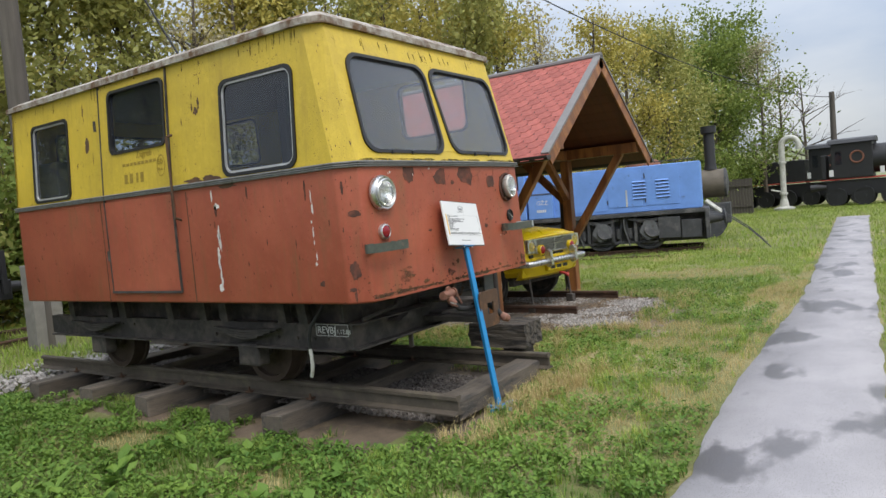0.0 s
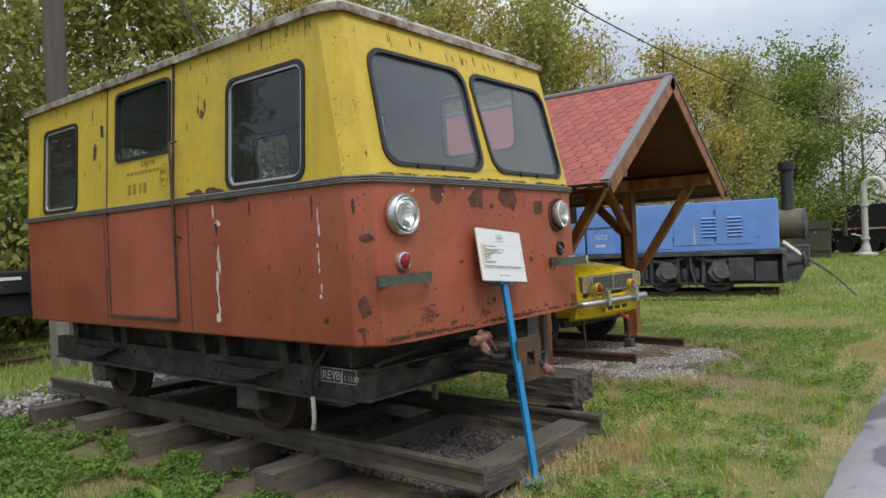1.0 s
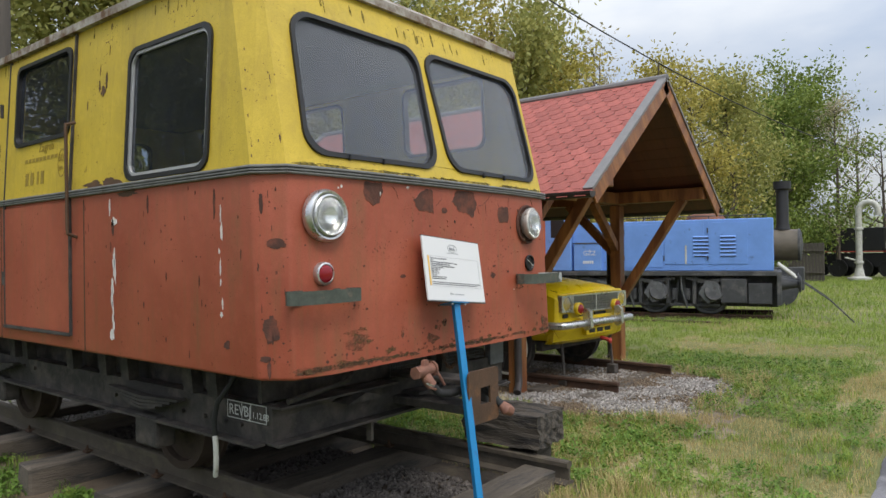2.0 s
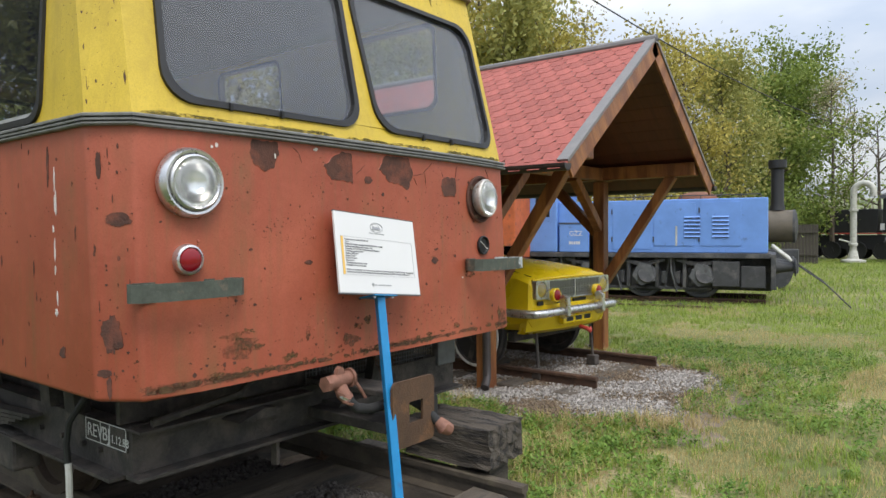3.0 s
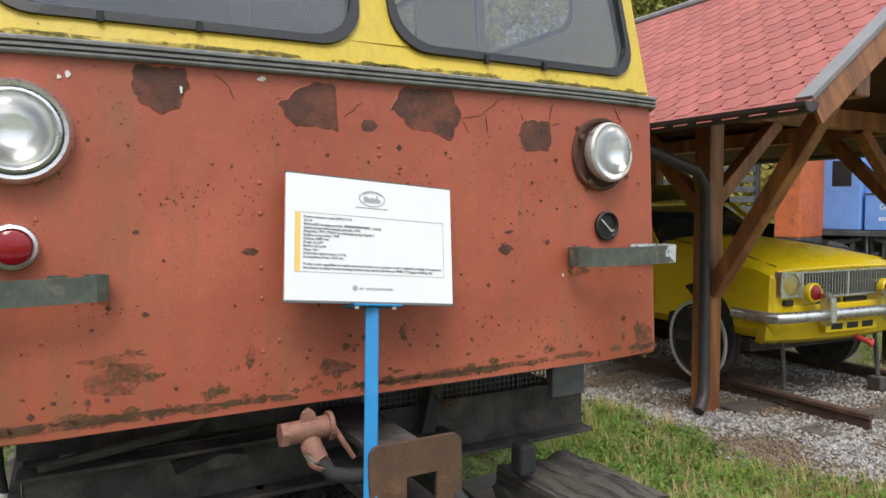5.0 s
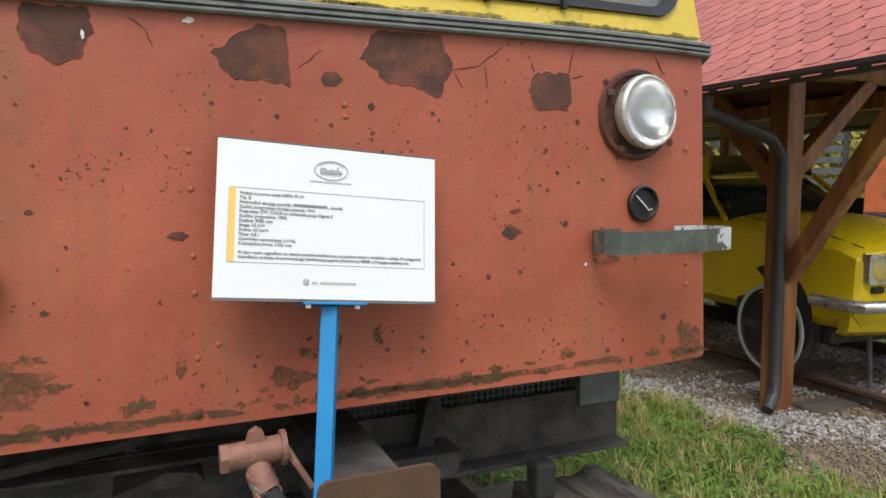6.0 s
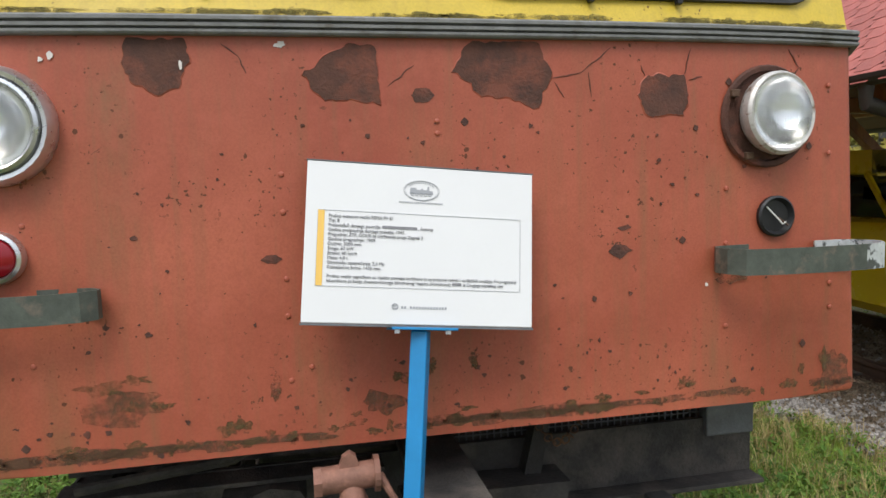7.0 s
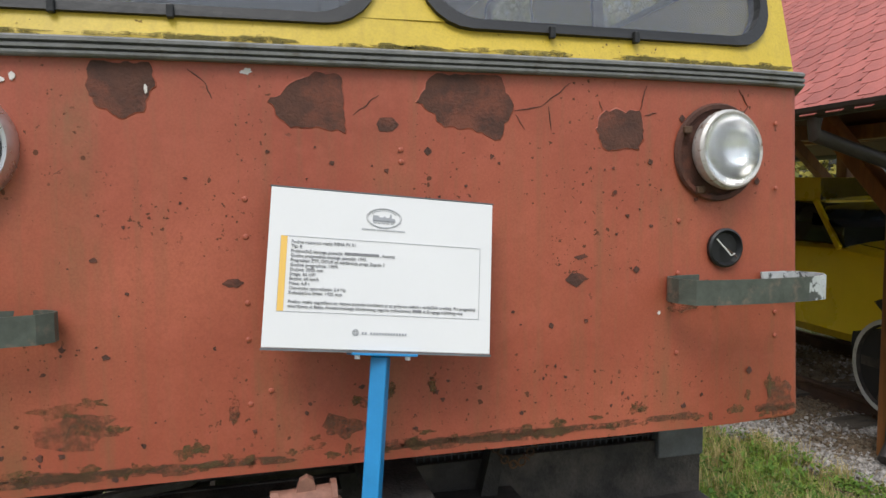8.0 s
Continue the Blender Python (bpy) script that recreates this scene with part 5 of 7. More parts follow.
# ---- information sign ----
tl, tr, bl = Vector((0.959, -0.015, 1.744)), Vector((1.503, -0.022, 1.694)), Vector((0.928, -0.09, 1.388))
su = (tr - tl).normalized()
sn = su.cross(tl - bl).normalized()
sv = sn.cross(su)
SW, SH = 0.541, 0.372
SIGN = Matrix((su, sv, sn)).transposed().to_4x4()
SIGN.translation = bl
sign = thing("information_sign", "white museum information board on a leaning blue steel post", "sign")
board = part("board", box(bmesh.new(), 0, SW, 0, SH, -0.012, 0.0, 0.002), M_SIGN, sign, "white printed panel")
board.matrix_local = SIGN
for x0, x1, z0, z1 in ((-0.002, SW + 0.002, -0.006, -0.0005), (-0.002, SW + 0.002, SH + 0.0005, SH + 0.003)):
    part("edge_trim", box(bmesh.new(), x0, x1, z0, z1, -0.014, 0.001), M_GREYSTEEL, board)


def at_sign(u, v, d=0.0012):
    return pose(u, v, d)


LINES = [("Pružno motorno vozilo REMA PV 01", 0.0), ("Tip: B", 0.0), ("Proizvođač donjega postolja:", 0.102), ("Godina proizvodnje donjega postolja: 1943.", 0), ("Pregradnja: ŽTP, OOUR za održavanje pruga Zagreb 2", 0),
         ("Godina pregradnje: 1959.", 0), ("Duljina: 3000 mm", 0), ("Snaga: 62 kW", 0), ("Brzina: 60 km/h", 0), ("Masa: 4,8 t", 0), ("Osovinsko opterećenje: 2,4 Mp", 0), ("Kolosiječna širina: 1435 mm", 0)]
def fit_line(text, size, u, v, width=0.0):
    ob = words("text_line", text, size, at_sign(u, v), M_INK, board)
    if width:
        w = max(p.co.x for p in ob.data.vertices)
        for p in ob.data.vertices:
            p.co.x *= width / w
    return ob


V0, U0 = 0.242, 0.0525
WIDTHS = {0: 0.148, 2: 0.12, 3: 0.177, 4: 0.22, 10: 0.131, 11: 0.122}
for k, (text, bar) in enumerate(LINES):
    v = V0 - 0.01075 * k
    fit_line(text, 0.0108, U0, v, WIDTHS.get(k, 0.0))
    if bar:
        part("text_bar", box(bmesh.new(), U0 + 0.124, U0 + 0.206, v + 0.0005, v + 0.0068, 0.0004, 0.0014), M_INK, board)
        fit_line(", Austrija", 0.0108, U0 + 0.208, v, 0.036)
fit_line("Pružno vozilo sagrađeno za vlastite potrebe korišteno je za prijevoz radnih i varilačkih uređaja. Pri pregradnji", 0.0104, U0, 0.1035, 0.448)
fit_line("iskorištena je šasija dvoosovinskoga blindiranog vagona (minolovca)", 0.0104, U0, 0.0928, 0.288)
part("text_bar", box(bmesh.new(), U0 + 0.292, U0 + 0.314, 0.0932, 0.0995, 0.0004, 0.0014), M_INK, board)
fit_line("iz Drugoga svjetskog rata", 0.0104, U0 + 0.318, 0.0928, 0.098)
part("colour_band", box(bmesh.new(), 0.0287, 0.0434, 0.084, 0.2576, 0.0004, 0.0012), M_YELLOWINK, board, "ochre stripe")
bm = bmesh.new()
for x0, x1, y0, y1 in ((0.028, 0.5105, 0.2576, 0.2583), (0.028, 0.5105, 0.0833, 0.084), (0.028, 0.0287, 0.0833, 0.2583), (0.5098, 0.5105, 0.0833, 0.2583)):
    box(bm, x0, x1, y0, y1, 0.0004, 0.0013)
part("text_frame", bm, M_GREYINK, board)
bm = bmesh.new()
cx, cy = 0.267, 0.3155
for rr in (1.0, 0.93):
    ring(bm, [(cx + 0.043 * rr * math.cos(t), cy + 0.0245 * rr * math.sin(t)) for t in ang], [(cx + 0.0422 * rr * math.cos(t), cy + 0.0237 * rr * math.sin(t)) for t in ang], lambda u, v, d: (u, v, d), 0.0004, 0.0013)
prism(bm, [(cx - 0.028, cy - 0.008), (cx + 0.028, cy - 0.008), (cx + 0.026, cy + 0.0), (cx + 0.018, cy + 0.001), (cx + 0.018, cy + 0.01), (cx + 0.014, cy + 0.01), (cx + 0.013, cy + 0.002), (cx + 0.004, cy + 0.002), (cx + 0.003, cy + 0.005), (cx - 0.001, cy + 0.005),
           (cx - 0.002, cy + 0.002), (cx - 0.012, cy + 0.002), (cx - 0.013, cy + 0.006), (cx - 0.027, cy + 0.006)], 0.0004, 0.0013, "z")
for k in range(5):
    lathe(bm, [(0.0042, 0.0004), (0.0042, 0.0013), (0.0022, 0.0013), (0.0022, 0.0004)], pose(cx - 0.022 + k * 0.0105, cy - 0.0095, 0), 12, True)
for k in range(15):
    t = radians(35 + 110 * k / 14)
    box(bm, cx + 0.0345 * math.cos(t) - 0.0012, cx + 0.0345 * math.cos(t) + 0.0012, cy + 0.0188 * math.sin(t) - 0.001, cy + 0.0188 * math.sin(t) + 0.001, 0.0004, 0.0013)
part("emblem", bm, M_GREYINK, board, "oval emblem drawn in grey")
bm = bmesh.new()
for k, w in enumerate((8, 11, 5)):
    x = cx - 0.0525 + (0, 0.036, 0.084)[k]
    for i in range(w):
        box(bm, x + i * 0.0042, x + i * 0.0042 + 0.0028, 0.2845, 0.288, 0.0004, 0.0013)
part("emblem_bar", bm, M_GREYINK, board)
bm = bmesh.new()
lathe(bm, [(0.0078, 0.0004), (0.0078, 0.0013), (0.006, 0.0013), (0.006, 0.0004)], pose(0.211, 0.041, 0), 20, True)
for k in (-0.003, 0.002):
    box(bm, 0.211 + k, 0.2122 + k, 0.0345, 0.0475, 0.0004, 0.0013)
    box(bm, 0.2045, 0.2175, 0.0405 + k, 0.0417 + k, 0.0004, 0.0013)
for k in range(16):
    if k != 2:
        box(bm, 0.2255 + k * 0.0068, 0.2302 + k * 0.0068, 0.0368, 0.0425, 0.0004, 0.0013)
tagged(part("maker_mark", bm, M_GREYINK, board, "grey mark and bar of letters"), kind="stuff")
# post, top plate, bolts and foot
ptop = SIGN @ Vector((0.278, -0.012, -0.03))
foot = Vector((1.045, -0.367, 0.02))
part("post", beam(bmesh.new(), foot, ptop, 0.04, 0.04, (0.9, -0.4, 0), 0.004), M_BLUE, sign, "blue painted square tube")
pl_ = part("top_plate", box(bmesh.new(), 0.204, 0.359, -0.011, -0.005, -0.09, 0.012, 0.001), M_BLUE, sign)
pl_.matrix_local = SIGN
for u in (0.219, 0.339):
    bt = part("bolt", tube(bmesh.new(), [(u, -0.02, -0.006), (u, -0.006, -0.006)], 0.007, 6), M_CHROME, sign)
    bt.matrix_local = SIGN
part("foot_bar", beam(bmesh.new(), (0.93, -0.36, 0.03), (1.27, -0.38, 0.03), 0.045, 0.03, (0, 0, 1), 0.004), M_BLUE, sign, "blue flat foot")
part("foot_bar", beam(bmesh.new(), (1.03, -0.48, 0.029), (1.06, -0.25, 0.029), 0.045, 0.028, (0, 0, 1), 0.004), M_BLUE, sign, "blue flat foot")

# ---- shelter with its shingle roof ----
SX, SRIDGE, SY0, SY1, SZR, SZE = 6.2, 2.0, 0.54, 6.6, 3.74, 2.29
SLOPE = math.atan2(SZR - SZE, SRIDGE)
shelter = thing("shelter", "open timber shelter with brown posts and a red shingle gable roof", "shelter")


def shelter_frame():
    for x in (4.94, 7.75):
        for y in (1.88, 5.2):
            bm = box(bmesh.new(), x - 0.08, x + 0.08, y - 0.08, y + 0.08, -0.05, 2.32, 0.012)
            part("post", bm, M_WOOD, shelter)
        bm = box(bmesh.new(), x - 0.08, x + 0.08, SY0 + (0.13 if x < 6 else 0.03), SY1 - 0.2, 2.34, 2.51, 0.012)
        part("plate_beam", bm, M_WOOD, shelter)
        for y, s in ((1.88, -1), (1.88, 1), (5.2, -1)):
            part("brace", beam(bmesh.new(), (x, y + s * 0.06, 0.95 if s < 0 else 1.62), (x, y + s * (1.0 if s < 0 else 0.8), 2.36), 0.12, 0.12, (1, 0, 0), 0.008), M_WOOD, shelter)
    for y in (1.88, 5.2):
        bm = box(bmesh.new(), 4.7, 8.0, y - 0.07, y + 0.07, 2.335, 2.5, 0.01)
        part("tie_beam", bm, M_WOOD, shelter)
        for x, s in ((4.94, 1), (7.75, -1)):
            part("brace", beam(bmesh.new(), (x + s * 0.06, y, 1.68), (x + s * 0.8, y, 2.34), 0.11, 0.11, (0, 1, 0), 0.008), M_WOOD, shelter)
    part("ridge_beam", box(bmesh.new(), SX - 0.07, SX + 0.07, SY0 + 0.1, SY1 - 0.1, SZR - 0.3, SZR - 0.1, 0.01), M_WOOD, shelter)


def roof_local(side):
    """u down the slope from the ridge, v along the ridge, w out of the roof."""
    s = -1 if side == 0 else 1
    down = Vector((s * math.cos(SLOPE), 0, -math.sin(SLOPE)))
    out = Vector((s * math.sin(SLOPE), 0, math.cos(SLOPE)))
    along = Vector((0, 1, 0))
    m = Matrix((down, along, out)).transposed().to_4x4()
    m.translation = (SX, SY0, SZR - 0.03)
    return m


SLEN = SRIDGE / math.cos(SLOPE)


def shelter_roof():
    for side in (0, 1):
        m = roof_local(side)
        n = 13
        for k in range(n):
            u0, u1 = SLEN * k / n + 0.002, SLEN * (k + 1) / n - 0.003
            ob = part("board", box(bmesh.new(), u0, u1, 0.01, SY1 - SY0 - 0.01, -0.05, -0.028), M_BOARD, shelter)
            ob.matrix_local = m
        ob = part("roof_deck", box(bmesh.new(), 0, SLEN, 0.005, SY1 - SY0 - 0.005, -0.027, -0.004), M_GUTTER, shelter)
        ob.matrix_local = m
        for y0 in (0, SY1 - SY0 - 0.03):
            ob = part("barge_board", box(bmesh.new(), 0.0, SLEN + 0.02, y0 - 0.025 if y0 == 0 else y0 + 0.03, y0 + 0.002 if y0 == 0 else y0 + 0.055, -0.17, -0.005, 0.004), M_WOOD, shelter)
            ob.matrix_local = m
            ob = part("verge_flashing", box(bmesh.new(), 0.0, SLEN + 0.03, y0 - 0.04, y0 + 0.07, -0.004, 0.03, 0.004), M_FLASH, shelter, "grey sheet metal edging")
            ob.matrix_local = m
        # half-round gutter under the eave
        s = -1 if side == 0 else 1
        gx, gz = SX + s * (SRIDGE + 0.06), SZE - 0.06
        bm = bmesh.new()
        pts = [(gx + 0.065 * math.cos(a), gz + 0.065 * math.sin(a)) for a in (math.pi + math.pi * k / 8 for k in range(9))]
        pts += [(gx + 0.058 * math.cos(a), gz + 0.058 * math.sin(a)) for a in (2 * math.pi - math.pi * k / 8 for k in range(9))]
        prism(bm, pts, SY0 - 0.05, SY1 + 0.02, "y")
        for y in (SY0 - 0.05, SY1 + 0.01):
            prism(bm, [(gx + 0.066 * math.cos(a), gz + 0.066 * math.sin(a)) for a in (math.pi + math.pi * k / 8 for k in range(9))], y, y + 0.01, "y")
        part("gutter", bm, M_GUTTER, shelter, "dark metal gutter")
        px, py = (4.83, 1.8) if side == 0 else (7.85, 2.06)
        bm = tube(bmesh.new(), [(gx, py, gz - 0.05), (gx, py, gz - 0.16), (px + s * 0.12, py, gz - 0.32), (px + s * 0.02, py, gz - 0.45), (px, py, 0.25), (px - 0.03, py - 0.02, 0.12), (px - 0.13, py - 0.06, 0.04)], 0.045, 12)
        part("downpipe", bm, M_GUTTER, shelter, "dark metal downpipe", True)
    bm = tube(bmesh.new(), [(SX, SY0 - 0.04, SZR - 0.02), (SX, SY1, SZR - 0.02)], 0.05, 10)
    part("ridge_cap", bm, M_FLASH, shelter, "grey sheet metal ridge")


def shingle_mesh(w, h):
    """One hexagonal bitumen tab."""
    bm = bmesh.new()
    prism(bm, [(0, 0), (h * 0.62, 0), (h, w * 0.22), (h, w * 0.78), (h * 0.62, w), (0, w)], 0, 0.0045, "z")
    return bm


def shelter_shingles():
    w, expo = 0.2, 0.145
    rows, cols = int(SLEN / expo), int((SY1 - SY0) / w)
    proto = None
    count = 0
    verts, faces = [], []
    rnd = random.Random(5)
    for side in (0, 1):
        m = roof_local(side)
        for r in range(rows + 1):
            for c in range(-1, cols + 1):
                v0 = (c + (0.5 if r % 2 else 0)) * w + 0.06
                if v0 < -0.05 or v0 + w > SY1 - SY0 + 0.05:
                    continue
                u0 = r * expo - 0.04
                lift = 0.002 + rnd.random() * 0.0008
                t = m @ pose(u0, v0, lift, 0, -1.3 + rnd.uniform(-0.15, 0.15), rnd.uniform(-0.3, 0.3))
                if side == 0 and c < 16 and count < 300 and r > 0:
                    if proto is None:
                        ob = part("shingle", shingle_mesh(w * 0.97, expo * 1.32), M_SHINGLE, shelter)
                        proto = ob.data
                    else:
                        ob = new("shingle", proto)
                        ob.parent = shelter
                    ob.matrix_local = t
                    count += 1
                else:
                    h, ww = expo * 1.32, w * 0.97
                    b = len(verts)
                    for z in (0, 0.0045):
                        for p in ((0, 0), (h * 0.62, 0), (h, ww * 0.22), (h, ww * 0.78), (h * 0.62, ww), (0, ww)):
                            verts.append(tuple(t @ Vector((*p, z))))
                    faces.append(tuple(b + 6 + k for k in range(6)))
                    faces += [(b + k, b + (k + 1) % 6, b + 6 + (k + 1) % 6, b + 6 + k) for k in range(6)]
    tagged(raw("shingles", verts, faces, M_SHINGLE_STUFF, shelter), kind="stuff")


shelter_frame()
shelter_roof()
for k, (x, y, ln) in enumerate(((5.48, 0.86, 6.5), (6.98, 0.8, 6.5))):
    rail(ln, M_RUSTRAIL, pose(x, y, -0.02), "rusty brown rail half buried in gravel", (1.08 - y, 1.72 - y, 2.5 - y, 3.3 - y))

for k, (y, turn) in enumerate(((1.08, 2), (1.72, -1), (2.5, 1), (3.3, 0))):
    ob = part("sleeper", sleeper_mesh(2.3, 0.24, 0.14, 50 + k), M_SLEEPER)
    ob.matrix_world = pose(6.2, y, -0.125, 0, 0, turn)
    tagged(ob, "brown wooden sleeper sunk in the gravel under the shelter", "sleeper", "sleepers under the shelter track")

# ---- yellow track car under the shelter ----
car = thing("track_car", "yellow saloon car on rail wheels with a chrome grille and bumper", "car", pose(6.06, 1.44, -0.02, 0, 0, -6))


def loft(bm, sections, cap=True):
    """Closed sections of as many points, each a list of (x, y, z)."""
    rows = [[bm.verts.new(p) for p in s] for s in sections]
    n = len(rows[0])
    for a, b in zip(rows, rows[1:]):
        for i in range(n):
            bm.faces.new((a[i], a[(i + 1) % n], b[(i + 1) % n], b[i]))
    if cap:
        bm.faces.new(rows[0][::-1]); bm.faces.new(rows[-1])
    return bm


def car_section(y, w, z0, z1, crown, shoulder=0.1):
    half = [(w * 0.9, z0), (w, z0 + 0.08), (w * 1.01, z0 + 0.22), (w, z1 - shoulder), (w * 0.95, z1 - shoulder * 0.35), (w * 0.84, z1 - 0.004), (w * 0.5, z1 + crown * 0.8), (0, z1 + crown)]
    return [(x, y, z) for x, z in half] + [(-x, y, z) for x, z in half[-2::-1]]


# y from the grille backwards
body = part("body", loft(bmesh.new(), [car_section(0.02, 0.75, 0.66, 1.1, 0.01, 0.03), car_section(0.05, 0.78, 0.62, 1.14, 0.015, 0.04), car_section(0.2, 0.79, 0.58, 1.21, 0.025, 0.06), car_section(0.7, 0.8, 0.56, 1.275, 0.035),
                                       car_section(1.35, 0.81, 0.56, 1.325, 0.045), car_section(1.5, 0.81, 0.56, 1.33, 0.01), car_section(3.2, 0.81, 0.56, 1.28, 0.01), car_section(3.9, 0.79, 0.58, 1.22, 0.03), car_section(4.05, 0.72, 0.64, 1.12, 0.0)]), M_CARYELLOW, car, "", True)
part("bonnet_seam", tube(bmesh.new(), [(-0.68, 0.08, 1.172), (-0.66, 0.5, 1.262), (-0.66, 1.3, 1.338)], 0.004, 5), M_SEAL, body)
part("bonnet_seam", tube(bmesh.new(), [(0.68, 0.08, 1.172), (0.66, 0.5, 1.262), (0.66, 1.3, 1.338)], 0.004, 5), M_SEAL, body)
M_CARGLASS = surface("dark_car_glass", (0.02, 0.025, 0.028), 0.1, var=0.1, bump=0.0)
cabin = part("cabin", loft(bmesh.new(), [car_section(1.38, 0.74, 1.25, 1.3, 0.0, 0.02), car_section(1.9, 0.64, 1.25, 1.68, 0.02), car_section(2.2, 0.62, 1.25, 1.71, 0.02), car_section(3.0, 0.62, 1.25, 1.7, 0.02), car_section(3.6, 0.7, 1.25, 1.3, 0.0, 0.02)]), M_CARGLASS, car, "dark glazed cabin", True)
part("roof", loft(bmesh.new(), [car_section(1.86, 0.6, 1.66, 1.7, 0.02, 0.02), car_section(2.2, 0.63, 1.67, 1.75, 0.03, 0.04), car_section(3.0, 0.63, 1.67, 1.74, 0.03, 0.04), car_section(3.1, 0.6, 1.66, 1.7, 0.02, 0.02)]), M_CARYELLOW, cabin, "", True)
for s in (-1, 1):
    for y0, y1 in ((1.4, 1.88), (2.38, 2.38), (3.58, 3.08)):
        part("pillar", beam(bmesh.new(), (s * 0.765, y0, 1.3), (s * 0.635, y1, 1.69), 0.05, 0.03, (1, 0, 0), 0.006), M_CARYELLOW, cabin)
for s in (-1, 1):
    arch = part("wheel_arch", lathe(bmesh.new(), [(0.0, 0), (0.4, 0), (0.4, 0.012), (0.0, 0.013)], pose(s * 0.803 - 0.006, 0.78, 0.58, 0, 90, 0), 36), M_TYRE, body)
    for y in (0.78, 3.1):
        wh = part("wheel", lathe(bmesh.new(), [(0.0, -0.02), (0.07, -0.02), (0.08, -0.04), (0.1, -0.04), (0.12, 0.0), (0.29, 0.01), (0.31, -0.05), (0.345, -0.055), (0.35, 0.05), (0.375, 0.06), (0.375, 0.085), (0.3, 0.08), (0.28, 0.03), (0.0, 0.03)], pose(s * 0.78, y, 0.475, 0, -90 * s, 0), 40), M_FRAME, car, "steel rail wheel", True)
        part("rim", lathe(bmesh.new(), [(0.318, -0.052), (0.347, -0.059), (0.353, -0.045), (0.345, -0.05)], pose(s * 0.78, y, 0.475, 0, -90 * s, 0), 40, True), M_PALE, wh, "pale painted rim", True)
        for k in range(5):
            t = 2 * math.pi * k / 5
            part("spoke", beam(bmesh.new(), (s * 0.80, y + 0.09 * math.cos(t), 0.475 + 0.09 * math.sin(t)), (s * 0.80, y + 0.29 * math.cos(t), 0.475 + 0.29 * math.sin(t)), 0.07, 0.03, (1, 0, 0), 0.004), M_FRAME, wh)
    # square chrome bezel with a round lamp
    bz = part("headlamp", panel(bmesh.new(), rounded(s * 0.63 - 0.115, s * 0.63 + 0.115, 0.93, 1.135, 0.03), [[(s * 0.63 + 0.088 * math.cos(t), 1.033 + 0.088 * math.sin(t)) for t in ang]], lambda u, v, d: (u, -0.03 + d, v), 0.06), M_CHROME, car, "round headlamp in a chrome bezel")
    part("reflector", lathe(bmesh.new(), [(0.088, 0.02), (0.06, -0.02), (0, -0.035)], pose(s * 0.63, 0, 1.033, 90), 24), M_REFLECTOR, bz, "", True)
    part("lens", lathe(bmesh.new(), [(0.087, 0.022), (0.06, 0.042), (0, 0.05), (0, 0.046), (0.06, 0.038), (0.084, 0.02)], pose(s * 0.63, 0, 1.033, 90), 24), M_LENS, bz, "", True)
    rl = part("marker_lamp", lathe(bmesh.new(), [(0.075, 0), (0.078, 0.05), (0.07, 0.06), (0.058, 0.055)], pose(s * 0.43, -0.03, 0.965, 90), 24), M_CARYELLOW, car, "red marker lamp in a yellow ring", True)
    part("red_lens", lathe(bmesh.new(), [(0.06, 0.05), (0.055, 0.065), (0.03, 0.078), (0, 0.082)], pose(s * 0.43, -0.03, 0.965, 90), 24), M_REDLENS, rl, "", True)
    part("indicator", box(bmesh.new(), s * 0.62 - 0.05, s * 0.62 + 0.05, -0.004, 0.03, 0.86, 0.905, 0.006), M_SEAL, body)
    part("overrider", prism(bmesh.new(), [(-0.2, 0.74), (-0.13, 0.7), (-0.09, 0.72), (-0.09, 0.95), (-0.13, 0.97), (-0.19, 0.93)], s * 0.36 - 0.03, s * 0.36 + 0.03, "x"), M_CHROME, car, "chrome overrider")
    part("stay", tube(bmesh.new(), [(s * 0.55, 0.12, 0.6), (s * 0.56, 0.08, 0.16)], 0.018, 8), M_FRAME, car)
    part("stay_foot", box(bmesh.new(), s * 0.56 - 0.05, s * 0.56 + 0.05, 0.02, 0.14, 0.04, 0.16, 0.01), M_FRAME, car)
part("grille_back", box(bmesh.new(), -0.52, 0.52, -0.005, 0.02, 0.92, 1.12, 0.01), M_SEAL, car)
grille = part("grille", ring(bmesh.new(), rounded(-0.53, 0.53, 0.915, 1.135, 0.02), rounded(-0.515, 0.515, 0.93, 1.12, 0.015), lambda u, v, d: (u, d, v), -0.04, 0.0), M_CHROME, car, "chrome grille of fine upright bars")
sl = None
for k in range(32):
    x = -0.505 + k * 0.0326
    if sl is None:
        ob = part("slat", box(bmesh.new(), -0.0035, 0.0035, -0.03, -0.004, 0.93, 1.12), M_CHROME, grille)
        sl = ob.data
    else:
        ob = new("slat", sl)
        ob.parent = grille
    ob.matrix_local = pose(x, -0.004, 0)
part("grille_bar", box(bmesh.new(), -0.01, 0.01, -0.04, -0.005, 0.93, 1.12), M_CHROME, grille)
bm = tube(bmesh.new(), [(-0.84, 0.35, 0.78), (-0.85, 0.08, 0.78), (-0.8, -0.06, 0.78), (-0.68, -0.1, 0.785), (-0.3, -0.12, 0.79), (0.3, -0.12, 0.79), (0.68, -0.1, 0.785), (0.8, -0.06, 0.78), (0.85, 0.08, 0.78), (0.84, 0.35, 0.78)], 0.045, 12)
part("bumper", bm, M_CHROME, car, "dull chrome bumper", True)
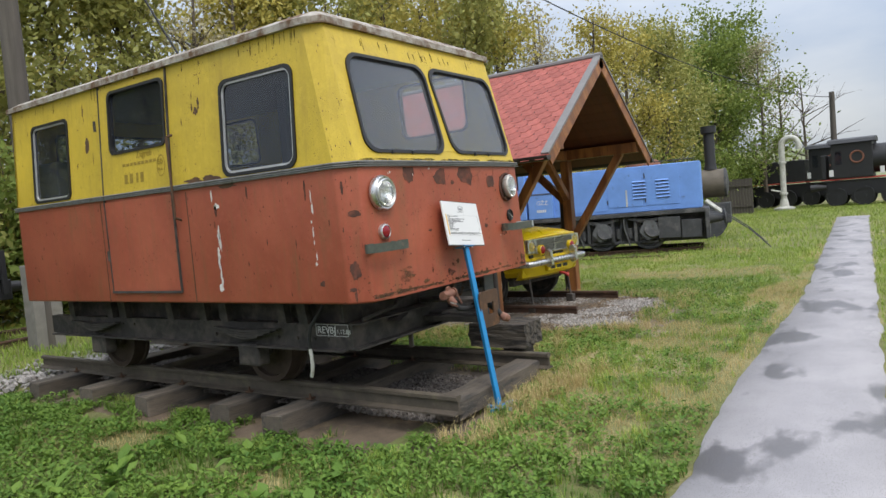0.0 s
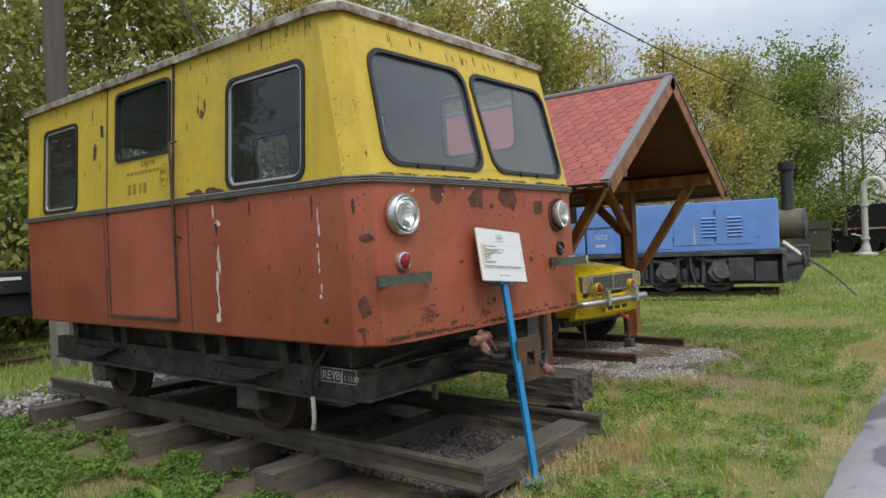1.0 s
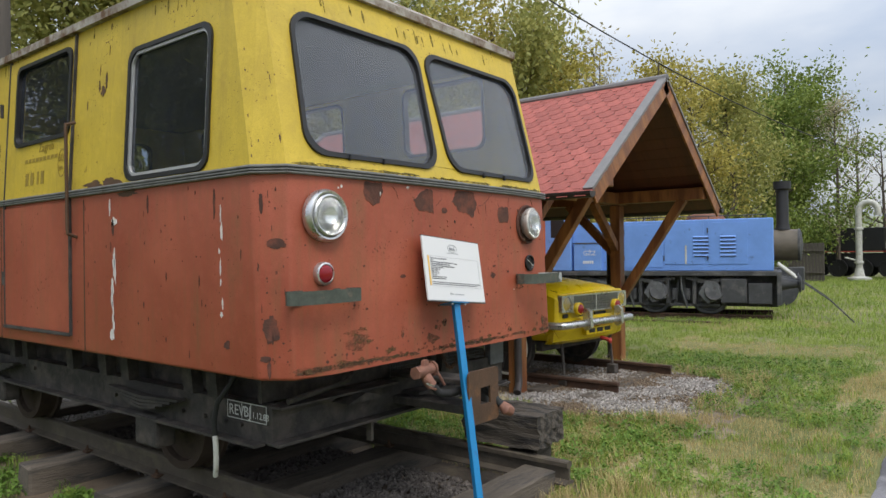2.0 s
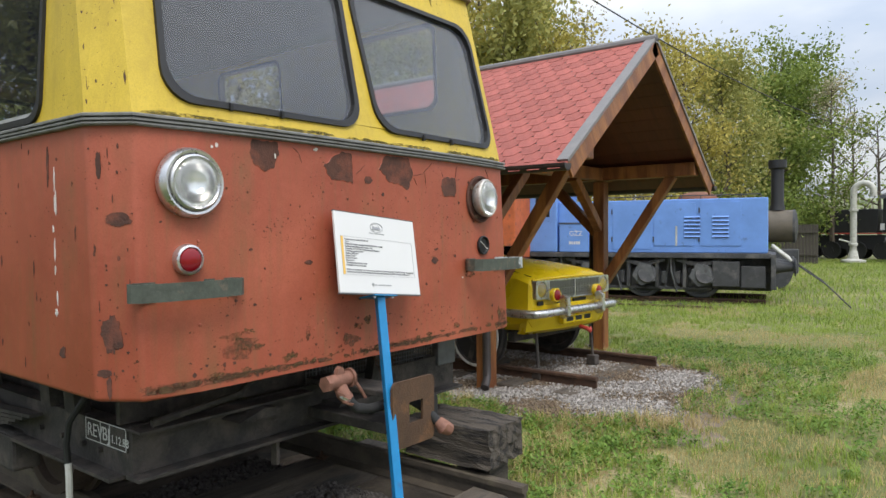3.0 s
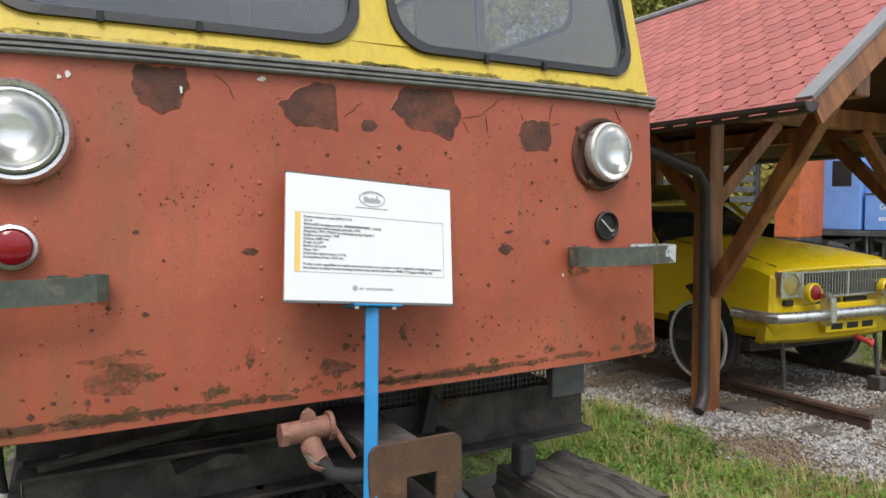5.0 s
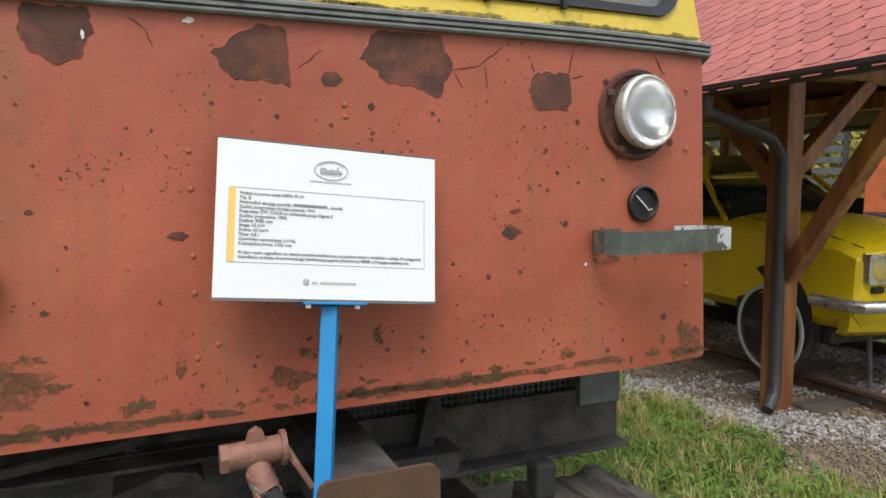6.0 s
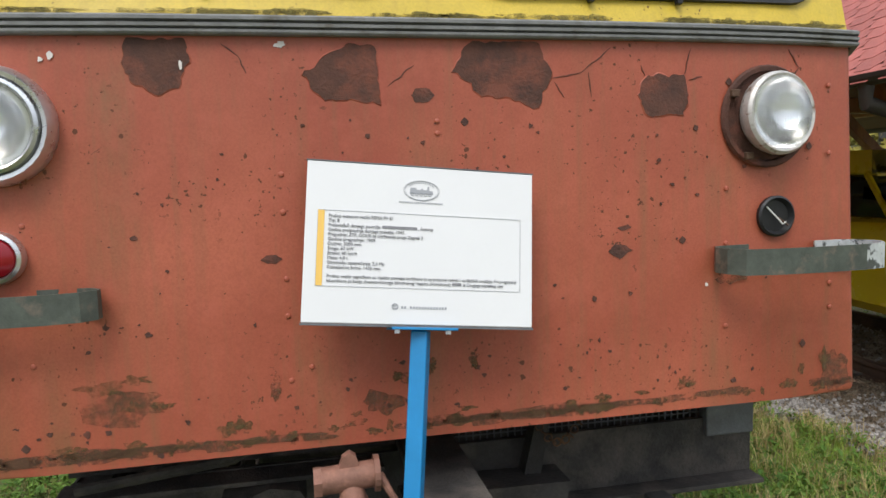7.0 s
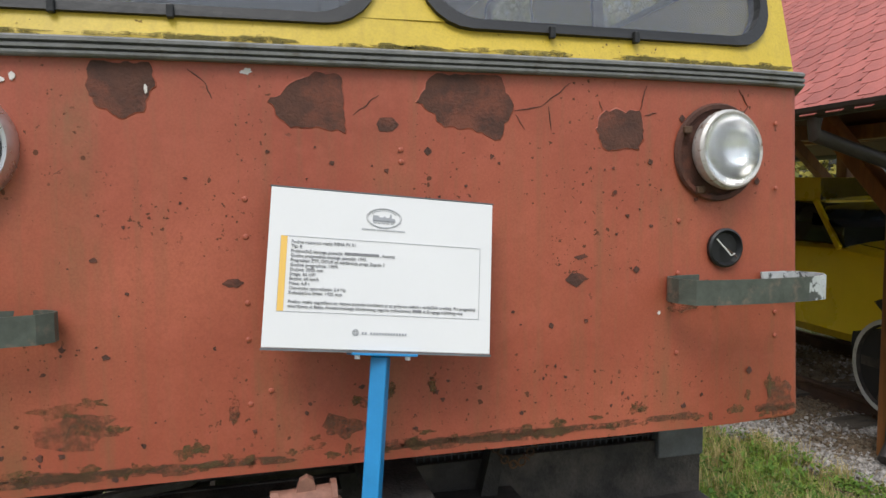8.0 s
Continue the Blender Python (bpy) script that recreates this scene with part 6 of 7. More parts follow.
bm = loft(bmesh.new(), [[(x * w_, y_ + 0.1 * x * x / 0.6, z_) for x in (-0.79, -0.7, -0.5, -0.25, 0, 0.25, 0.5, 0.7, 0.79)] + [(x * w_ * 0.98, y_ + 0.1 + 0.1 * x * x / 0.6, z_) for x in (0.79, 0.7, 0.5, 0.25, 0, -0.25, -0.5, -0.7, -0.79)] for w_, y_, z_ in ((0.94, 0.04, 0.54), (0.99, -0.02, 0.58), (1.0, -0.04, 0.68), (1.0, -0.03, 0.86))])
part("front_valance", bm, M_CARYELLOW, car, "", True)
part("bonnet_lip", tube(bmesh.new(), [(-0.72, 0.04, 1.13), (-0.6, -0.015, 1.15), (0, -0.03, 1.16), (0.6, -0.015, 1.15), (0.72, 0.04, 1.13)], 0.018, 8), M_CARYELLOW, body, "", True)
part("front_apron", box(bmesh.new(), -0.3, 0.3, -0.08, 0.02, 0.63, 0.72, 0.01), M_CARYELLOW, car)
for x in (-0.24, -0.06, 0.12):
    part("apron_slot", box(bmesh.new(), x, x + 0.13, -0.084, -0.07, 0.655, 0.705, 0.004), M_SEAL, car)
for x in (-0.3, 0.02):
    part("vent", box(bmesh.new(), x, x + 0.26, -0.005, 0.022, 0.855, 0.895, 0.006), M_SEAL, body)
part("tow_hook", tube(bmesh.new(), [(0.15, 0.0, 0.56), (0.15, -0.1, 0.54), (0.18, -0.12, 0.51), (0.21, -0.1, 0.54)], 0.024, 8), M_LOCORED, car, "red tow hook", True)
part("under_beam", box(bmesh.new(), -0.7, 0.7, 0.3, 0.4, 0.44, 0.56, 0.01), M_FRAME, car)
part("axle", tube(bmesh.new(), [(-0.76, 0.78, 0.475), (0.76, 0.78, 0.475)], 0.04, 10), M_FRAME, car)

# ---- blue locomotive: x runs back along the near rail, y towards the footpath side ----
LOCO = pose(15.15, 1.46, 0.0, 0, 0, 102.7)
loco = thing("locomotive", "light blue diesel shunting locomotive on a dark frame", "locomotive", LOCO)
hood = part("hood", box(bmesh.new(), -0.04, 4.62, -1.62, 0.08, 1.14, 2.36, 0.02), M_LOCOBLUE, loco, "light blue sheet steel bonnet")
cabm = part("cab", box(bmesh.new(), 4.62, 5.4, -1.75, 0.24, 1.14, 2.85, 0.03), M_LOCOBLUE, loco, "light blue cab")
part("cab_window", box(bmesh.new(), 4.8, 5.15, 0.238, 0.246, 2.0, 2.5, 0.003), M_SEAL, cabm)
part("cab_roof", box(bmesh.new(), 4.4, 5.45, -1.85, 0.3, 2.86, 2.93, 0.02), M_LOCODARK, cabm)
box_ = part("tool_box", box(bmesh.new(), 3.86, 4.56, 0.06, 0.22, 1.15, 1.84, 0.012), M_LOCOBLUE, loco, "blue side box with white letters")
part("box_rim", box(bmesh.new(), 3.83, 4.58, 0.08, 0.235, 1.83, 1.855), M_LOCODARK, box_)
ml = Matrix(((-1, 0, 0), (0, 0, 1), (0, 1, 0))).to_4x4()
ml.translation = (4.32, 0.222, 1.54)
words("lettering", "GŽZ", 0.16, ml, M_SIGN, box_, "white painted letters")
bm = bmesh.new()
for k in range(5):
    box(bm, 4.06 + k * 0.055, 4.1 + k * 0.055, 0.219, 0.223, 1.33, 1.4)
part("lettering_bar", bm, M_SIGN, box_)
for x0, x1 in ((0.5, 1.35), (1.45, 2.35), (2.4, 3.3)):
    d = part("hood_door", box(bmesh.new(), x0, x1, 0.078, 0.092, 1.3 if x0 < 2 else 1.22, 2.28, 0.004), M_LOCOBLUE, hood)
    for z in (1.45, 2.1):
        part("hinge", tube(bmesh.new(), [(x1 + 0.02, 0.09, z - 0.06), (x1 + 0.02, 0.09, z + 0.06)], 0.014, 6), M_LOCODARK, d)
for x0 in (1.52, 0.92):
    for k in range(6):
        part("louvre", prism(bmesh.new(), [(0.088, 1.5 + k * 0.088), (0.12, 1.5 + k * 0.088), (0.092, 1.535 + k * 0.088)], x0 - 0.17, x0 + 0.17, "x"), M_LOCOBLUE, hood)
        part("louvre_slit", box(bmesh.new(), x0 - 0.165, x0 + 0.165, 0.089, 0.1, 1.478 + k * 0.088, 1.499 + k * 0.088), M_LOCODARK, hood)
part("rust_strip", box(bmesh.new(), 1.62 + 0.22, 1.66 + 0.22, 0.09, 0.1, 1.3, 1.75), M_PALE, hood)
for k in range(9):
    part("radiator_slat", box(bmesh.new(), 0.0, 0.019, -1.5, -0.02, 1.3 + k * 0.11, 1.36 + k * 0.11), M_LOCODARK, hood)
part("deck", box(bmesh.new(), -0.1, 5.5, -1.85, 0.28, 1.03, 1.135, 0.008), M_LOCODARK, loco)
part("handrail", tube(bmesh.new(), [(0.1, 0.02, 2.36), (0.1, 0.02, 2.44), (3.6, 0.02, 2.44), (3.6, 0.02, 2.36)], 0.014, 6), M_LOCODARK, hood)
for k in range(8):
    part("rail_stanchion", tube(bmesh.new(), [(0.5 + k * 0.42, 0.02, 2.355), (0.5 + k * 0.42, 0.02, 2.44)], 0.012, 6), M_LOCODARK, hood)
part("frame", box(bmesh.new(), -0.12, 5.4, -1.5, -0.12, 0.3, 1.03, 0.01), M_LOCODARK, loco, "dark steel frame")
part("buffer_beam", box(bmesh.new(), -0.2, -0.1, -1.85, 0.28, 0.36, 1.12, 0.012), M_LOCODARK, loco)
part("battery_box", box(bmesh.new(), 0.52, 1.08, 0.0, 0.26, 0.4, 0.96, 0.02), M_LOCODARK, loco)
part("battery_box", box(bmesh.new(), 0.0, 0.5, 0.0, 0.22, 0.38, 0.86, 0.02), M_LOCODARK, loco)
for y in (-0.0, -1.55):
    bf = part("buffer", tube(bmesh.new(), [(-0.2, y, 0.84), (-0.3, y, 0.84), (-0.5, y, 0.84), (-0.56, y, 0.84)], [0.15, 0.12, 0.09, 0.07], 16), M_LOCODARK, loco, "", True)
    part("buffer_head", lathe(bmesh.new(), [(0.05, 0), (0.19, 0.02), (0.2, 0.04), (0.15, 0.06), (0, 0.07)], pose(-0.54, y, 0.84, 0, -90), 24), M_LOCODARK, bf, "", True)
    part("lamp_iron", tube(bmesh.new(), [(-0.12, y + 0.1, 1.3), (-0.5, y + 0.1, 0.98)], 0.035, 8), M_PALE, loco, "pale painted bar")
    part("prop", tube(bmesh.new(), [(-0.5, y + 0.1, 0.98), (-1.15, y + 0.2, 0.5), (-1.6, y + 0.25, 0.03)], 0.014, 6), M_LOCODARK, loco)
for k, x in enumerate((1.35, 2.6, 3.9, 5.1)):
    for y in (0.0, -1.5):
        part("wheel", lathe(bmesh.new(), [(0, 0.05), (0.1, 0.05), (0.12, 0.02), (0.34, 0.03), (0.36, 0.07), (0.42, 0.07), (0.42, -0.06), (0.45, -0.065), (0.45, -0.09), (0.34, -0.08), (0, -0.05)], pose(x, y, 0.55, -90 if y == 0 else 90), 32), M_LOCODARK, loco, "", True)
    part("axle_box", box(bmesh.new(), x - 0.17, x + 0.17, 0.03, 0.24, 0.42, 0.78, 0.03), M_LOCODARK, loco)
    part("spring", prism(bmesh.new(), [(x - 0.5, 0.95), (x, 0.82), (x + 0.5, 0.95), (x + 0.5, 1.0), (x, 0.93), (x - 0.5, 1.0)], 0.12, 0.2, "y"), M_LOCODARK, loco)
    dk = part("brake_drum", lathe(bmesh.new(), [(0, 0.03), (0.2, 0.03), (0.22, 0), (0, 0)], pose(x - 0.12, 0.25, 0.66, -75, 8, 12), 24), M_LOCODARK, loco, "", True)
    for s in (-0.32, 0.32):
        part("horn_guide", box(bmesh.new(), x + s - 0.04, x + s + 0.04, 0.0, 0.18, 0.36, 1.02, 0.008), M_LOCODARK, loco)
for k, x in enumerate((1.35, 2.6, 3.9, 5.1)):
    for s_ in (-1, 1):
        part("brake_hanger", beam(bmesh.new(), (x + s_ * 0.5, 0.1, 0.34), (x + s_ * 0.58, 0.1, 1.02), 0.05, 0.04), M_LOCODARK, loco)
        part("brake_shoe", box(bmesh.new(), x + s_ * 0.47 - 0.05, x + s_ * 0.47 + 0.05, 0.02, 0.14, 0.44, 0.72, 0.015), M_LOCODARK, loco)
    part("sand_pipe", tube(bmesh.new(), [(x + 0.62, 0.2, 1.03), (x + 0.6, 0.22, 0.7), (x + 0.5, 0.1, 0.25)], 0.022, 6), M_GREYSTEEL, loco)
    part("counterweight", prism(bmesh.new(), [(x - 0.3, 0.5), (x + 0.02, 0.38), (x + 0.22, 0.62), (x + 0.05, 0.92), (x - 0.2, 0.86)], 0.245, 0.28, "y"), M_GREYSTEEL, loco)
part("tie_bar", box(bmesh.new(), 1.1, 5.4, 0.05, 0.12, 0.3, 0.36, 0.005), M_LOCODARK, loco)
for y in (0.0, -1.5):
    rail(7.2, M_RUSTRAIL, LOCO @ pose(0.0, y, -0.03, 0, 0, -90), "rusty rail under the blue locomotive")
rail(6.5, M_RUSTRAIL, LOCO @ pose(1.0, 1.05, -0.11, 0, 0, -90), "spare rail lying in the grass")
for k in range(6):
    ob = part("sleeper", sleeper_mesh(2.5, 0.24, 0.14, 30 + k), M_SLEEPER)
    ob.matrix_world = LOCO @ pose(0.2 + k * 0.75, -0.75, -0.13, 0, 0, 90)
    tagged(ob, "old wooden sleeper under the blue locomotive", "sleeper", "sleepers under the locomotive")

# ---- old steam boiler behind the locomotive ----
BO = pose(20.3, 2.2, 0, 0, 0, 100)
boiler = thing("steam_engine", "old steam engine with a black chimney and dull olive boiler", "steam engine", BO)
part("boiler", tube(bmesh.new(), [(-0.25, 0, 1.75), (3.2, 0, 1.75)], 0.46, 28), M_OLIVE, boiler, "", True)
part("smokebox_door", lathe(bmesh.new(), [(0.47, 0), (0.47, 0.06), (0.36, 0.1), (0, 0.14)], pose(-0.25, 0, 1.75, 0, -90), 28), M_LOCODARK, boiler, "", True)
part("chimney", lathe(bmesh.new(), [(0.21, 0), (0.17, 0.2), (0.17, 1.15), (0.24, 1.2), (0.24, 1.42), (0.2, 1.42), (0.15, 1.0)], pose(0.15, 0, 2.2), 24), M_BLACK, boiler, "black chimney", True)
part("dome", lathe(bmesh.new(), [(0.62, 0), (0.62, 0.32), (0.5, 0.5), (0.25, 0.58), (0, 0.6)], pose(2.3, 0, 2.2), 28), M_RUSTTANK, boiler, "rusty red dome", True)
part("firebox", box(bmesh.new(), 2.2, 3.6, -0.6, 0.6, 0.6, 2.4, 0.05), M_RUSTTANK, boiler)
part("chassis", box(bmesh.new(), -0.4, 3.6, -0.5, 0.5, 0.45, 1.1, 0.02), M_LOCODARK, boiler)
for x in (0.2, 2.9):
    for y in (-0.75, 0.75):
        part("wheel", lathe(bmesh.new(), [(0, 0.05), (0.1, 0.05), (0.12, 0.01), (0.4, 0.01), (0.4, 0.06), (0.46, 0.06), (0.46, -0.06), (0.4, -0.06), (0, -0.03)], pose(x, y, 0.46, 90), 28), M_LOCODARK, boiler, "", True)

# ---- orange wagon behind the car shelter ----
OW = pose(12.9, 6.6, 0, 0, 0, 102)
wagon = thing("crane_wagon", "weathered orange and dark rail wagon behind the shelter", "wagon", OW)
part("floor_frame", box(bmesh.new(), -0.2, 6, -1.2, 0.3, 0.7, 1.0, 0.02), M_LOCODARK, wagon)
part("orange_panel", box(bmesh.new(), -0.2, 0.3, -0.9, 0.25, 1.0, 2.9, 0.03), M_ORANGE, wagon, "rust-stained orange panel")
for k in range(7):
    part("slat", box(bmesh.new(), 0.7, 3.4, 0.2, 0.25, 1.3 + k * 0.2, 1.42 + k * 0.2, 0.005), M_GREYSTEEL, wagon)
for x in (0.7, 1.6, 2.5, 3.4):
    part("upright", box(bmesh.new(), x - 0.05, x + 0.05, 0.1, 0.2, 1.0, 2.8, 0.005), M_LOCODARK, wagon)
part("cabinet", box(bmesh.new(), 3.6, 5.4, -0.9, 0.2, 1.0, 2.2, 0.03), M_LOCODARK, wagon)
for x in (0.6, 4.6):
    for y in (0.0, -1.5):
        part("wheel", lathe(bmesh.new(), [(0, 0.05), (0.1, 0.05), (0.12, 0.01), (0.36, 0.01), (0.36, 0.06), (0.42, 0.06), (0.42, -0.06), (0, -0.05)], pose(x, y, 0.42, 90), 28), M_LOCODARK, wagon, "", True)
part("axle_frame", box(bmesh.new(), 0.3, 4.9, -1.4, -0.1, 0.35, 0.72, 0.02), M_LOCODARK, wagon)

# ---- water crane, black steam locomotives, poles and fence far off ----
wc = thing("water_crane", "pale grey cast iron water crane with a bent spout", "water crane", pose(38.5, 2.82, 0))
part("base", lathe(bmesh.new(), [(0.55, 0), (0.55, 0.12), (0.25, 0.2), (0.2, 0.5), (0.17, 0.6)], None, 20), M_PALE, wc, "", True)
pts = [(0, 0, 0.4), (0, 0, 3.5)] + [(0, -0.42 + 0.42 * math.cos(t), 3.5 + 0.42 * math.sin(t)) for t in (math.pi * k / 8 for k in range(1, 9))] + [(0, -0.85, 3.25)]
part("column", tube(bmesh.new(), pts, 0.15, 14), M_PALE, wc, "", True)
for z in (0.9, 2.6):
    part("collar", lathe(bmesh.new(), [(0.15, -0.06), (0.21, -0.05), (0.21, 0.05), (0.15, 0.06)], pose(0, 0, z), 18), M_PALE, wc, "", True)
part("lever", tube(bmesh.new(), [(0, 0.1, 1.0), (-0.2, 0.6, 1.15)], 0.04, 8), M_PALE, wc)


def steam_loco(at, length, label, cabx):
    e = thing("steam_locomotive", label, "locomotive", at, "black steam locomotives")
    part("running_board", box(bmesh.new(), 0, length, -1.3, 0.1, 1.39, 1.45, 0.01), M_LOCORED, e, "red edged running board")
    part("tender", box(bmesh.new(), 0, cabx - 0.25, -1.3, 0.1, 1.46, 2.75, 0.04), M_BLACK, e)
    c = part("cab", box(bmesh.new(), cabx, cabx + 1.9, -1.35, 0.15, 1.46, 3.3, 0.04), M_BLACK, e)
    part("cab_roof", prism(bmesh.new(), [(-1.5, 3.3), (0.3, 3.3), (0.1, 3.48), (-0.6, 3.58), (-1.3, 3.48)], cabx - 0.15, cabx + 2.05, "x"), M_BLACK, c)
    lathe_m = pose(cabx + 1.2, -1.36, 2.55, 90)
    part("round_window", lathe(bmesh.new(), [(0.3, 0), (0.34, 0.02), (0.3, 0.04), (0.25, 0.02)], lathe_m, 24, True), M_RUSTTANK, c, "round window rim", True)
    part("window", box(bmesh.new(), cabx + 0.2, cabx + 0.5, -1.356, -1.348, 2.2, 2.9, 0.002), M_SIDEGLASS, c)
    part("boiler", tube(bmesh.new(), [(cabx + 1.9, -0.6, 2.4), (length, -0.6, 2.4)], 0.75, 28), M_BLACK, e, "", True)
    for x in (cabx + 3.0, cabx + 4.3):
        part("dome", lathe(bmesh.new(), [(0.36, 0), (0.36, 0.35), (0.25, 0.5), (0, 0.55)], pose(x, -0.6, 3.05), 20), M_BLACK, e, "", True)
    part("frame", box(bmesh.new(), 0.2, length - 0.2, -1.2, -0.1, 0.55, 1.34, 0.02), M_BLACK, e)
    for k in range(int(length / 1.25)):
        for y in (0.0, -1.5):
            part("wheel", lathe(bmesh.new(), [(0, 0.04), (0.12, 0.04), (0.12, 0.0), (0.42, 0.0), (0.42, 0.05), (0.5, 0.05), (0.5, -0.06), (0, -0.05)], pose(0.7 + k * 1.25, y, 0.5, -90 if y == 0 else 90), 24), M_BLACK, e, "", True)
    for x in (cabx - 0.1, cabx + 2.2):
        part("notice", box(bmesh.new(), x, x + 0.2, -1.39, -1.37, 1.6, 1.95, 0.002), M_SIGN, e, "small white notice")
    for y in (-0.08, -1.42):
        part("buffer", tube(bmesh.new(), [(-0.5, y, 1.05), (0.25, y, 1.05)], [0.2, 0.1], 12), M_BLACK, e)
    return e


steam_loco(pose(40.0, 0.95, 0, 0, 0, -92), 9.5, "black steam locomotive with a red frame and white notices", 0.5)
steam_loco(pose(44.5, 6.2, 0, 0, 0, -97), 8.0, "soot-black steam locomotive standing in the trees' shade", 4.4)
for x, y, h, r in ((1.72, 8.3, 11.0, 0.15), (44, 0.75, 6.6, 0.17), (50, -1.9, 6.4, 0.1)):
    e = thing("utility_pole", "weathered grey wooden utility pole", "pole", pose(x, y, 0), "utility poles")
    part("shaft", tube(bmesh.new(), [(0, 0, 0), (0, 0, h * 0.5), (0.02, 0, h)], [r * 1.15, r, r * 0.85], 14), M_POLE, e, "", True)
    if x < 10:
        part("footing", box(bmesh.new(), -0.22, 0.22, -0.16, 0.16, -0.05, 1.35, 0.015), M_CONCRETE, e, "concrete footing")
        part("insulator_arm", box(bmesh.new(), -0.5, 0.5, -0.05, 0.05, h - 0.6, h - 0.5, 0.01), M_POLE, e)
for k, (a, b, sag) in enumerate((((1.72, 8.3, 10.45), (44, 0.75, 6.3), 1.6), ((1.72, 8.3, 10.45), (-8, 1.5, 9.5), 0.4), ((1.72, 8.3, 10.45), (2.3, 4.4, 3.25), 0.3))):
    a, b = Vector(a), Vector(b)
    ob = part("cable", tube(bmesh.new(), [a.lerp(b, i / 24) - Vector((0, 0, sag * 4 * (i / 24) * (1 - i / 24))) for i in range(25)], 0.016 if k else 0.02, 5), M_CABLE)
    tagged(ob, "thin black overhead cable strung from the utility pole", "cable", "overhead cables")
bw = thing("goods_wagon", "black goods wagon with white markings standing behind the railcar", "wagon", pose(-4.45, 9.0, 0))
part("body", box(bmesh.new(), 0, 6.0, 0.0, 2.2, 1.15, 1.5, 0.02), M_BLACK, bw)
part("frame", box(bmesh.new(), -0.1, 6.1, 0.1, 2.1, 0.8, 1.14, 0.02), M_BLACK, bw)
for x in (0.02, 2.0, 4.0, 5.9):
    part("stanchion", box(bmesh.new(), x, x + 0.08, -0.06, -0.002, 0.9, 1.62, 0.01), M_BLACK, bw)
for z, x0, x1 in ((1.36, 5.1, 5.8), (1.24, 5.1, 5.5)):
    part("marking_bar", box(bmesh.new(), x0, x1, -0.004, 0.002, z, z + 0.05), M_SIGN, bw)
for x in (1.2, 4.8):
    for y in (0.3, 1.8):
        part("wheel", lathe(bmesh.new(), [(0, 0.05), (0.1, 0.05), (0.12, 0.01), (0.36, 0.01), (0.36, 0.06), (0.44, 0.06), (0.44, -0.06), (0, -0.05)], pose(x, y, 0.56, 90), 24), M_WHEEL, bw, "", True)
for y in (0.3, 1.8):
    part("buffer", tube(bmesh.new(), [(6.1, y, 1.0), (6.4, y, 1.0), (6.42, y, 1.0)], [0.1, 0.08, 0.19], 16), M_BLACK, bw)
for y in (9.3, 10.8):
    rail(15.0, M_RUSTRAIL, pose(3.0, y, -0.03, 0, 0, 90), "rusty rail of the track behind the railcar")
fence = thing("fence", "dark close-boarded wooden fence below the trees", "fence", pose(36.3, 4.0, 0, 0, 0, 88))
fm = None
for k in range(60):
    if fm is None:
        ob = part("plank", box(bmesh.new(), 0, 0.14, 0, 0.03, 0, 1.9), M_POLE, fence)
        fm = ob.data
    else:
        ob = new("plank", fm)
        ob.parent = fence
    ob.matrix_local = pose(k * 0.15, 0, 0)
for z in (0.4, 1.5):
    part("fence_rail", box(bmesh.new(), 0, 9, 0.032, 0.09, z, z + 0.09), M_POLE, fence)


def far_hills():
    verts, faces = [], []
    n = 70
    for i in range(n + 1):
        t = radians(-60 + 180 * i / n)
        h = 3.5 + 2.2 * noise.noise((i * 0.13, 0, 0)) + 1.0 * noise.noise((i * 0.6, 2, 0))
        for r, z in ((92, -1), (98, h * 0.8), (110, h * 1.3), (125, h * 1.5)):
            verts.append((r * math.cos(t), r * math.sin(t), z))
    for i in range(n):
        for k in range(3):
            p = i * 4 + k
            faces.append((p, p + 4, p + 5, p + 1))
    ob = raw("backdrop", verts, faces, surface("far_hillside", (0.2, 0.22, 0.12), 0.95, var=0.35, scale=0.3, grain=2.0, tint=(0.07, 0.09, 0.03), tint_scale=0.15, bump=0.0), smooth=True)
    tagged(ob, "low far hillside with fields and bushes", "hillside", kind="structure")


far_hills()

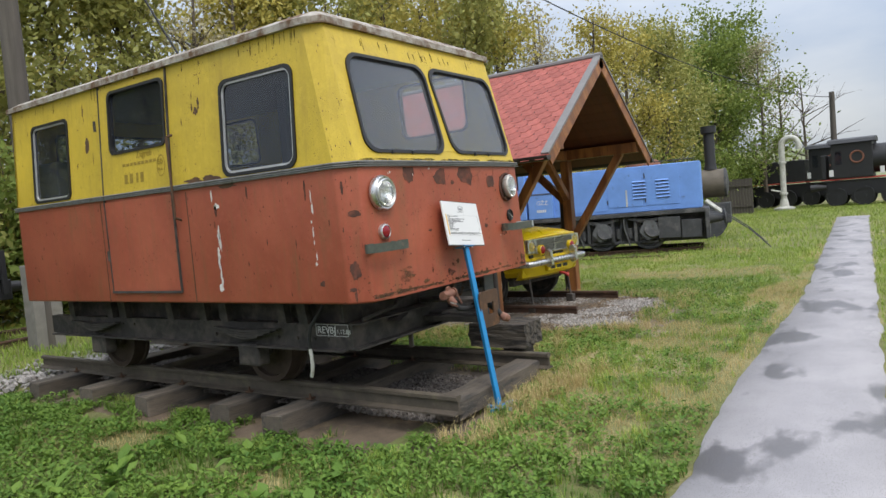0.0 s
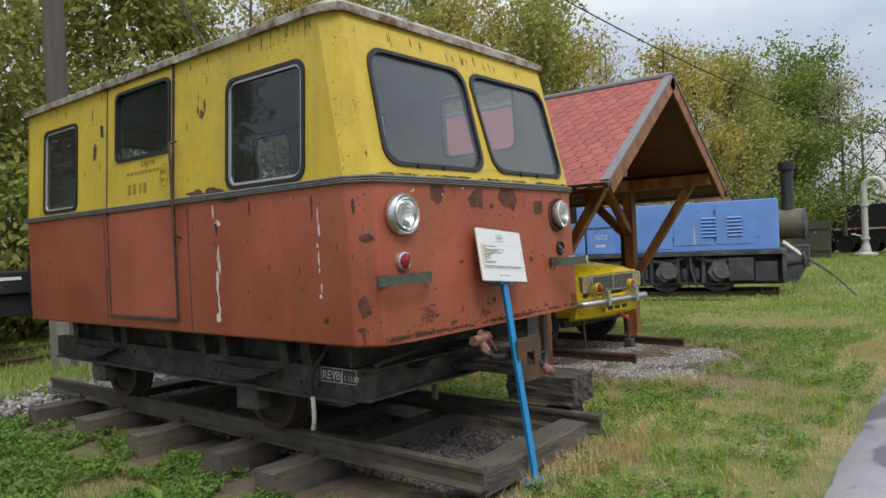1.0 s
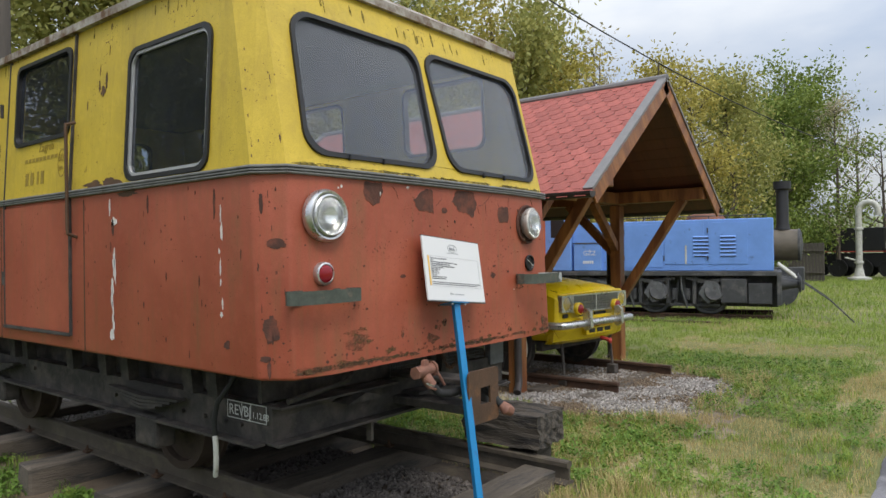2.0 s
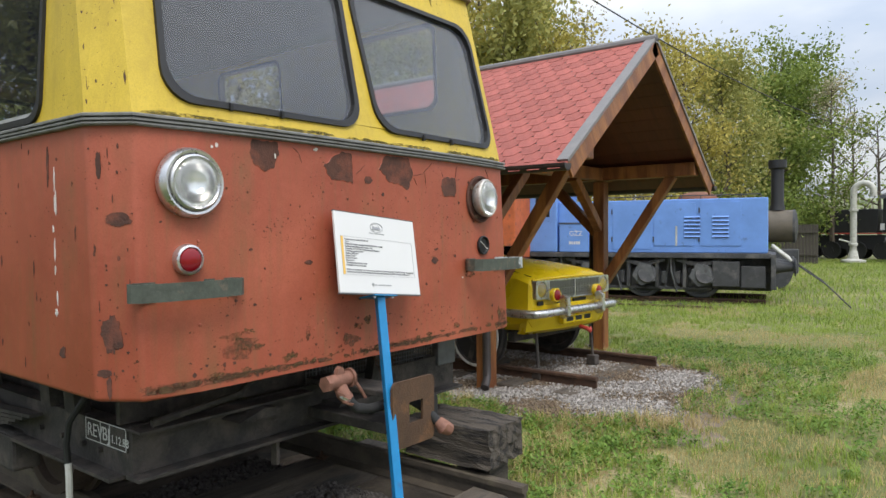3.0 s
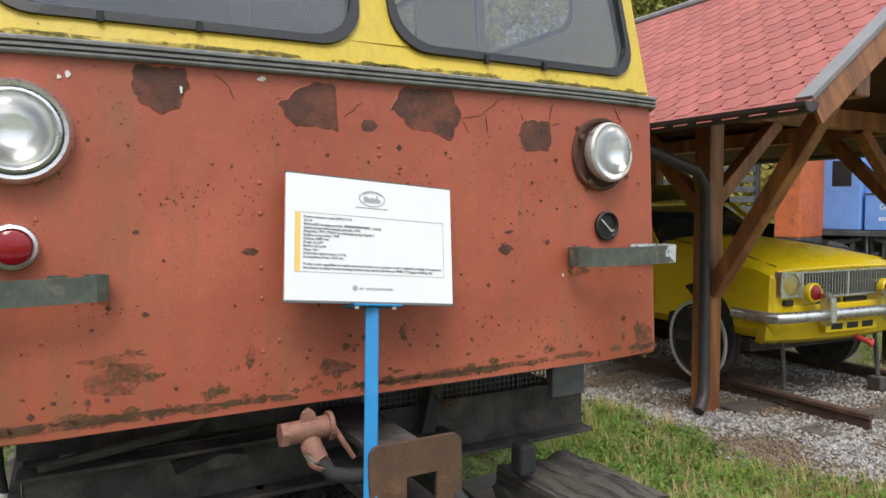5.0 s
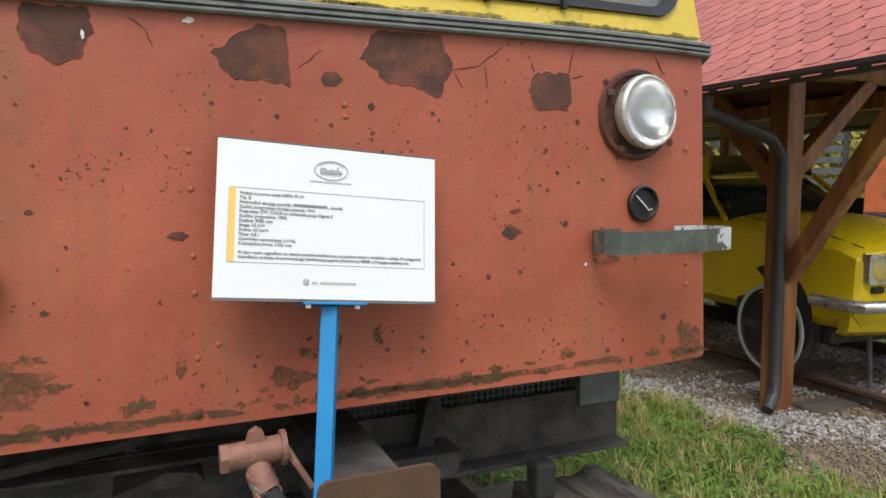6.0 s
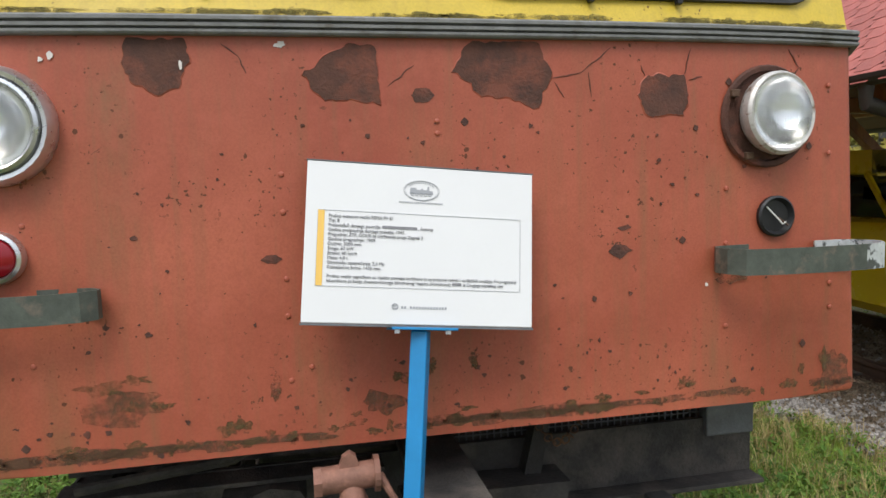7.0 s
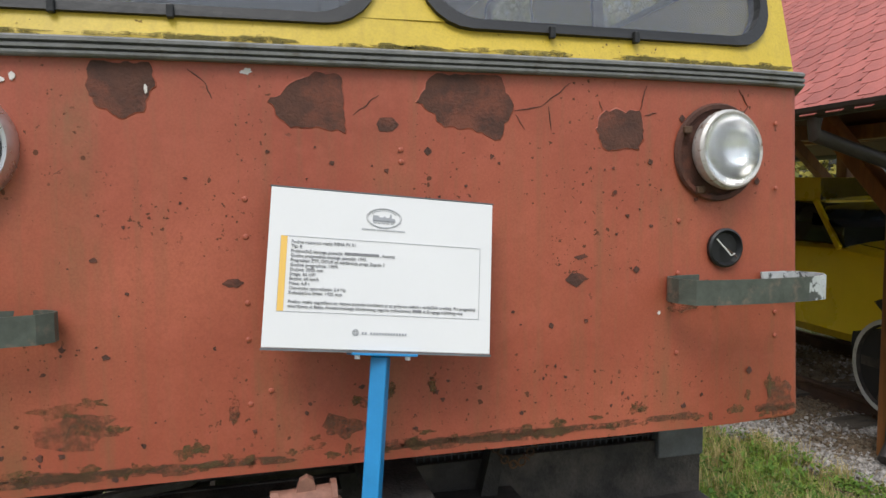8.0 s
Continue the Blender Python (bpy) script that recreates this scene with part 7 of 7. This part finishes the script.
# ---- trees ----
def grow(bm, base, height, rnd, spread, trunk=0.16):
    """Trunk, limbs and twigs; gives back the twig ends."""
    tips = []
    pts, p = [], Vector(base)
    lean_ = Vector((rnd.uniform(-0.06, 0.06), rnd.uniform(-0.06, 0.06), 0))
    for k in range(7):
        pts.append(p.copy())
        p = p + Vector((rnd.uniform(-0.12, 0.12), rnd.uniform(-0.12, 0.12), 0)) + lean_ * height / 6 + Vector((0, 0, height / 6))
    tube(bm, pts, [trunk * (1 - 0.14 * k) for k in range(7)], 7, False)
    for k in range(rnd.randint(17, 22)):
        f = rnd.uniform(0.1, 0.98)
        i = min(5, int(f * 6))
        a = pts[i].lerp(pts[i + 1], f * 6 - i)
        ang = rnd.uniform(0, 2 * math.pi)
        ln = spread * (1.1 - 0.7 * f) * rnd.uniform(0.6, 1.1)
        d = Vector((math.cos(ang), math.sin(ang), rnd.uniform(0.35, 1.2))).normalized()
        limb, q = [a.copy()], a.copy()
        for s in range(4):
            q = q + d * ln / 4 + Vector((rnd.uniform(-1, 1), rnd.uniform(-1, 1), rnd.uniform(-0.5, 0.9))) * ln * 0.06
            limb.append(q.copy())
        r0 = trunk * (1 - 0.85 * f) * 0.5 + 0.012
        tube(bm, limb, [r0, r0 * 0.75, r0 * 0.5, r0 * 0.3, 0.006], 5, False)
        for s in range(6):
            b0 = limb[rnd.randint(1, 4)]
            d2 = (d + Vector((rnd.uniform(-1, 1), rnd.uniform(-1, 1), rnd.uniform(-0.4, 0.9)))).normalized()
            e = b0 + d2 * ln * rnd.uniform(0.2, 0.5)
            tube(bm, [b0, b0.lerp(e, 0.5) + Vector((0, 0, 0.05)), e], [r0 * 0.35, r0 * 0.2, 0.004], 4, False)
            tips += [e, b0.lerp(e, 0.6)]
        tips += limb[2:]
    return tips


def foliage(tips, rnd, per, leaf, puff):
    """Leaves in loose clumps about the twig ends."""
    c = np.array([tuple(t) for t in tips])
    rs = np.random.RandomState(rnd.randint(0, 10 ** 6))
    keep = rs.rand(len(c)) > 0.12
    c = np.repeat(c[keep], per, axis=0)
    n = len(c)
    c = c + rs.normal(0, 1, (n, 3)) * np.array([1, 1, 0.8]) * puff * rs.uniform(0.5, 1.3, (n, 1))
    c[:, 2] = np.maximum(c[:, 2], 0.05)
    a = rs.normal(0, 1, (n, 3)); a /= np.linalg.norm(a, axis=1, keepdims=True)
    b = np.cross(a, rs.normal(0, 1, (n, 3))); b /= np.linalg.norm(b, axis=1, keepdims=True)
    s = leaf * rs.uniform(0.6, 1.3, (n, 1))
    v = np.stack([c - a * s, c + b * s * 0.5, c + a * s, c - b * s * 0.5], axis=1).reshape(-1, 3)
    f = np.arange(4 * n).reshape(-1, 4)
    return v.tolist(), f.tolist()


def make_tree(seed, height, spread, leafmat, per, leaf, puff, label, at, trunk=0.15):
    rnd = random.Random(seed)
    e = thing("tree", label, "tree", pose(*at, 0, 0, 0), "trees behind the vehicles")
    bm = bmesh.new()
    tips = grow(bm, (0, 0, -0.2), height, rnd, spread, trunk)
    part("trunk", bm, M_BARK, e, "", True)
    if per:
        v, f = foliage(tips, rnd, per, leaf, puff)
        raw("crown", v, f, leafmat, e)
    return e


KIND = {"G": ("dense green leafy tree at the edge of the grounds", M_LEAF_G, 64, 0.1, 0.55), "O": ("olive-green tree with thinning autumn leaves", M_LEAF_O, 30, 0.085, 0.45),
        "Y": ("tall slender tree with yellowing autumn leaves", M_LEAF_Y, 22, 0.08, 0.42), "P": ("half-bare tree with pale sparse leaves", M_LEAF_P, 12, 0.065, 0.4), "B": ("bare tree with thin grey branches", M_LEAF_P, 0, 0, 0)}
PROTO = {}
# kind, bearing and distance seen from the near end of the footpath, height
def around(az, d):
    return -3.0 + d * math.cos(radians(az)), -3.0 + d * math.sin(radians(az))


rnd = random.Random(3)
TREES = [("P", 43.0, 4.4, 9.8), ("B", 46.5, 4.0, 9.0), ("B", 48.0, 2.6, 8.2)]
for row in (0, 1):
    az = 104.0
    while az > 9.6:
        d = float(np.interp(az, [8, 13, 14, 20, 30, 40, 60, 100], [45, 43, 36, 28, 24, 22.5, 18.5, 17])) + rnd.uniform(-0.8, 0.8) + row * 4.5
        if az < 14.2:
            kd = "G"
        elif az < 20:
            kd = rnd.choice("OY")
        elif az < 26:
            kd = rnd.choice("PPY")
        elif az < 40:
            kd = rnd.choice("YYOYP")
        elif az < 56:
            kd = rnd.choice("POPY")
        else:
            kd = rnd.choice("OOGY")
        h = (d * math.tan(radians(float(np.interp(az, [8, 13, 17, 24, 40, 60], [12.2, 13.4, 13.8, 17.0, 20.5, 24])))) + 1.0) * rnd.uniform(0.86, 1.0) + row * 0.4
        TREES.append((kd, *around(az, d), h))
        az -= (3.3 if az < 60 else 6.5) * (1.0 + 0.35 * row)
for k, (kd, x, y, h) in enumerate(TREES):
    label, mt, per, lf, pf = KIND[kd]
    v = (kd, k % 3)
    if v not in PROTO:
        PROTO[v] = (make_tree(100 + k, h, {"G": 3.4, "B": 4.2}.get(kd, 2.4), mt, per, lf, pf, label, (x, y, 0)), h)
    else:
        t, h0 = PROTO[v]
        e = copy_thing(t, pose(x, y, 0, 0, 0, (k * 77) % 360))
        e.scale = (h / h0, h / h0, h / h0)


def shrub(seed, mt, size, label):
    rnd = random.Random(seed)
    e = thing("shrub", label, "shrub", None, "undergrowth along the trees")
    bm = bmesh.new()
    tips = []
    for k in range(16):
        a = rnd.uniform(0, 6.283)
        top = Vector((math.cos(a) * rnd.uniform(0.2, 1.0) * size, math.sin(a) * rnd.uniform(0.2, 1.0) * size, size * rnd.uniform(0.7, 1.7)))
        tube(bm, [(0, 0, -0.1), top * 0.5 + Vector((0, 0, 0.15)), top], [0.03, 0.018, 0.005], 5, False)
        tips += [top * f for f in (0.3, 0.45, 0.6, 0.75, 0.9, 1.0)]
    part("stem", bm, M_BARK, e)
    v, f = foliage(tips, rnd, 60, 0.07, 0.3)
    raw("crown", v, f, mt, e)
    return e


SH = [shrub(500, M_LEAF_O, 1.5, "thick olive-green undergrowth shrub"), shrub(501, M_LEAF_G, 1.6, "thick dark green undergrowth shrub"), shrub(502, M_LEAF_Y, 1.4, "yellowing leafy undergrowth shrub below the trees")]
rnd = random.Random(9)
spots = []
for k in range(33):
    az = 104 - 2.85 * k
    d = float(np.interp(az, [8, 13, 15, 20, 30, 40, 60, 100], [42, 41, 33, 26, 22.5, 21, 16.8, 15.5]))
    spots.append(around(az, d + rnd.uniform(-0.5, 0.7)))
    if az < 58:
        spots.append(around(az - 1.2, d + 3 + rnd.uniform(-0.5, 0.7)))
for k, (x, y) in enumerate(spots):
    i = (0, 1, 0, 2, 0, 2, 1)[k % 7] if x < 5 else 1 if x > 24 else (0, 2, 2)[k % 3]
    m = pose(x, y, 0, 0, 0, rnd.uniform(0, 360))
    if k < 3:
        SH[k].matrix_basis = m
    else:
        e = copy_thing(SH[i], m)
        s = rnd.uniform(0.8, 1.35)
        e.scale = (s, s, s)

# ---- grass, weeds and stones ----
def bare(x, y):
    """Where no grass grows: under the railcar, on the path, in the gravel."""
    if path_edge(x, 0) - 0.02 < y < path_edge(x, 1) + 0.02 and x < 28:
        return True
    if -0.5 < x < 0.9 and -0.4 < y < 6.4 and noise.noise((x * 2.3, y * 2.3, 33)) > 0.3 - 0.35 * (x + 0.5):
        return True
    if (0.42 < x < 2.1 and -0.25 < y < 6) or (0.3 < x < 2.45 and 0.25 < y < 5.6):
        return True
    return gravelly(x, y) > 0.5


def gravelly(x, y):
    dx, dy = max(0, abs(x - 5.75) - 0.7), max(0, abs(y - 3.7) - 3.0)
    return 1.25 - math.hypot(dx, dy) * 1.05 + 0.3 * noise.noise((x * 1.2, y * 1.2, 5)) + 0.2 * noise.noise((x * 4, y * 4, 6))


def blades(name, spots, hmin, hmax, wid, material, label, seed):
    rnd = random.Random(seed)
    verts, faces = [], []
    for x, y in spots:
        z = rough_ground(x, y)
        h = rnd.uniform(hmin, hmax)
        a = rnd.uniform(0, 6.283)
        lx, ly = math.cos(a), math.sin(a)
        b = rnd.uniform(0.2, 0.9) * h
        w = wid * rnd.uniform(0.6, 1.3)
        n = len(verts)
        verts += [(x - ly * w, y + lx * w, z), (x + ly * w, y - lx * w, z), (x + lx * b * 0.35 + ly * w * 0.7, y + ly * b * 0.35 - lx * w * 0.7, z + h * 0.65),
                  (x + lx * b * 0.35 - ly * w * 0.7, y + ly * b * 0.35 + lx * w * 0.7, z + h * 0.65), (x + lx * b, y + ly * b, z + h)]
        faces += [(n, n + 1, n + 2, n + 3), (n + 3, n + 2, n + 4)]
    tagged(raw(name, verts, faces, material), label, "grass", kind="stuff")


def scatter(seed, n, x0, x1, y0, y1, keep):
    rnd = random.Random(seed)
    out = []
    for _ in range(n):
        x, y = rnd.uniform(x0, x1), rnd.uniform(y0, y1)
        if not bare(x, y) and keep(x, y, rnd):
            out.append((x, y))
    return out


def dry_here(x, y):
    return noise.noise((x * 0.55, y * 0.9, 11)) + 0.35 * noise.noise((x * 2.2, y * 2.2, 4)) + (0.25 if 0.3 < x < 4 and -2 < y < -0.2 else 0) + (0.3 if abs(y - path_edge(x, 1)) < 0.18 else 0)


def clump(x, y):
    """How thick the turf stands, in tufts a hand or two across."""
    return 0.45 + 1.3 * noise.noise((x * 7, y * 7, 17)) + 0.8 * noise.noise((x * 2.1, y * 2.1, 27))


green = scatter(1, 270000, -6.6, 5, -2.2, 6.5, lambda x, y, r: r.random() < min(1.0, (x + 6.6) / 3.2) and r.random() < clump(x, y) - 0.7 * (dry_here(x, y) > 0.22))
green += scatter(2, 150000, 5, 15, -2.2, 7, lambda x, y, r: r.random() < clump(x, y) - 0.7 * (dry_here(x, y) > 0.22))
blades("grass", [p for p in green if p[0] > 0.7], 0.025, 0.085, 0.0028, M_GRASS, "short mown green grass in tufts", 21)
blades("grass", [p for p in green if p[0] <= 0.7], 0.03, 0.1, 0.0034, M_LUSH, "lush dark green grass and weeds before the railcar", 29)
far = scatter(3, 70000, 12, 42, -8, 12, lambda x, y, r: True)
blades("grass", far, 0.05, 0.13, 0.008, M_GRASS, "short green grass further off", 22)
dry = scatter(4, 90000, -1, 9, -2.2, 3, lambda x, y, r: dry_here(x, y) > 0.14) + scatter(14, 60000, 7, 16, -2.0, 6, lambda x, y, r: dry_here(x, y) > 0.1)
blades("dry_grass", dry, 0.015, 0.055, 0.0022, M_DRY, "dry straw-coloured mown grass", 23)
def tufts(seed, n, x0, x1, y0, y1, keep):
    rnd = random.Random(seed)
    out = []
    for _ in range(n):
        x, y = rnd.uniform(x0, x1), rnd.uniform(y0, y1)
        if not bare(x, y) and keep(x, y):
            out += [(x + rnd.gauss(0, 0.035), y + rnd.gauss(0, 0.035)) for _ in range(rnd.randint(12, 34))]
    return out


blades("grass", scatter(12, 26000, -9, 4, 6.3, 13, lambda x, y, r: True), 0.05, 0.16, 0.006, M_GRASS, "rough green grass behind the railcar", 28)
blades("grass", tufts(6, 300, 2.45, 4.8, -0.3, 3.0, lambda x, y: x > 2.3), 0.03, 0.09, 0.0032, M_GRASS, "lush grass tufts beside the railcar", 25)
blades("grass", tufts(7, 700, -3, 12, -2.0, 5.0, lambda x, y: dry_here(x, y) < 0.1), 0.06, 0.13, 0.003, M_GRASS, "taller grass tufts in the mown grass", 26)
blades("dry_grass", tufts(8, 300, 4.2, 7.5, -0.5, 2.0, lambda x, y: True) + tufts(15, 240, 2.6, 4.6, -0.3, 2.6, lambda x, y: noise.noise((x * 1.5, y * 1.5, 51)) > -0.1) + tufts(9, 120, 0.2, 2.6, -0.7, -0.3, lambda x, y: True), 0.05, 0.16, 0.0022, M_DRY, "long dry grass stalks at the gravel edge", 27)
right = scatter(5, 40000, -3, 14, -6, -2.5, lambda x, y, r: True)
blades("grass", right, 0.03, 0.1, 0.004, M_GRASS, "short green grass beside the footpath", 24)


def weeds(name, n, seed, x0, x1, y0, y1, keep, size, label):
    rnd = random.Random(seed)
    verts, faces = [], []
    for _ in range(n):
        x, y = rnd.uniform(x0, x1), rnd.uniform(y0, y1)
        if bare(x, y) or not keep(x, y, rnd):
            continue
        z0 = rough_ground(x, y)
        for k in range(rnd.randint(4, 8)):
            a = rnd.uniform(0, 6.283)
            ln, wd = size * rnd.uniform(0.6, 1.5), size * rnd.uniform(0.3, 0.55)
            st = Vector((x + rnd.uniform(-1, 1) * size, y + rnd.uniform(-1, 1) * size, z0 + rnd.uniform(0.01, 0.07)))
            d = Vector((math.cos(a), math.sin(a), rnd.uniform(-0.2, 0.9)))
            s = Vector((-d.y, d.x, rnd.uniform(-0.2, 0.2))) * wd
            p1, p2 = st + d * ln * 0.5 + Vector((0, 0, ln * 0.12)), st + d * ln
            b = len(verts)
            verts += [tuple(st), tuple(p1 + s), tuple(p2), tuple(p1 - s)]
            faces.append((b, b + 1, b + 2, b + 3))
    tagged(raw(name, verts, faces, M_WEED), label, "weeds", kind="stuff")


weeds("weeds", 30000, 31, -6.2, 1.6, -2.3, 5.5, lambda x, y, r: r.random() < min(1.0, (x + 6.2) / 2.8) and (x < 0.35 or y < -0.4 and r.random() < 0.6) and noise.noise((x * 1.6, y * 1.6, 21)) > -0.22 - 0.25 * (x < -0.9), 0.029, "low broad-leaved green weeds among the grass")
weeds("weeds", 7000, 33, 1.5, 9, -2.0, 1.6, lambda x, y, r: dry_here(x, y) < 0.1, 0.026, "scattered clover and plantain in the grass")
weeds("weeds", 1500, 37, 2.45, 4.6, -0.4, 3.2, lambda x, y, r: True, 0.03, "broad-leaved weeds in the grass beside the railcar")
weeds("weeds", 26, 35, -1.9, -0.4, -0.3, 2.2, lambda x, y, r: True, 0.1, "large dock leaves in the grass")


def stones(name, spots, smin, smax, material, label, seed, sink=0.3):
    rnd = random.Random(seed)
    verts, faces = [], []
    for x, y, z in spots:
        s = rnd.uniform(smin, smax)
        b = len(verts)
        m = Euler((rnd.uniform(0, 6), rnd.uniform(0, 6), rnd.uniform(0, 6))).to_matrix()
        for p in ((1, 0, 0), (0, 1, 0), (-1, 0, 0), (0, -1, 0), (0.2, 0.1, 0.8), (-0.1, 0.2, -0.8)):
            v = m @ Vector((p[0] * rnd.uniform(0.7, 1.2), p[1] * rnd.uniform(0.6, 1.1), p[2] * rnd.uniform(0.6, 1.0)))
            verts.append((x + v.x * s, y + v.y * s, z + s * (1 - 2 * sink) * 0.5 + v.z * s * 0.8))
        for i in range(4):
            j = (i + 1) % 4
            faces += [(b + i, b + j, b + 4), (b + j, b + i, b + 5)]
    tagged(raw(name, verts, faces, material), label, "gravel", kind="stuff")


rnd = random.Random(41)
sp = []
for _ in range(80000):
    x, y = rnd.uniform(4.0, 8.6), rnd.uniform(-0.6, 6.5)
    if gravelly(x, y) > 0.42 + rnd.uniform(-0.12, 0.12) and (y < 3 or rnd.random() < 0.3):
        sp.append((x, y, rough_ground(x, y) + 0.01))
stones("gravel", [p for p in sp if noise.noise((p[0] * 1.5, p[1] * 1.5, 9)) > rnd.uniform(-0.35, 0.35)], 0.008, 0.026, M_STONE, "pale grey crushed gravel round the shelter", 42)
stones("gravel", [p for p in sp if noise.noise((p[0] * 1.5, p[1] * 1.5, 9)) <= rnd.uniform(-0.2, 0.4)], 0.006, 0.018, M_BROWNSTONE, "brown earth and small gravel round the shelter", 45)
sp = []
for _ in range(16000):
    x, y = rnd.uniform(0.66, 1.96), rnd.uniform(-0.02, 5.8)
    sp.append((x, y, 0.0 + 0.03 * noise.noise((x * 2, y * 2, 0))))
stones("ballast", sp, 0.012, 0.032, M_DARKSTONE, "dark dirty ballast stones between the rails", 43)
sp = [(rnd.uniform(-0.4, 2.5), rnd.gauss(6.2, 0.4), 0.01) for _ in range(900)]
stones("ballast", sp, 0.02, 0.06, M_STONE, "loose pale stones behind the railcar", 44)

# ---- roof pieces ----
shelter_shingles()
